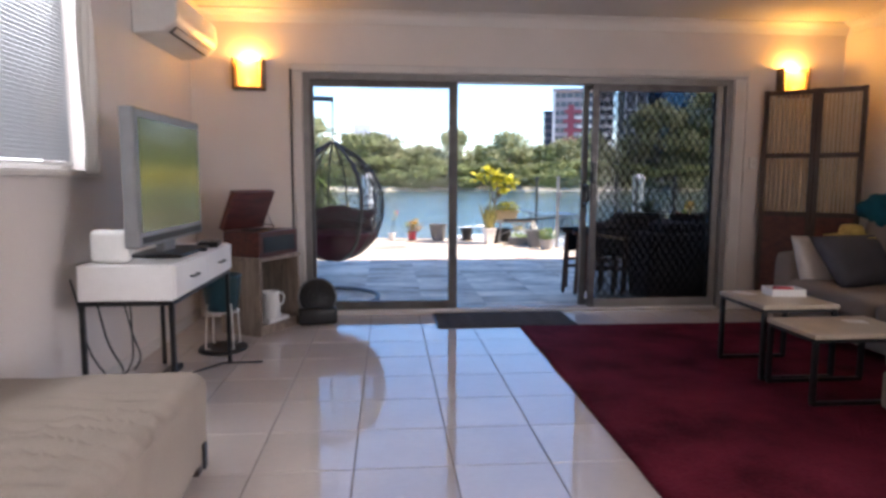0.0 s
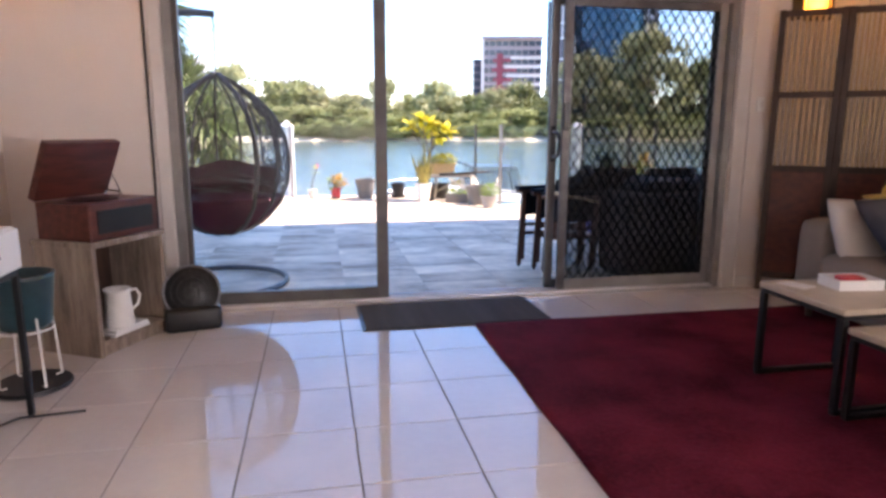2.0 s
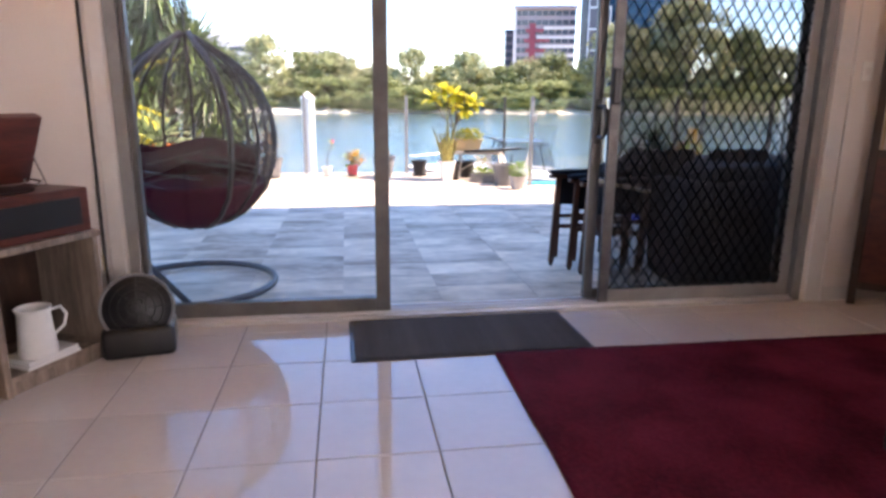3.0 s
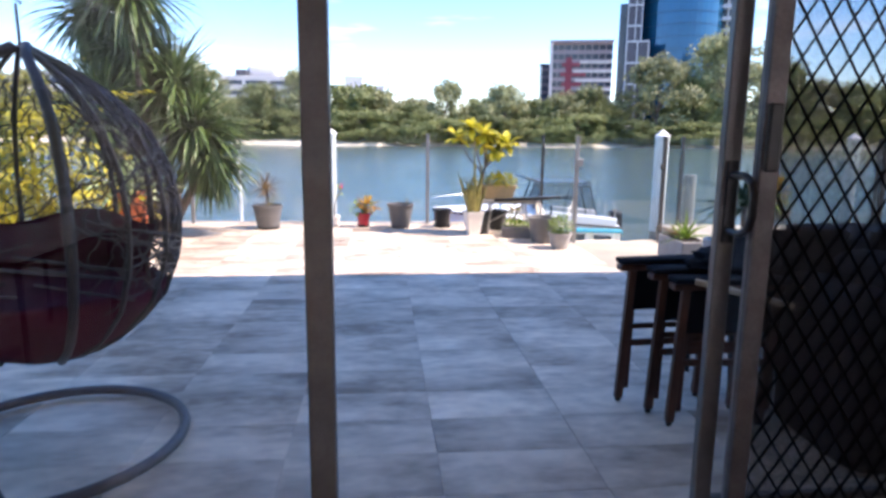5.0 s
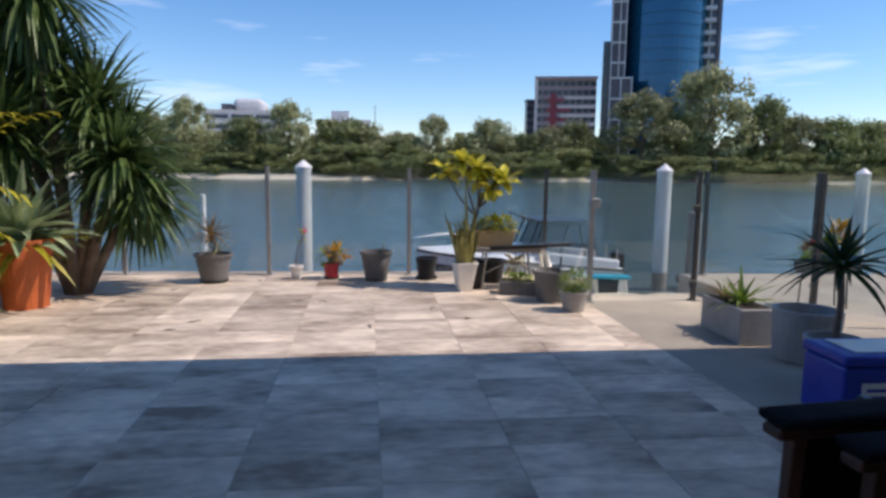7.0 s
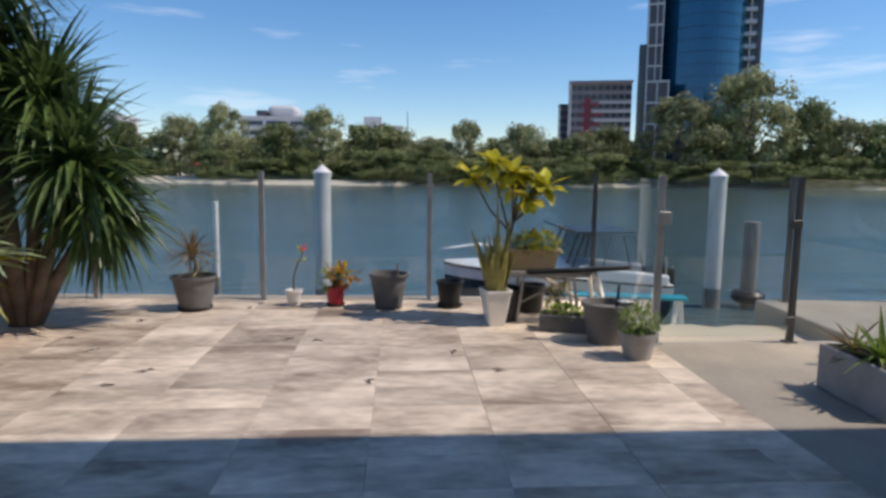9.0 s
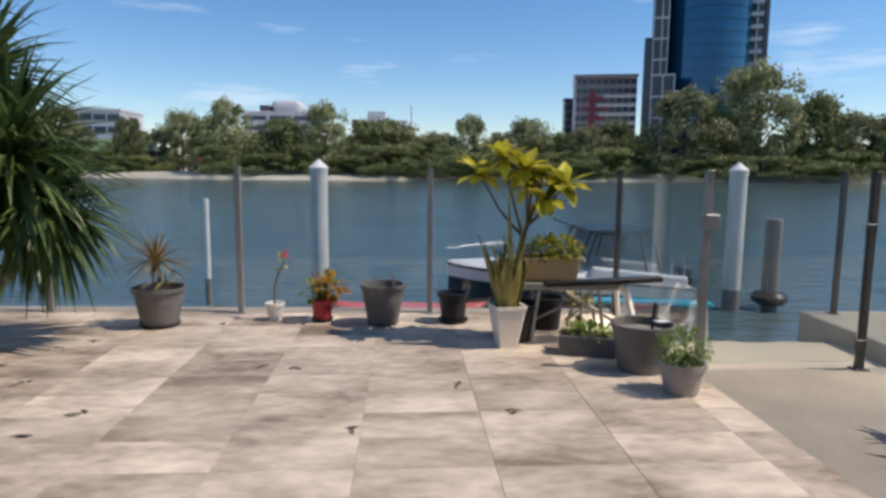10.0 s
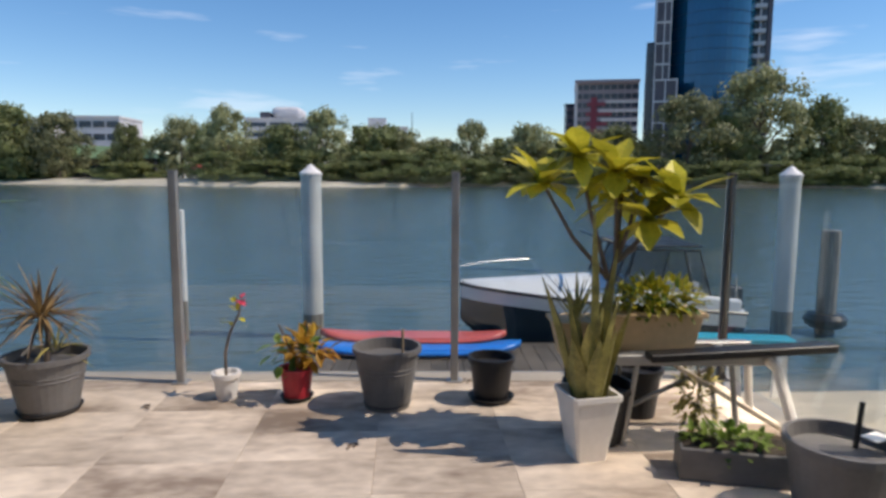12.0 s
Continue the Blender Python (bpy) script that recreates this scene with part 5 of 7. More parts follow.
part("stem", tube([(0.0, 0.0, 0.12), (0.0, 0.0, 0.28), (0.03, 0.0, 0.40), (0.09, 0.0, 0.52), (0.10, 0.0, 0.60)], 0.011, 7, r_end=0.005), BARK, p2)
leafy(p2, "leaves", (0.06, 0, 0.52), (0.06, 0.05, 0.08), 10, 0.05, LEAF_LIME, 3)
leafy(p2, "flower", (0.10, 0, 0.60), (0.02, 0.02, 0.02), 12, 0.035, PINK, 4, 0.9)
p3 = pot("potted_croton", -0.37, 8.03, 0.075, 0.095, 0.20, POT_RED, "red plastic pot with orange and green foliage", saucer=0.08)
leafy(p3, "orange_leaves", (0.05, 0.0, 0.31), (0.16, 0.12, 0.11), 80, 0.085, ORANGE_F, 5)
leafy(p3, "green_leaves", (-0.03, 0.0, 0.29), (0.14, 0.12, 0.12), 40, 0.08, LEAF_HERB, 6)
part("stem", tube([(0, 0, 0.15), (-0.03, 0, 0.30), (-0.10, 0.0, 0.46)], 0.007, 6), BARK, p3)
p4 = pot("grey_pot", 0.18, 7.92, 0.13, 0.19, 0.36, POT_GREY, "grey plastic pot holding bare soil", saucer=0.12, grooves=2)
part("stake", tube([(0.09, 0.02, 0.28), (0.09, 0.03, 0.45)], 0.008, 6), BAMBOO, p4)
pot("black_pot", 1.60, 7.78, 0.11, 0.14, 0.28, POT_BLACK, "black nursery pot standing under the trestle")
pot("black_pot", 0.80, 8.02, 0.10, 0.13, 0.27, POT_BLACK, "black nursery pot on a saucer", saucer=0.12)
p6 = site_thing("white_tall_planter", "tapered square white planter with snake plant", "plant pot", (1.185, 7.2, TG), 12)
pw = bmesh.new()
ring_ = []
for hw, z_ in ((0.072, 0.0), (0.118, 0.30), (0.126, 0.305), (0.126, 0.33), (0.110, 0.33), (0.105, 0.24)):
    ring_.append([pw.verts.new((hw * (sx * 0.86 if k_ else sx), hw * (sy if k_ else sy * 0.86), z_)) for sx, sy, k_ in ((-1, -1, 0), (-1, -1, 1), (1, -1, 1), (1, -1, 0), (1, 1, 0), (1, 1, 1), (-1, 1, 1), (-1, 1, 0))])
for a_, b_ in zip(ring_, ring_[1:]):
    for k_ in range(8):
        pw.faces.new((a_[k_], a_[(k_ + 1) % 8], b_[(k_ + 1) % 8], b_[k_]))
pw.faces.new(ring_[0][::-1])
part("pot", pw, POT_WHITE, p6)
sb_ = bmesh.new()
bmesh.ops.create_grid(sb_, x_segments=1, y_segments=1, size=0.100)
bmesh.ops.translate(sb_, verts=sb_.verts[:], vec=(0, 0, 0.25))
part("soil", sb_, SOIL, p6)
sr = random.Random(18)
for k_ in range(17):
    a_ = k_ * 2.4
    rr = 0.085 * math.sqrt((k_ + 0.5) / 17)
    bm = bmesh.new()
    blade(bm, (rr * math.cos(a_), rr * math.sin(a_), 0.25), (rr * 3.0 * math.cos(a_) + sr.uniform(-.05, .05), rr * 3.0 * math.sin(a_) + sr.uniform(-.05, .05), 1.0), sr.uniform(0.30, 0.60), sr.uniform(0.075, 0.105), sr.uniform(-0.12, 0.12), 0.22, 6, 0.10, 0.55)
    part("leaf", bm, LEAF_SNAKE, p6)
for x_, y_, lx, ln_ in ((-0.01, -0.04, -0.01, 0.98), (0.06, -0.02, 0.08, 0.76), (-0.06, 0.02, -0.28, 0.66)):
    bm = bmesh.new()
    blade(bm, (x_, y_, 0.25), (lx, 0.0, 1.0), ln_, 0.088, 0.01, 0.22, 7, 0.12, 0.6)
    part("tall_leaf", bm, LEAF_SNAKE, p6)


def frangipani():
    t = site_thing("frangipani", "small frangipani tree with bright lime leaves", "tree", (1.29, 7.42, TG))
    part("pot", lathe(pot_profile(0.13, 0.17, 0.30), 24), POT_BLACK, t)
    tips = [(-0.30, 0.0, 1.30), (-0.12, 0.05, 1.44), (0.05, -0.02, 1.37), (0.20, 0.05, 1.33), (0.35, -0.03, 1.24), (0.20, -0.06, 1.13), (0.11, 0.08, 1.24)]
    part("trunk", tube([(0.0, 0.0, 0.22), (0.03, 0, 0.55), (0.04, 0, 0.80), (0.07, 0, 0.93)], 0.021, 8, r_end=0.015), BARK, t, smooth=True)
    rnd = random.Random(2)
    for k, tip in enumerate(tips):
        fork = Vector((0.07, 0, 0.92)) if tip[0] > 0 else Vector((0.035, 0, 0.83))
        mid = fork.lerp(Vector(tip), 0.55) + Vector((0, 0, -0.05 + 0.02 * k % 0.05))
        part("branch", tube([fork, mid, tip], 0.013, 7, r_end=0.008), BARK, t, smooth=True)
        bm = bmesh.new()
        n = 13
        for i in range(n):
            a = i * 2.4 + k
            e = rnd.uniform(-0.5, 1.1)
            blade(bm, tip, (math.cos(a) * math.cos(e), math.sin(a) * math.cos(e), math.sin(e)), rnd.uniform(0.20, 0.28), rnd.uniform(0.095, 0.125), rnd.uniform(0.2, 0.9), 0.12, 5, 0.12, 0.6)
        part("leaf_rosette", bm, LEAF_LIME, t)


frangipani()


PLANK_PALE = mat("weathered_pale_plank", (0.50, 0.43, 0.34), 0.75, scale=4, var=0.2, bump=0.2, stretch=(0.6, 5, 5))


def trough_stand():
    t = site_thing("trestle", "aluminium trestle stand with a black top bar", "trestle", (0, 0, 0))
    part("top_beam", box(1.30, 2.13, 7.27, 7.33, 0.375, 0.43, 0.006), POST, t)
    part("rear_beam", box(1.30, 2.13, 7.53, 7.59, 0.375, 0.43, 0.006), POST, t)
    part("black_bar", placed(box(-0.52, 0.40, -0.05, 0.05, 0.0, 0.04, 0.006), pose(2.0, 7.25, 0.436, 0, -2.5, 2)), STEEL_BLACK, t)
    for y in (7.30, 7.56):
        part("leg", tube([(1.45, y, 0.38), (1.40, y + 0.02, TG)], 0.014, 6), POST, t)
        part("leg", tube([(1.92, y, 0.38), (1.98, y + 0.02, TG)], 0.014, 6), POST, t)
    part("end_leg", tube([(2.08, 7.28, 0.41), (2.13, 7.26, 0.36), (2.20, 7.16, 0.02)], 0.026, 8), POT_WHITE, t, "thick pale end leg")
    part("end_leg", tube([(2.08, 7.56, 0.41), (2.13, 7.57, 0.36), (2.20, 7.66, 0.02)], 0.022, 8), POT_WHITE, t)
    part("slant_plank", placed(box(-0.35, 0.35, -0.05, 0.05, -0.012, 0.012, 0.004), pose(1.98, 7.42, 0.16, 0, 31, 0)), PLANK_PALE, t, "pale slanting plank")
    part("brace", tube([(1.42, 7.42, 0.1), (1.9, 7.45, 0.33)], 0.012, 6), POST, t)
    part("crossbar", box(1.92, 1.96, 7.33, 7.53, 0.38, 0.42, 0.004), POST, t)
    b = site_thing("window_box", "tan plastic trough full of trailing succulents", "planter", (1.56, 7.44, 0.431))
    bm = box(-0.23, 0.23, -0.10, 0.10, 0.0, 0.185, 0.004)
    for v in bm.verts:
        k = 0.82 + 0.18 * v.co.z / 0.185
        v.co.x *= k
        v.co.y *= k
    part("trough", bm, TROUGH, b)
    part("rim", box(-0.245, 0.245, -0.115, 0.115, 0.17, 0.192, 0.004), TROUGH, b)
    leafy(b, "foliage", (0.0, 0.0, 0.25), (0.26, 0.13, 0.10), 330, 0.06, LEAF_YEL, 7, 0.5)
    leafy(b, "green_leaves", (0.02, 0.0, 0.22), (0.25, 0.13, 0.10), 200, 0.055, LEAF_HERB, 8, 0.5)
    c = site_thing("tan_trough", "empty tan trough leaning behind the snake plant", "planter", (1.22, 7.56, TG))
    bm = box(-0.15, 0.15, -0.10, 0.10, 0.40, 0.60, 0.006)
    for v in bm.verts:
        k = 0.68 + 0.32 * (v.co.z - 0.40) / 0.20
        v.co.x *= k
        v.co.y *= k
    part("trough", bm, TROUGH, c)
    part("rim", box(-0.162, 0.162, -0.112, 0.112, 0.585, 0.605, 0.004), TROUGH, c)
    crown_blades(c, "grass", (-0.02, 0.0, 0.60), 16, 0.26, 0.022, LEAF_SNAKE, (0.7, 1.5), 0.3, 12)
    part("stand", lathe([(0.085, 0.0), (0.07, 0.39), (0.085, 0.40)], 12), POT_BLACK, c)


trough_stand()
lp = site_thing("low_trough", "low dark grey plastic trough with green seedlings", "planter", (1.80, 6.98, TG), -14)
part("trough", box(-0.24, 0.24, -0.10, 0.10, 0.0, 0.15, 0.006), POT_GREY, lp)
part("soil", box(-0.225, 0.225, -0.085, 0.085, 0.15, 0.153), SOIL, lp)
leafy(lp, "foliage", (-0.02, 0.0, 0.16), (0.21, 0.09, 0.06), 170, 0.055, LEAF_HERB, 21, 0.6)
hv = site_thing("hanging_vine", "dry trailing vine hanging from the trestle", "plant", (1.80, 7.42, 0.0))
leafy(hv, "leaves", (0.0, 0.0, 0.16), (0.10, 0.08, 0.18), 150, 0.06, LEAF_SNAKE, 22, 0.4)
part("stem", tube([(0, 0, 0.42), (0.02, 0.01, 0.2), (-0.01, 0, TG)], 0.006, 5), BARK, hv)
p7 = pot("large_grey_pot", 2.05, 6.60, 0.155, 0.205, 0.33, POT_GREY, "large grey plastic pot with bare soil", grooves=0)
part("stake", tube([(0.08, 0.05, 0.20), (0.10, 0.05, 0.46)], 0.011, 6), POT_BLACK, p7)
part("paper_scrap", placed(box(-0.06, 0.06, -0.03, 0.03, 0.0, 0.004), pose(0.13, 0.0, 0.335, 6, 4, 30)), WHITE_PL, p7)
p8 = pot("potted_herb", 2.15, 6.12, 0.10, 0.135, 0.20, POT_STONE, "small grey pot with bushy green herb")
leafy(p8, "leaves", (0.0, 0.0, 0.27), (0.165, 0.15, 0.14), 520, 0.042, LEAF_HERB, 31, 0.35)
sp = site_thing("stone_planter_box", "pale stone box planter with green bromeliads", "planter", (3.27, 5.11, TG))
part("box", box(-0.15, 0.15, -0.32, 0.32, 0.0, 0.29, 0.008), POT_STONE, sp)
part("soil", box(-0.125, 0.125, -0.295, 0.295, 0.29, 0.293), SOIL, sp)
crown_blades(sp, "leaves", (0.0, -0.05, 0.29), 34, 0.26, 0.035, LEAF_HERB, (0.0, 1.3), 0.6, 41)
crown_blades(sp, "dry_leaves", (0.0, 0.2, 0.29), 24, 0.22, 0.03, LEAF_RED, (0.0, 1.0), 0.6, 42)
cp = site_thing("concrete_tub", "grey concrete tub beside the cool box", "planter", (3.42, 4.40, TG))
part("tub", lathe([(0.0, 0.0), (0.205, 0.0), (0.215, 0.02), (0.235, 0.36), (0.235, 0.38), (0.205, 0.38), (0.195, 0.3), (0.0, 0.3)], 28), POT_STONE, cp)
dr = pot("potted_cordyline", 3.22, 3.80, 0.13, 0.17, 0.32, POT_STONE, "pale pot with a dark-leaved cordyline")
part("stem", tube([(0, 0, 0.25), (0.02, 0, 0.55), (0.0, 0, 0.78)], 0.022, 7), BARK, dr)
crown_blades(dr, "leaves", (0.0, 0.0, 0.78), 44, 0.36, 0.05, LEAF_DARK, (-0.3, 1.3), 0.6, 51)

ft = site_thing("flower_stand", "wire plant stand with red flowers in a tray", "plant stand", (4.78, 6.22, TG))
for x_ in (-0.2, 0.2):
    for y_ in (-0.09, 0.09):
        part("leg", tube([(x_, y_, 0.0), (x_ * 0.9, y_, 0.36)], 0.009, 6), POST_DARK, ft)
part("tray", box(-0.26, 0.26, -0.12, 0.12, 0.36, 0.48, 0.008), POT_GREY, ft)
leafy(ft, "leaves", (0.0, 0.0, 0.56), (0.28, 0.14, 0.13), 230, 0.09, LEAF_HERB, 91, 0.5)
leafy(ft, "flowers", (-0.12, 0.0, 0.64), (0.10, 0.10, 0.07), 40, 0.05, POT_RED, 92, 0.8)
leafy(ft, "bronze_leaves", (0.12, 0.0, 0.70), (0.10, 0.10, 0.16), 60, 0.11, ORANGE_F, 93, 0.35)


def yucca():
    t = site_thing("yucca", "tall multi-headed yucca with long sword leaves", "yucca", (-2.95, 7.1, TG))
    heads = [((0.50, 0.0, 1.42), 0.78), ((0.22, 0.10, 1.95), 0.72), ((-0.25, 0.1, 2.35), 0.75), ((-0.15, -0.25, 3.05), 0.75), ((-0.55, -0.2, 1.65), 0.72), ((0.62, 0.15, 1.02), 0.66), ((-0.75, 0.2, 2.85), 0.75)]
    for k, (c, ln) in enumerate(heads):
        part("trunk", tube([(0.1 * c[0], 0.1 * c[1], 0.0), (0.5 * c[0], 0.5 * c[1], 0.5 * c[2]), c], 0.07, 8, r_end=0.045), BARK, t, smooth=True)
        crown_blades(t, "leaf_head", c, 280, ln * 1.02, 0.066, LEAF, (-1.45, 1.45), 0.85, 60 + k, 0.25, 4, 0.05, 0.2)


yucca()
ag = pot("potted_agave", -3.12, 6.42, 0.19, 0.26, 0.66, POT_ORANGE, "tall terracotta pot with a pale agave")
crown_blades(ag, "leaves", (0.0, 0.0, 0.68), 54, 0.60, 0.145, LEAF_PALE, (-0.1, 1.35), 0.5, 71, 0.2, 5, 0.06, 0.3)
crown_blades(ag, "yellow_leaves", (0.05, -0.05, 0.60), 9, 0.5, 0.09, LEAF_YEL, (-0.4, 0.4), 0.7, 72, 0.2, 5)
cr = site_thing("golden_shrub", "bright golden-leaved shrub beside the terracotta pot", "shrub", (-3.45, 5.75, TG))
leafy(cr, "leaves", (0.0, 0.0, 0.45), (0.42, 0.5, 0.45), 520, 0.13, LEAF_YEL, 73, 0.3)
part("stem", tube([(0, 0, 0), (0.05, 0, 0.5)], 0.02, 6), BARK, cr)
cane = site_thing("cane_palm", "yellow-green cane palm at the terrace side", "palm", (-3.95, 5.6, TG))
rnd_ = random.Random(77)
bm = bmesh.new()
stems = bmesh.new()
for k in range(44):
    a = rnd_.uniform(0, 6.28)
    e = rnd_.uniform(0.5, 1.25)
    base = Vector((rnd_.uniform(-.35, .35), rnd_.uniform(-.9, .9), rnd_.uniform(0.2, 1.4)))
    d = Vector((math.cos(a) * math.cos(e), math.sin(a) * math.cos(e), math.sin(e)))
    p, pts = base.copy(), [Vector((base.x * 0.6, base.y, 0)), base.copy()]
    for i in range(12):
        d = (d + Vector((0, 0, -0.10))).normalized()
        p = p + d * 0.10
        pts.append(p.copy())
        side = d.cross(Vector((0, 0, 1))).normalized()
        for s in (-1, 1):
            blade(bm, p, side * s + d * 0.7, 0.34 * (1 - 0.04 * i), 0.032, 0.6, 0.15, 3)
    tube(pts, 0.010, 5, stems, r_end=0.003)
part("fronds", bm, LEAF_LIME, cane)
part("stems", stems, LEAF_YEL, cane)
hd = site_thing("hedge", "dense green hedge along the terrace side", "hedge", (-5.4, 4.6, TG), kind="stuff")
leafy(hd, "leaves", (0.0, 0.0, 0.9), (0.8, 4.2, 1.2), 5200, 0.16, LEAF, 78, 0.45)
leafy(hd, "golden_leaves", (0.2, 0.6, 0.8), (0.8, 3.0, 1.0), 1500, 0.16, LEAF_YEL, 79, 0.4)
part("stems", tube([(0, -3.6, 0.0), (0, -3.4, 0.9), (0.1, -3.2, 1.4)], 0.04, 6), BARK, hd)
sc_ = random.Random(9)
for k in range(14):
    x_, y_ = sc_.uniform(-2.2, 2.3), sc_.uniform(5.2, 8.1)
    bm = bmesh.new()
    for i in range(3):
        a = sc_.uniform(0, 6.28)
        blade(bm, (0.02 * i, 0.01 * i, 0.006), (math.cos(a), math.sin(a), 0.12), sc_.uniform(0.05, 0.10), 0.022, 0.3, 0.15, 2)
    ob = solid("fallen_leaf", bm, BARK, "dry brown leaf fallen on the pavers", "leaf", group="fallen leaves")
    ob.location = (x_, y_, TG + 0.002)

# ---- fence over the water ----
fence = site_thing("glass_fence", "frameless-topped glass fence with grey aluminium posts", "fence")
FT = 1.36 + TG


def fence_post(x, y, material, h=FT, z=TG, s=0.025):
    p = part("post", box(x - s, x + s, y - s, y + s, z, h, 0.004), material, fence)
    part("post_cap", box(x - s - 0.003, x + s + 0.003, y - s - 0.003, y + s + 0.003, h, h + 0.008, 0.002), material, p)
    part("base_plate", box(x - 0.05, x + 0.05, y - 0.05, y + 0.05, z, z + 0.010, 0.003), material, p)
    return p


def fence_pane(a, b, h=FT - 0.02, z=TG + 0.06):
    a, b = Vector((*a, 0)), Vector((*b, 0))
    d = b - a
    m = Matrix.Translation(a) @ pose(0, 0, 0, 0, 0, math.degrees(math.atan2(d.y, d.x)))
    g = part("pane", placed(box(0.035, d.length - 0.035, -0.004, 0.004, z, h), m), FENCEGLASS, fence)
    g.visible_shadow = False


line1 = [(-4.72, 8.38), (-2.95, 8.36), (-1.18, 8.35), (0.59, 8.38), (2.37, 8.40)]
for k, p in enumerate(line1):
    fence_post(*p, POST_DARK if k == 4 else POST, h=FT if k else 1.0)
for a, b in zip(line1, line1[1:]):
    fence_pane(a, b)
line2 = [(2.43, 6.55), (3.58, 6.60), (4.42, 5.83), (5.5, 5.2), (7.0, 4.6)]
for k, p in enumerate(line2):
    fence_post(*p, POST if k == 0 else POST_DARK)
for a, b in zip(line2, line2[1:]):
    fence_pane(a, b)
fence_pane(line1[-1], line2[0])
part("gate_latch", box(2.40, 2.50, 6.50, 6.60, 0.93, 1.03, 0.006), POST, fence, "grey gate latch box")
for z_ in (0.10, 0.9):
    part("hinge", box(3.52, 3.60, 6.56, 6.575, z_, z_ + 0.07, 0.004), POST_DARK, fence)
line3 = [(4.70, 8.72), (6.3, 8.72), (8.0, 8.72)]
for p in line3:
    fence_post(*p, POST_DARK, z=-0.12)
for a, b in zip(line3, line3[1:]):
    fence_pane(a, b, z=-0.06)

# ---- on the water ----


def mooring_pile(x, y, top, r, label):
    t = site_thing("mooring_pile", label, "mooring pile", (x, y, 0), group="mooring piles")
    part("sleeve", lathe([(r, -2.9), (r, top - 0.34), (r * 1.04, top - 0.33), (r * 1.04, top - 0.22)], 20), PILE, t, smooth=False)
    part("cap", lathe([(r * 1.12, top - 0.22), (r * 1.12, top - 0.19), (0.0, top)], 20), POT_WHITE, t, "white conical cap")
    part("tide_mark", lathe([(r * 1.015, WZ - 0.1), (r * 1.02, WZ + 0.35), (r * 1.005, WZ + 0.5)], 20), PILE_OLD, t, "dark weedy tide band")


mooring_pile(-1.93, 17.4, 1.50, 0.20, "white capped mooring pile standing in the river")
mooring_pile(7.82, 17.7, 1.52, 0.20, "white capped mooring pile behind the boat")
mooring_pile(15.3, 20.0, 1.50, 0.20, "white capped mooring pile further along the river")
op = site_thing("old_pile", "weathered timber pile with a tyre at the waterline", "mooring pile", (8.75, 17.7, 0))
part("post", lathe([(0.19, -2.9), (0.185, 0.16), (0.17, 0.19), (0.0, 0.20)], 14), PILE_OLD, op)
part("tyre_fender", placed(tube([(0.26 * math.cos(i * math.pi / 12), 0.26 * math.sin(i * math.pi / 12), 0) for i in range(24)], 0.16, 8, closed=True), pose(0, 0, WZ + 0.30)), BLACK_PL, op, "black rubber fender")
wp = site_thing("marker_pole", "thin white marker pole standing in the water", "pole", (-4.4, 17.1, 0))
part("pole", lathe([(0.065, -2.9), (0.065, 0.58), (0.0, 0.6)], 12), POT_WHITE, wp)
part("weed_band", lathe([(0.07, WZ - 0.1), (0.07, WZ + 0.75), (0.068, WZ + 0.8)], 12), PILE_OLD, wp)


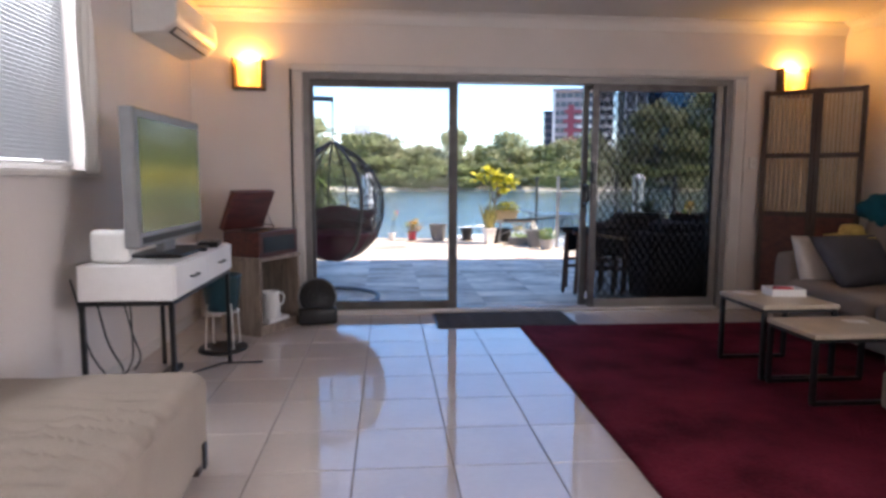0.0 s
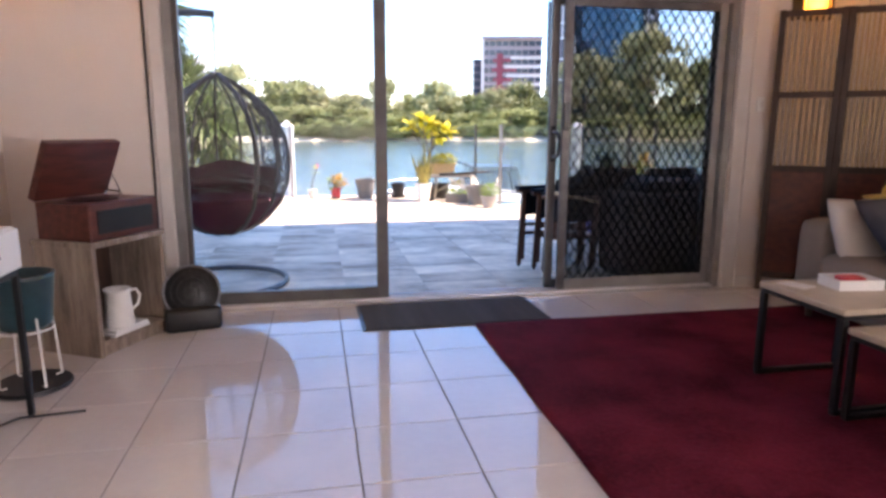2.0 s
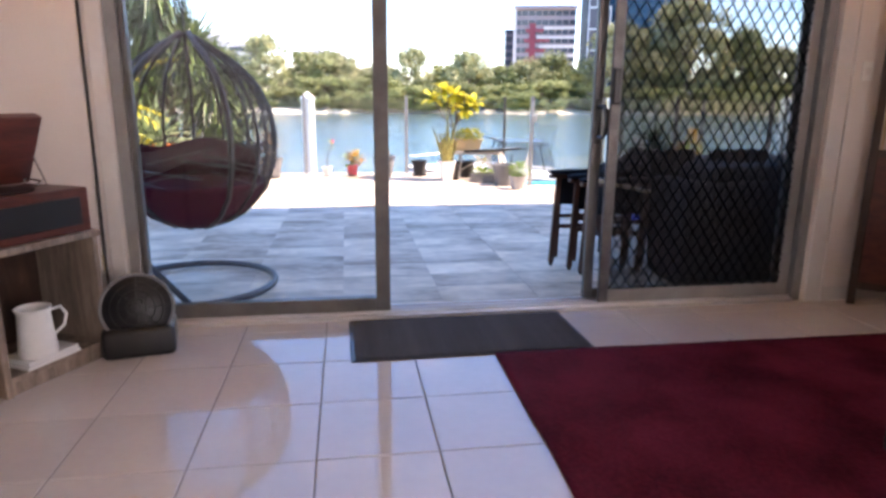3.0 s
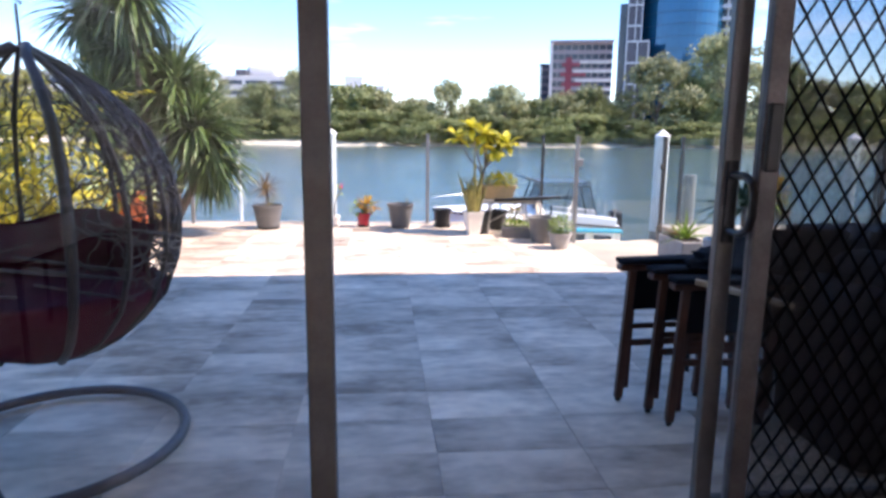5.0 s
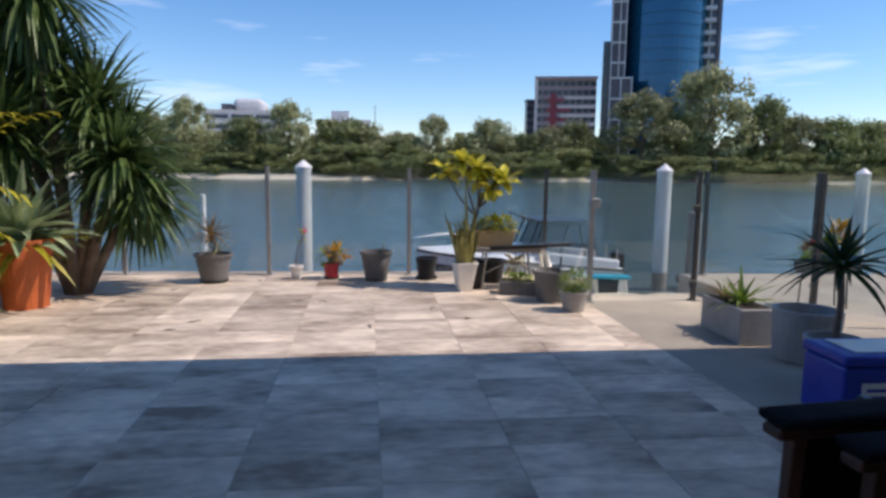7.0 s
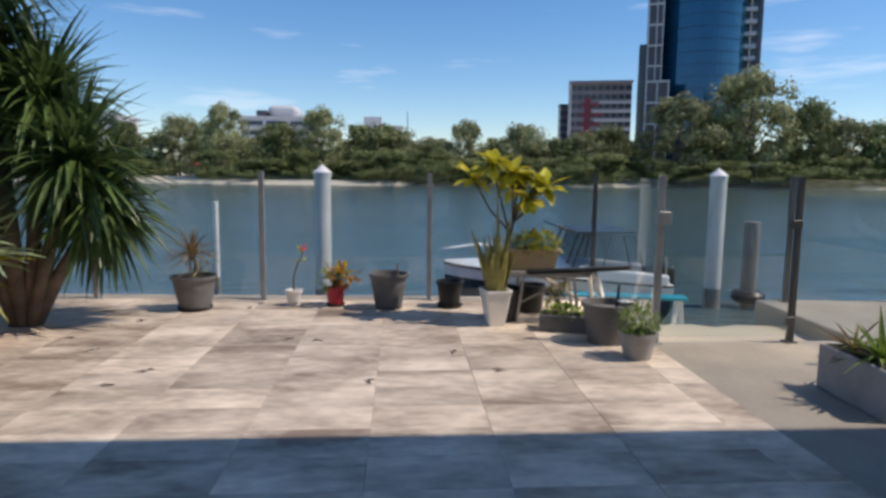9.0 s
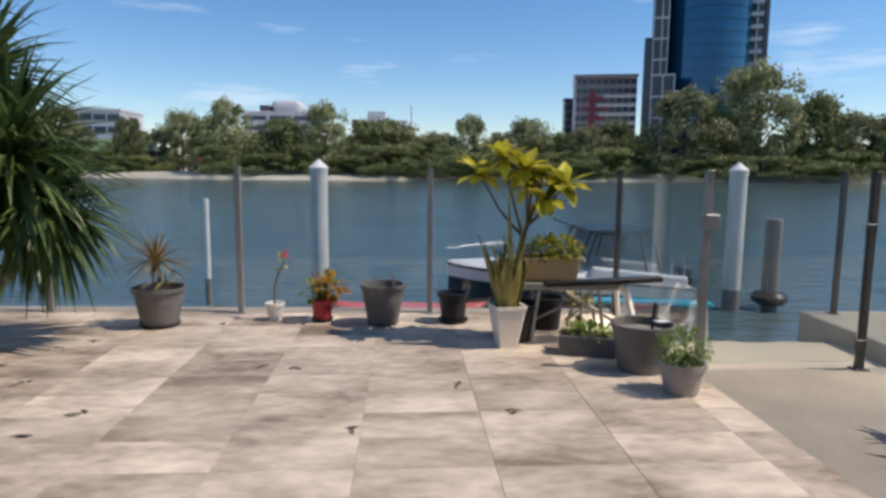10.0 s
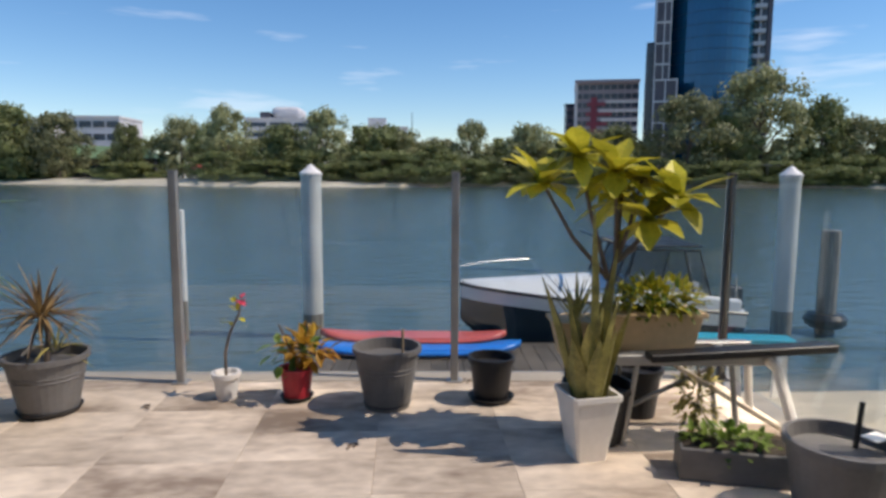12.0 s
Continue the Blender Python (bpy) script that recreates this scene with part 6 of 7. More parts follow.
def boat():
    t = site_thing("motor_boat", "white open motor boat moored beside the pontoon", "boat", (0, 16.4, 0))
    L0, L1 = 1.0, 5.95
    bm = bmesh.new()
    rows = []
    n = 18
    for i in range(n + 1):
        f = i / n
        x = L0 + (L1 - L0) * f
        w = 1.02 * min(1, (f / 0.45)) ** 0.62 if f < 0.45 else 1.02 - 0.06 * (f - 0.45)
        top = -0.72 - 0.36 * f
        keel = -2.25 + 0.85 * max(0, 1 - f / 0.32) ** 2
        chine = -1.72 + 0.55 * max(0, 1 - f / 0.35) ** 2
        rows.append([bm.verts.new(v) for v in ((x, -w, top), (x, -w * 0.96, top - 0.12), (x, -w * 0.78, chine), (x, 0, keel), (x, w * 0.78, chine), (x, w * 0.96, top - 0.12), (x, w, top))])
    for a, b in zip(rows, rows[1:]):
        for k in range(6):
            bm.faces.new((a[k], b[k], b[k + 1], a[k + 1]))
    bm.faces.new(rows[-1])
    hull = part("hull", bm, HULL_NAVY, t, "dark navy hull with shade included in its colour", smooth=True)
    for s in (-1, 1):
        pts = []
        for i in range(n + 1):
            f = i / n
            x = L0 + (L1 - L0) * f
            w = 1.02 * min(1, (f / 0.45)) ** 0.62 if f < 0.45 else 1.02 - 0.06 * (f - 0.45)
            pts.append((x, s * w, -0.72 - 0.36 * f - 0.01))
        part("rub_rail", tube(pts, 0.035, 6), HULL_DK, hull, "dark rubber gunwale strip")
    for s in (-1, 1):
        side = bmesh.new()
        rows = []
        for i in range(n + 1):
            f = i / n
            x = L0 + (L1 - L0) * f
            w = 1.02 * min(1, (f / 0.45)) ** 0.62 if f < 0.45 else 1.02 - 0.06 * (f - 0.45)
            top = -0.72 - 0.36 * f
            rows.append([side.verts.new((x, s * (w * k + 0.012), top - d)) for k, d in ((1.0, 0.03), (0.97, 0.12), (0.93, 0.26))])
        for a, b in zip(rows, rows[1:]):
            for k in range(2):
                side.faces.new((a[k], b[k], b[k + 1], a[k + 1]))
        part("topside", side, HULL, hull, "white gelcoat topside band", smooth=True)
    dk = bmesh.new()
    rows = []
    for i in range(12):
        f = i / 11 * 0.66
        x = L0 + (L1 - L0) * f
        w = 1.02 * min(1, (f / 0.45)) ** 0.62 if f < 0.45 else 1.02 - 0.06 * (f - 0.45)
        z = -0.72 - 0.36 * f + 0.02
        crown = 0.05 + 0.62 * min(f, 0.5)
        rows.append([dk.verts.new((x, w * (k / 4 - 1), z + crown * (1 - (k / 4 - 1) ** 2))) for k in range(9)])
    for a, b in zip(rows, rows[1:]):
        for k in range(8):
            dk.faces.new((a[k], b[k], b[k + 1], a[k + 1]))
    bmesh.ops.remove_doubles(dk, verts=dk.verts[:], dist=1e-3)
    bmesh.ops.recalc_face_normals(dk, faces=dk.faces[:])
    part("foredeck", dk, HULL, t, smooth=True)
    part("stern_deck", box(5.3, 5.94, -0.97, 0.97, -1.16, -1.03, 0.03, 2), HULL, t)
    part("cockpit_side", placed(box(-1.0, 1.0, -0.08, 0.08, -0.12, 0.26, 0.05, 2), pose(4.85, -0.90, -1.0, 0, 6, 0)), HULL, t)
    part("cockpit_side", placed(box(-1.0, 1.0, -0.08, 0.08, -0.12, 0.26, 0.05, 2), pose(4.85, 0.90, -1.0, 0, 6, 0)), HULL, t)
    part("cockpit_floor", box(4.2, 5.3, -0.82, 0.82, -1.5, -1.45), CUSH_GREY, t)
    ws = bmesh.new()
    a = [ws.verts.new(v) for v in ((3.75, -0.84, -0.70), (3.55, 0.0, -0.47), (3.75, 0.84, -0.70))]
    b = [ws.verts.new(v) for v in ((4.0, -0.80, 0.02), (3.88, 0.0, 0.06), (4.0, 0.80, 0.02))]
    c = [ws.verts.new(v) for v in ((5.35, -0.88, -0.86), (5.12, -0.84, 0.0))]
    d = [ws.verts.new(v) for v in ((5.35, 0.88, -0.86), (5.12, 0.84, 0.0))]
    for f in ((a[0], a[1], b[1], b[0]), (a[1], a[2], b[2], b[1]), (a[0], b[0], c[1], c[0]), (a[2], d[0], d[1], b[2])):
        ws.faces.new(f)
    w_ = part("windscreen", ws, PANE_DARK, t, "tinted windscreen")
    for p in ([(3.75, -0.84, -0.70), (4.0, -0.80, 0.02), (3.88, 0, 0.06), (4.0, 0.80, 0.02), (3.75, 0.84, -0.70)], [(4.0, -0.80, 0.02), (5.12, -0.84, 0.0), (5.35, -0.88, -0.86)], [(4.85, -0.84, 0.01), (5.05, -0.87, -0.80)]):
        part("screen_frame", tube(p, 0.022, 6), HULL_DK, w_)
    part("canopy_bow", tube([(3.62, -0.86, -0.60), (3.86, -0.82, 0.05), (3.42, -0.8, 0.20), (3.42, 0.8, 0.20), (3.86, 0.82, 0.05), (3.62, 0.86, -0.60)], 0.03, 6), HULL_DK, t)
    part("canopy_bow", tube([(4.4, -0.86, -0.80), (4.6, -0.82, 0.06), (4.6, 0.82, 0.06), (4.4, 0.86, -0.80)], 0.018, 6), HULL_DK, t)
    part("canopy", soft_box(3.86, 5.15, -0.86, 0.86, 0.055, 0.10, 0.02, 0.01), HULL_DK, t, "dark canvas canopy")
    for s in (-1, 1):
        part("bow_rail", tube([(1.05, 0.1 * s, -0.70), (0.95, 0.08 * s, -0.42), (1.5, 0.5 * s, -0.38), (2.4, 0.82 * s, -0.36), (2.7, 0.9 * s, -0.7)], 0.009, 6), CHROME, t)
        part("stern_rail", tube([(5.6, 0.7 * s, -0.9), (5.6, 0.7 * s, -0.45), (5.85, 0.7 * s, -0.45), (5.88, 0.7 * s, -0.9)], 0.02, 6), CHROME, t)
    part("outboard", soft_box(5.95, 6.3, -0.18, 0.18, -1.45, -0.75, 0.08, 0.01), BLACK_PL, t, smooth=True)


# dark hull paint, with the near side's shade put into the colour too
HULL_NAVY = mat("navy_shaded_hull", (0.03, 0.045, 0.06), 0.3, scale=1.5, var=0.2, bump=0.0)
PANE_DARK = veil("tinted_screen", (0.05, 0.06, 0.07), 0.45)
boat()


def pontoon():
    t = site_thing("pontoon", "low weathered timber pontoon on the river", "pontoon")
    for i in range(20):
        part("plank", box(-1.75 + 0.245 * i, -1.75 + 0.245 * i + 0.235, 13.4, 15.15, -1.60, -1.56, 0.004), PONTOON, t)
    part("edge_beam", box(-1.78, 3.2, 13.33, 13.40, -1.85, -1.555, 0.01), PONTOON, t)
    part("edge_beam", box(-1.78, 3.2, 15.15, 15.22, -1.85, -1.555, 0.01), PONTOON, t)
    part("float", box(-1.7, 3.1, 13.45, 15.1, -2.2, -1.61, 0.05), POT_BLACK, t)


pontoon()


def paddle_board(x, y, z, length, width, tilt, turn, top, under, label):
    t = site_thing("paddle_board", label, "paddle board", (x, y, z), turn, group="paddle boards")
    bm = bmesh.new()
    rows = []
    for i in range(25):
        f = i / 24
        u = 2 * f - 1
        w = width / 2 * (1 - abs(u) ** 3.2) ** 0.55 + 0.004
        lift = 0.10 * abs(u) ** 4
        prof = [(-1, 0.0), (-0.8, 0.045), (0, 0.055), (0.8, 0.045), (1, 0.0), (0.75, -0.05), (-0.75, -0.05)]
        rows.append([bm.verts.new((u * length / 2, a * w, b + lift)) for a, b in prof])
    for a, b in zip(rows, rows[1:]):
        for k in range(7):
            bm.faces.new((a[k], a[(k + 1) % 7], b[(k + 1) % 7], b[k]))
    bm.faces.new(rows[0])
    bm.faces.new(rows[-1][::-1])
    bmesh.ops.recalc_face_normals(bm, faces=bm.faces[:])
    bm.transform(pose(0, 0, 0, tilt, 0, 0))
    part("board", bm, top, t, smooth=True)
    part("deck_pad", placed(box(-length * 0.15, length * 0.34, -width * 0.36, width * 0.36, 0.048, 0.062, 0.004), pose(0, 0, 0, tilt, 0, 0)), under, t)
    part("fin", placed(box(-length * 0.45, -length * 0.40, -0.006, 0.006, -0.16, -0.03, 0.003), pose(0, 0, 0, tilt, 0, 0)), POT_BLACK, t)


paddle_board(0.25, 14.55, -1.49, 3.3, 0.75, 0, 1, SUP_BLUE, SUP_BLUE, "blue paddle board lying on the pontoon")
paddle_board(0.15, 15.0, -1.42, 3.1, 0.7, 0, -2, SUP_RED, SUP_RED, "red paddle board lying behind the blue one")
gw = site_thing("launch_trestle", "white trestles carrying a turquoise plank on the beach", "trestle")
part("plank", placed(box(-1.0, 1.0, -0.16, 0.16, 0.0, 0.05, 0.006), pose(3.88, 12.15, -0.72, 0, 0, -9)), SUP_TEAL, gw)
for k_, x_ in enumerate((3.05, 3.65, 4.2, 4.75)):
    y_ = 12.15 - 0.158 * (x_ - 3.88)
    for s_ in (-1, 1):
        part("leg", placed(box(-0.04, 0.04, -0.025, 0.025, -0.95, 0.0, 0.004), pose(x_ + 0.05 * s_, y_ + 0.06 * s_, -0.72, 10 * s_, -9 * s_, 0)), POT_WHITE, gw)

# ---- far bank: trees and buildings ----
TREES = []


def tree_kind(material, seed, clumps, leaves, spread, low):
    rnd = random.Random(seed)
    t = thing("tree", "leafy riverside tree on the far bank", "tree", (0, 0, -200), group="trees on the far bank")
    part("trunk", tube([(0, 0, -0.02), (0.01, 0.01, 0.25), (-0.01, 0, 0.55), (0.02, 0, 0.8)], 0.022, 6, r_end=0.008), BARK, t)
    for k in range(5):
        a = k * 1.3 + rnd.random()
        part("limb", tube([(0, 0, 0.25 + 0.07 * k), (0.12 * math.cos(a), 0.12 * math.sin(a), 0.42 + 0.07 * k), (0.24 * math.cos(a), 0.24 * math.sin(a), 0.55 + 0.07 * k)], 0.010, 5, r_end=0.004), BARK, t)
    bm = bmesh.new()
    for c in range(clumps):
        a, u = rnd.uniform(0, 6.283), rnd.random()
        z = low + (1 - low) * u
        rr = spread * (math.sin(math.pi * min(1, 0.12 + 0.83 * u)) ** 0.6) * rnd.uniform(0.35, 1.0)
        cc = Vector((rr * math.cos(a), rr * math.sin(a), z * 0.96))
        cr_ = rnd.uniform(0.08, 0.17)
        for i in range(leaves):
            d = Vector((rnd.gauss(0, 1), rnd.gauss(0, 1), rnd.gauss(0, 1) * 0.7)).normalized()
            p = cc + d * cr_ * rnd.random() ** 0.4
            nrm = (d + Vector((rnd.gauss(0, .5), rnd.gauss(0, .5), rnd.gauss(0, .5)))).normalized()
            s = nrm.orthogonal().normalized()
            q = nrm.cross(s)
            w, l = rnd.uniform(0.010, 0.020), rnd.uniform(0.013, 0.027)
            bm.faces.new([bm.verts.new(p + s * x * w + q * y * l) for x, y in ((-1, -0.4), (0, -1), (1, -0.2), (0.2, 1))])
    part("crown", bm, material, t)
    TREES.append(t)
    return t


for k_ in range(3):
    tree_kind(TREE_A, 100 + k_, 85, 120, 0.44, 0.05)
    tree_kind(TREE_B, 200 + k_, 66, 110, 0.43, 0.12)
tree_kind(TREE_A, 301, 100, 110, 0.75, 0.0)


def plant_tree(i, x, y, h, wide, turn, z=-1.2):
    m = pose(x, y, z, 0, 0, turn) @ Matrix.Diagonal((wide, wide, h, 1))
    src = TREES[i % len(TREES)]
    ob = copy_thing(src, Matrix.Identity(4))
    ob.matrix_basis = m
    return ob


# x, height, spread of the trees that stand out in the line
STAND = [(-112, 19, 17), (-99, 17.5, 15), (-78, 15, 8), (-66, 17, 13), (-57, 15, 11), (-48, 19, 12), (-33, 13.5, 15),
         (-21, 18, 12), (-8, 15, 18), (0, 13, 14), (9, 9, 12), (19, 15.8, 10), (28, 9, 12), (36, 14.8, 14), (47, 11.5, 12), (53, 13, 12),
         (62, 15, 14), (82, 23.5, 20), (94, 18, 16), (104.5, 31, 24), (121, 23.5, 18), (132, 18, 17), (142, 17, 15)]
tr_ = random.Random(4)
for k_, (x_, h_, w_) in enumerate(STAND):
    plant_tree(k_ % 6, x_, 182 + tr_.uniform(-3, 6) + (12 if x_ < -50 else 0), h_ + 1.4, w_ * 1.3, tr_.uniform(0, 360))
for k_ in range(46):
    x_ = -330 + 15 * k_ + tr_.uniform(-4, 4)
    far = 12 if x_ < -50 else 0
    if x_ < -125 or x_ > 135:
        plant_tree(k_, x_, 184 + far + tr_.uniform(-4, 10), tr_.uniform(13, 22), tr_.uniform(16, 24), tr_.uniform(0, 360))
    else:
        plant_tree(k_ + 3, x_, 195 + far + tr_.uniform(-4, 10), tr_.uniform(10, 13.5), tr_.uniform(17, 23), tr_.uniform(0, 360))
for k_ in range(64):
    x_ = -330 + 10.5 * k_ + tr_.uniform(-3, 3)
    if -125 < x_ < -40 and k_ % 3:
        continue
    plant_tree(6, x_, 177 + (16 if x_ < -50 else 0) + tr_.uniform(-2, 2), tr_.uniform(5.0, 8.5), tr_.uniform(12, 17), tr_.uniform(0, 360), -0.9)
for t_ in TREES:
    for o_ in (*t_.children_recursive, t_):
        bpy.data.objects.remove(o_)


def office(name, label, x0, x1, y, depth, z1, storeys, bays, wall, window, band=0.45, z0=-1.5):
    t = thing(name, label, "building")
    part("wall", box(x0, x1, y, y + depth, z0, z1), wall, t)
    part("roof", box(x0 - 0.4, x1 + 0.4, y - 0.4, y + depth, z1, z1 + 0.8), wall, t)
    h = (z1 - z0) / storeys
    w = (x1 - x0) / bays
    for i in range(storeys):
        for k in range(bays):
            part("window", box(x0 + w * (k + 0.07), x0 + w * (k + 0.93), y - 0.12, y - 0.02, z0 + h * (i + 0.5 - band / 2), z0 + h * (i + 0.5 + band / 2)), window, t)
    return t


def tower():
    t = thing("glass_tower", "tall blue curved glass tower behind the trees", "building")
    t.matrix_basis = Matrix.Translation((85.5, 222, 0)) @ pose(0, 0, 0, 0, 0, -20) @ Matrix.Diagonal((0.84, 1, 1, 1)) @ Matrix.Translation((-85.5, -222, 0))
    part("shaft", box(85.6, 91.5, 222, 250, -1.5, 150), TOWER_STONE, t)
    part("podium", box(85.4, 94.4, 217, 222, -1.5, 32.8), TOWER_STONE, t)
    part("side_fin", box(82.4, 85.6, 226, 250, -1.5, 47), WIN_DARK, t)
    for i in range(22):
        part("stone_band", box(85.4, 91.6, 221.6, 222.0, 4 + 6.9 * i, 4.6 + 6.9 * i), TOWER_WHITE, t)
    for x in (85.4, 88.6, 91.0):
        part("mullion_fin", box(x, x + 0.45, 221.5, 221.95, 32.8, 150), TOWER_WHITE, t)
    for x in (85.3, 89.6, 93.9):
        part("podium_fin", box(x, x + 0.55, 216.5, 217, -1.5, 33.2), TOWER_WHITE, t)
    for i in range(5):
        part("podium_band", box(85.3, 94.5, 216.6, 217, 4.4 + 7.05 * i, 5.0 + 7.05 * i), TOWER_WHITE, t)
    bm = bmesh.new()
    n = 24
    lo, hi = [], []
    for i in range(n + 1):
        a = math.pi * (1.0 + i / n)
        p = (107.5 + 17.0 * math.cos(a), 236 + 17 * math.sin(a))
        lo.append(bm.verts.new((*p, -1.5)))
        hi.append(bm.verts.new((*p, 150)))
    for i in range(n):
        bm.faces.new((lo[i], lo[i + 1], hi[i + 1], hi[i]))
    part("curtain_wall", bm, TOWER_GLASS, t)
    for i in range(36):
        z = 6 + 4.1 * i
        ring = [(107.5 + 17.12 * math.cos(math.pi * (1 + k / n)), 236 + 17.12 * math.sin(math.pi * (1 + k / n)), z) for k in range(n + 1)]
        part("floor_line", tube(ring, 0.10, 4), TOWER_LINE, t)
    part("balcony_core", box(122.5, 129.0, 232, 250, -1.5, 150), WIN_DARK, t)
    for i in range(36):
        z = 4 + 4.1 * i
        part("balcony", box(122.8, 127.6, 229.5, 232, z, z + 1.3), TOWER_WHITE, t)
    part("balcony_wall", box(125.2, 125.7, 230, 232, -1.5, 150), TOWER_WHITE, t)
    part("edge_column", box(128.4, 130.0, 231, 232, -1.5, 150), TOWER_STONE, t)


TOWER_LINE = mat("dark_blue_spandrel", (0.004, 0.05, 0.11), 0.3, 0.2, scale=0.1, var=0.2, bump=0)
tower()
OFFICE_GREY = mat("mauve_grey_cladding", (0.30, 0.27, 0.31), 0.6, scale=0.1, var=0.12, bump=0)
rb_ = office("office_block", "grey office block with a red and blue facade", 77.3, 106, 292, 30, 42.2, 11, 9, OFFICE_GREY, WIN_DARK, 0.55)
rb_.matrix_basis = Matrix.Translation((77, 292, 0)) @ pose(0, 0, 0, 0, 0, -14) @ Matrix.Diagonal((0.95, 1, 1, 1)) @ Matrix.Translation((-77, -292, 0))
part("red_panel", box(84.4, 87.2, 291.6, 291.8, 14, 36), RED_PANEL, rb_)
for i_ in range(6):
    part("red_panel", box(82.0 + 0.5 * (i_ % 2), 91 + (i_ * 37 % 5), 291.55, 291.78, 10.5 + 4.3 * i_, 12.0 + 4.3 * i_), RED_PANEL, rb_)
    part("pale_band", box(88 + (i_ * 23 % 4), 105.5, 291.5, 291.74, 13.2 + 4.0 * i_, 14.5 + 4.0 * i_), TOWER_WHITE, rb_)
part("side_fin", box(76.8, 78.2, 290.5, 292, -1.5, 42.6), TOWER_WHITE, rb_)
part("roof_slab", box(76.8, 106.2, 289.5, 293, 42.0, 43.2), OFFICE_GREY, rb_)
office("dark_tower", "narrow dark glass office building in the distance", 75.2, 78.9, 300, 4, 33.2, 10, 2, WIN_DARK, TOWER_STONE, 0.4)
wo_ = office("white_office", "white low office building with long window bands", -68.6, -37.5, 285, 25, 24.2, 6, 3, TOWER_WHITE, WIN_DARK, 0.42)
part("roof_dome", soft_box(-57.5, -44.5, 288, 305, 25.0, 30.2, 2.5, 0.1), TOWER_WHITE, wo_)
part("plant_room", box(-62, -57.6, 287, 300, 25.0, 27.6), TOWER_STONE, wo_)
wo2_ = office("white_office", "small white office building beyond the trees", -17.4, 1.4, 292, 20, 21.5, 5, 4, TOWER_WHITE, WIN_DARK, 0.4)
part("lift_room", box(-16, -8, 294, 306, 22.3, 26.2), TOWER_WHITE, wo2_)
office("white_office", "white stepped building near the far bank", -120, -101, 240, 20, 20.5, 5, 4, TOWER_WHITE, WIN_DARK, 0.5)
office("white_office", "tall white building at the bend of the river", -165, -126, 235, 20, 19, 5, 6, TOWER_WHITE, WIN_DARK, 0.5)
bh = thing("boat_house", "low boat house with a green metal roof", "building")
part("wall", box(-105, -77, 207, 214, -1.0, 5.8), TOWER_STONE, bh)
bm = bmesh.new()
v_ = [bm.verts.new(p) for p in ((-106, 205, 5.6), (-76, 205, 5.6), (-76, 215, 5.6), (-106, 215, 5.6), (-102, 210, 9.8), (-80, 210, 9.0))]
for f_ in ((0, 1, 5, 4), (1, 2, 5), (2, 3, 4, 5), (3, 0, 4), (0, 3, 2, 1)):
    bm.faces.new([v_[i] for i in f_])
part("roof", bm, GREEN_ROOF, bh, "pale green metal roof")
for i_ in range(8):
    part("window", box(-104 + 3.4 * i_, -101.6 + 3.4 * i_, 206.85, 207, 0.3, 3.6), WIN_DARK, bh)
um = thing("red_umbrella", "red shade umbrella on the far beach", "umbrella", (-58.5, 191, -1.0))
part("canopy", lathe([(0.0, 4.6), (2.4, 3.6), (2.45, 3.4), (0.0, 4.2)], 10), SUP_RED, um)
part("pole", tube([(0, 0, 0), (0, 0, 4.5)], 0.06, 6), POST, um)
ms = thing("radio_mast", "thin lattice mast on a distant roof", "mast", (3.7, 300, 0))
part("mast", tube([(0, 0, 0), (0, 0, 29.5)], 0.35, 5, r_end=0.15), TOWER_STONE, ms)
pv = thing("beach_pavilion", "white park shelter under the far trees", "shelter", (101, 176, -1))
part("roof", box(-6, 6, -2, 2, 5.0, 5.6, 0.1), TOWER_WHITE, pv)
for x_ in (-5, 0, 5):
    part("post", box(x_ - 0.2, x_ + 0.2, -0.2, 0.2, 0, 5.0), TOWER_WHITE, pv)

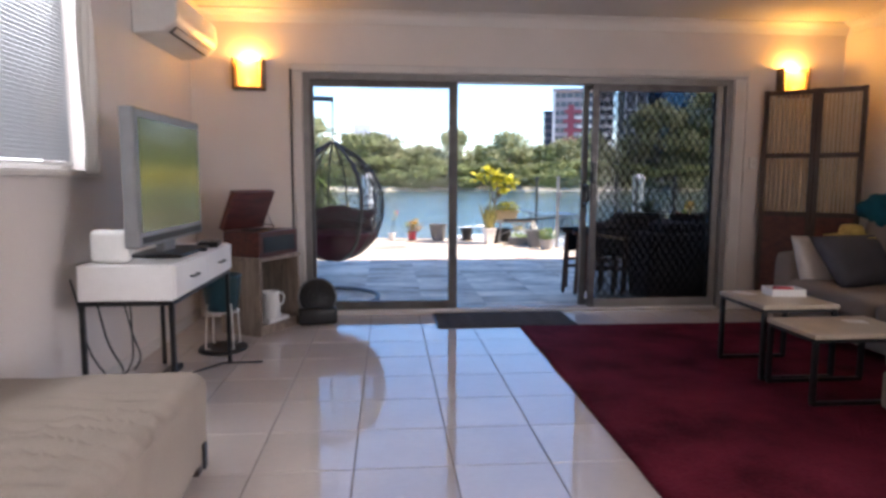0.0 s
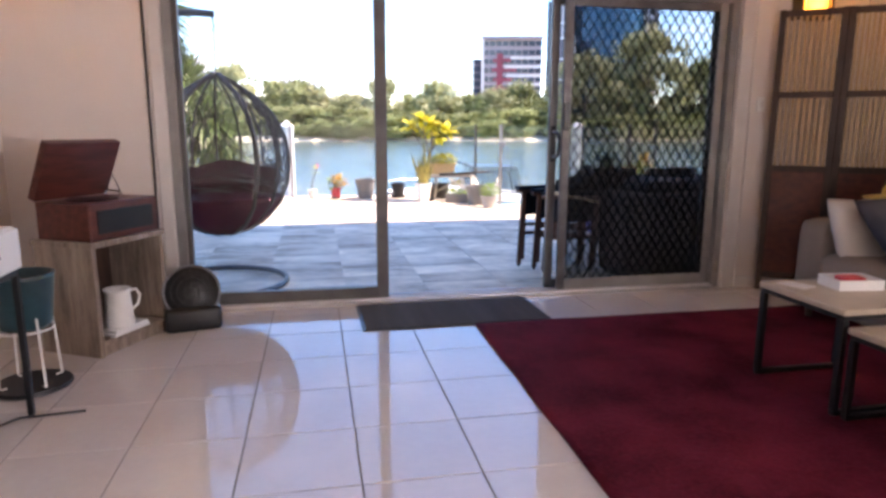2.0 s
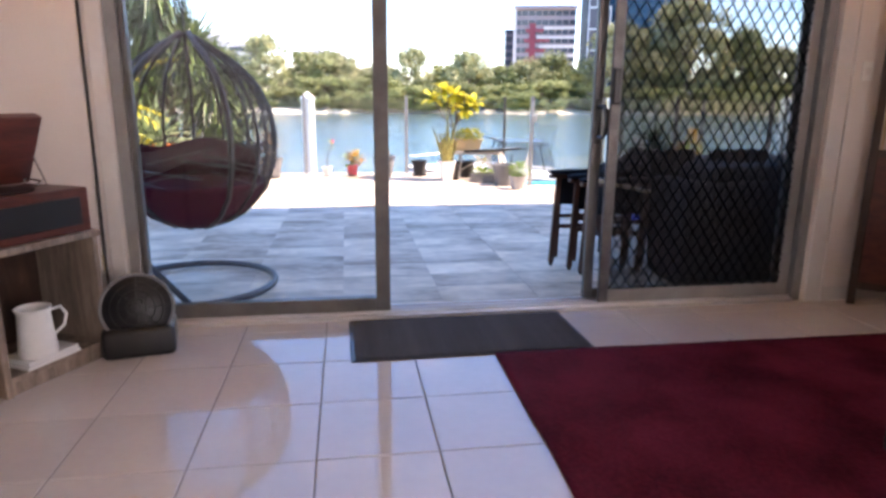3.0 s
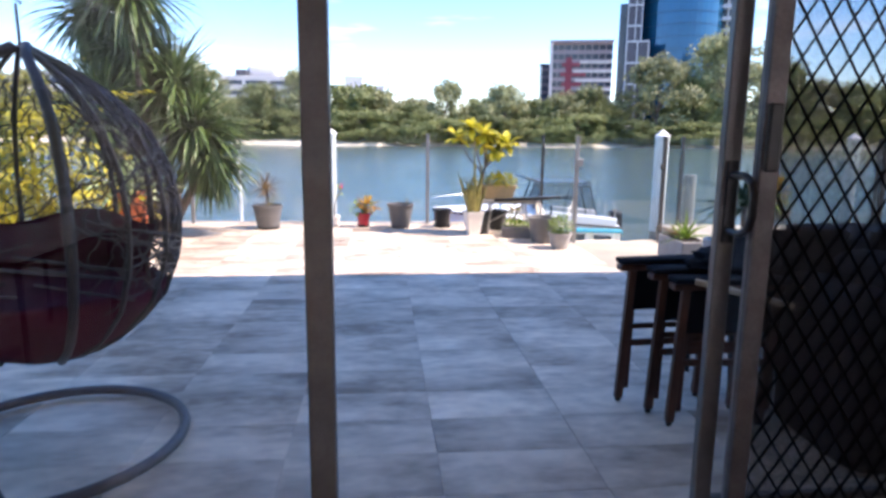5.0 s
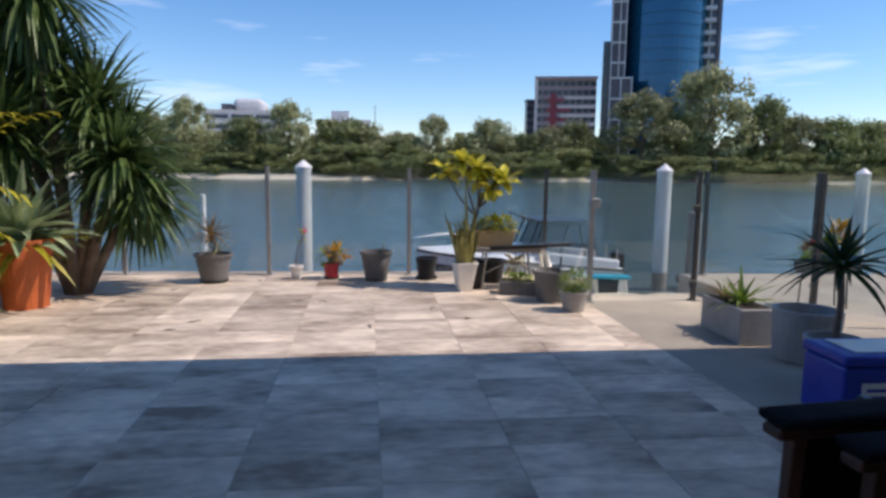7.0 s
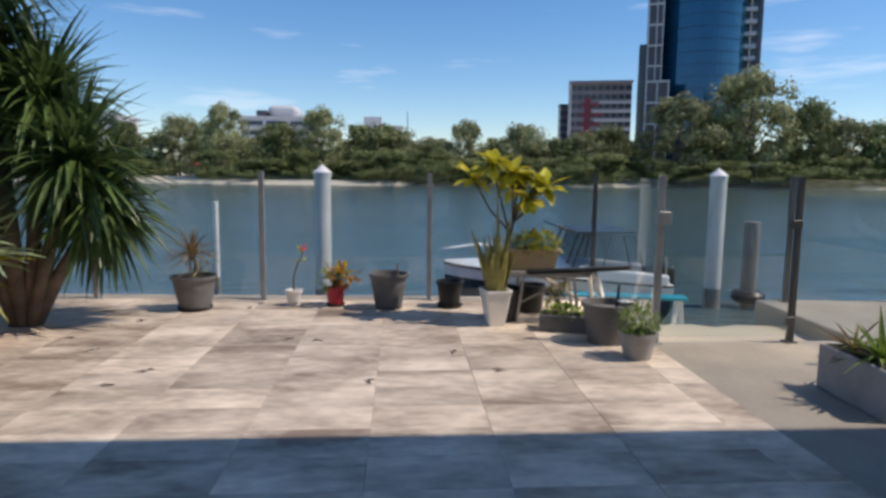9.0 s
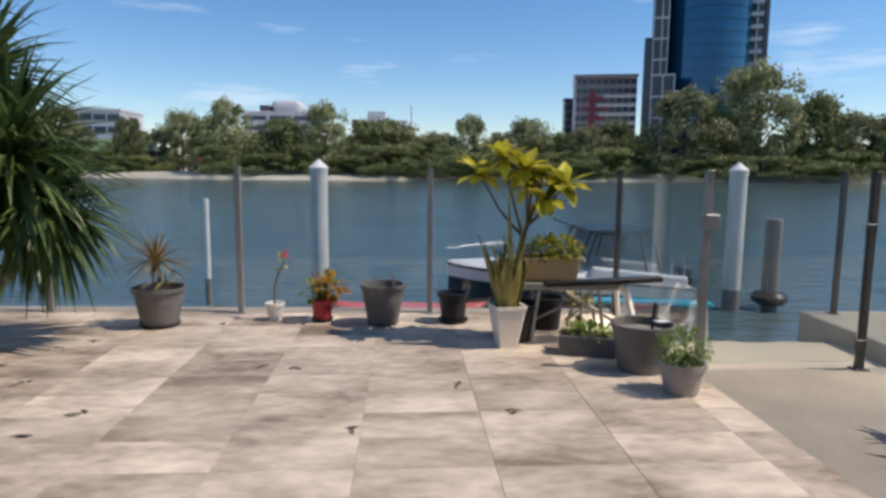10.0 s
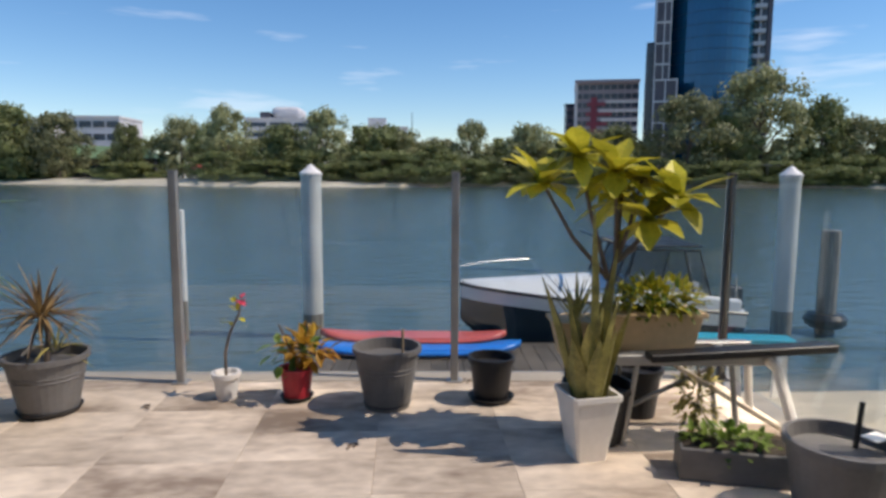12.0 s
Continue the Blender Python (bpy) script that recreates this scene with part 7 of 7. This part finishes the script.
# ---- pieces of the floors, last ----
TS = 0.437
tile_mesh = mesh_of("tile", box(-TS / 2 + 0.003, TS / 2 - 0.003, -TS / 2 + 0.003, TS / 2 - 0.003, -0.009, 0.0, 0.0015), TILE)
floor_ob = bpy.data.objects["floor"]
ix0, iy = -0.305 + TS / 2, -1.015 + TS / 2
for i in range(-5, 9):
    for j in range(-18, 3):
        cx, cy = ix0 + i * TS, iy + j * TS
        x0, x1, y0, y1 = max(cx - TS / 2, XL), min(cx + TS / 2, XR), max(cy - TS / 2, YB + 0.2), min(cy + TS / 2, 0.0)
        if x1 - x0 < 0.03 or y1 - y0 < 0.03:
            continue
        full = x1 - x0 > TS - 1e-4 and y1 - y0 > TS - 1e-4
        t_ = new("tile", tile_mesh if full else mesh_of("tile", box(x0 - cx + 0.003, x1 - cx - 0.003, y0 - cy + 0.003, y1 - cy - 0.003, -0.009, 0.0, 0.0015), TILE))
        t_.parent, t_.location = floor_ob, (cx, cy, 0)
PW, PD = 0.652, 0.336
paver_mesh = mesh_of("paver", box(-PW / 2 + 0.001, PW / 2 - 0.001, -PD / 2 + 0.001, PD / 2 - 0.001, -0.02, 0.0, 0.001), PAVER)
terrace = bpy.data.objects["pavement_terrace"]
rest = bmesh.new()
for j in range(-21, 3):
    cy = 7.173 + PD * (j + 0.5)
    y0 = max(cy - PD / 2, 0.2)
    for i in range(-11, 4):
        cx = 0.437 + PW * (i + 0.5)
        y1 = min(cy + PD / 2, river_edge(cx) - 0.01)
        x0, x1 = max(cx - PW / 2, -6.5), min(cx + PW / 2, PEX)
        if x1 - x0 < 0.04 or y1 - y0 < 0.04:
            continue
        dz = TG + 0.0008 * ((i * 7 + j * 3) % 3 - 1)
        if i < -8:
            box(x0 + 0.0015, x1 - 0.0015, y0 + 0.0015, y1 - 0.0015, dz - 0.02, dz, bm=rest)
            continue
        if x1 - x0 > PW - 1e-4 and y1 - y0 > PD - 1e-4:
            t_ = new("paver", paver_mesh)
        else:
            t_ = new("paver", mesh_of("paver", box(x0 - cx + 0.0015, x1 - cx - 0.0015, y0 - cy + 0.0015, y1 - cy - 0.0015, -0.02, 0.0, 0.001), PAVER))
        t_.parent, t_.location = terrace, (cx, cy, dz)
tagged(part("far_pavers", rest, PAVER, terrace), kind="stuff")
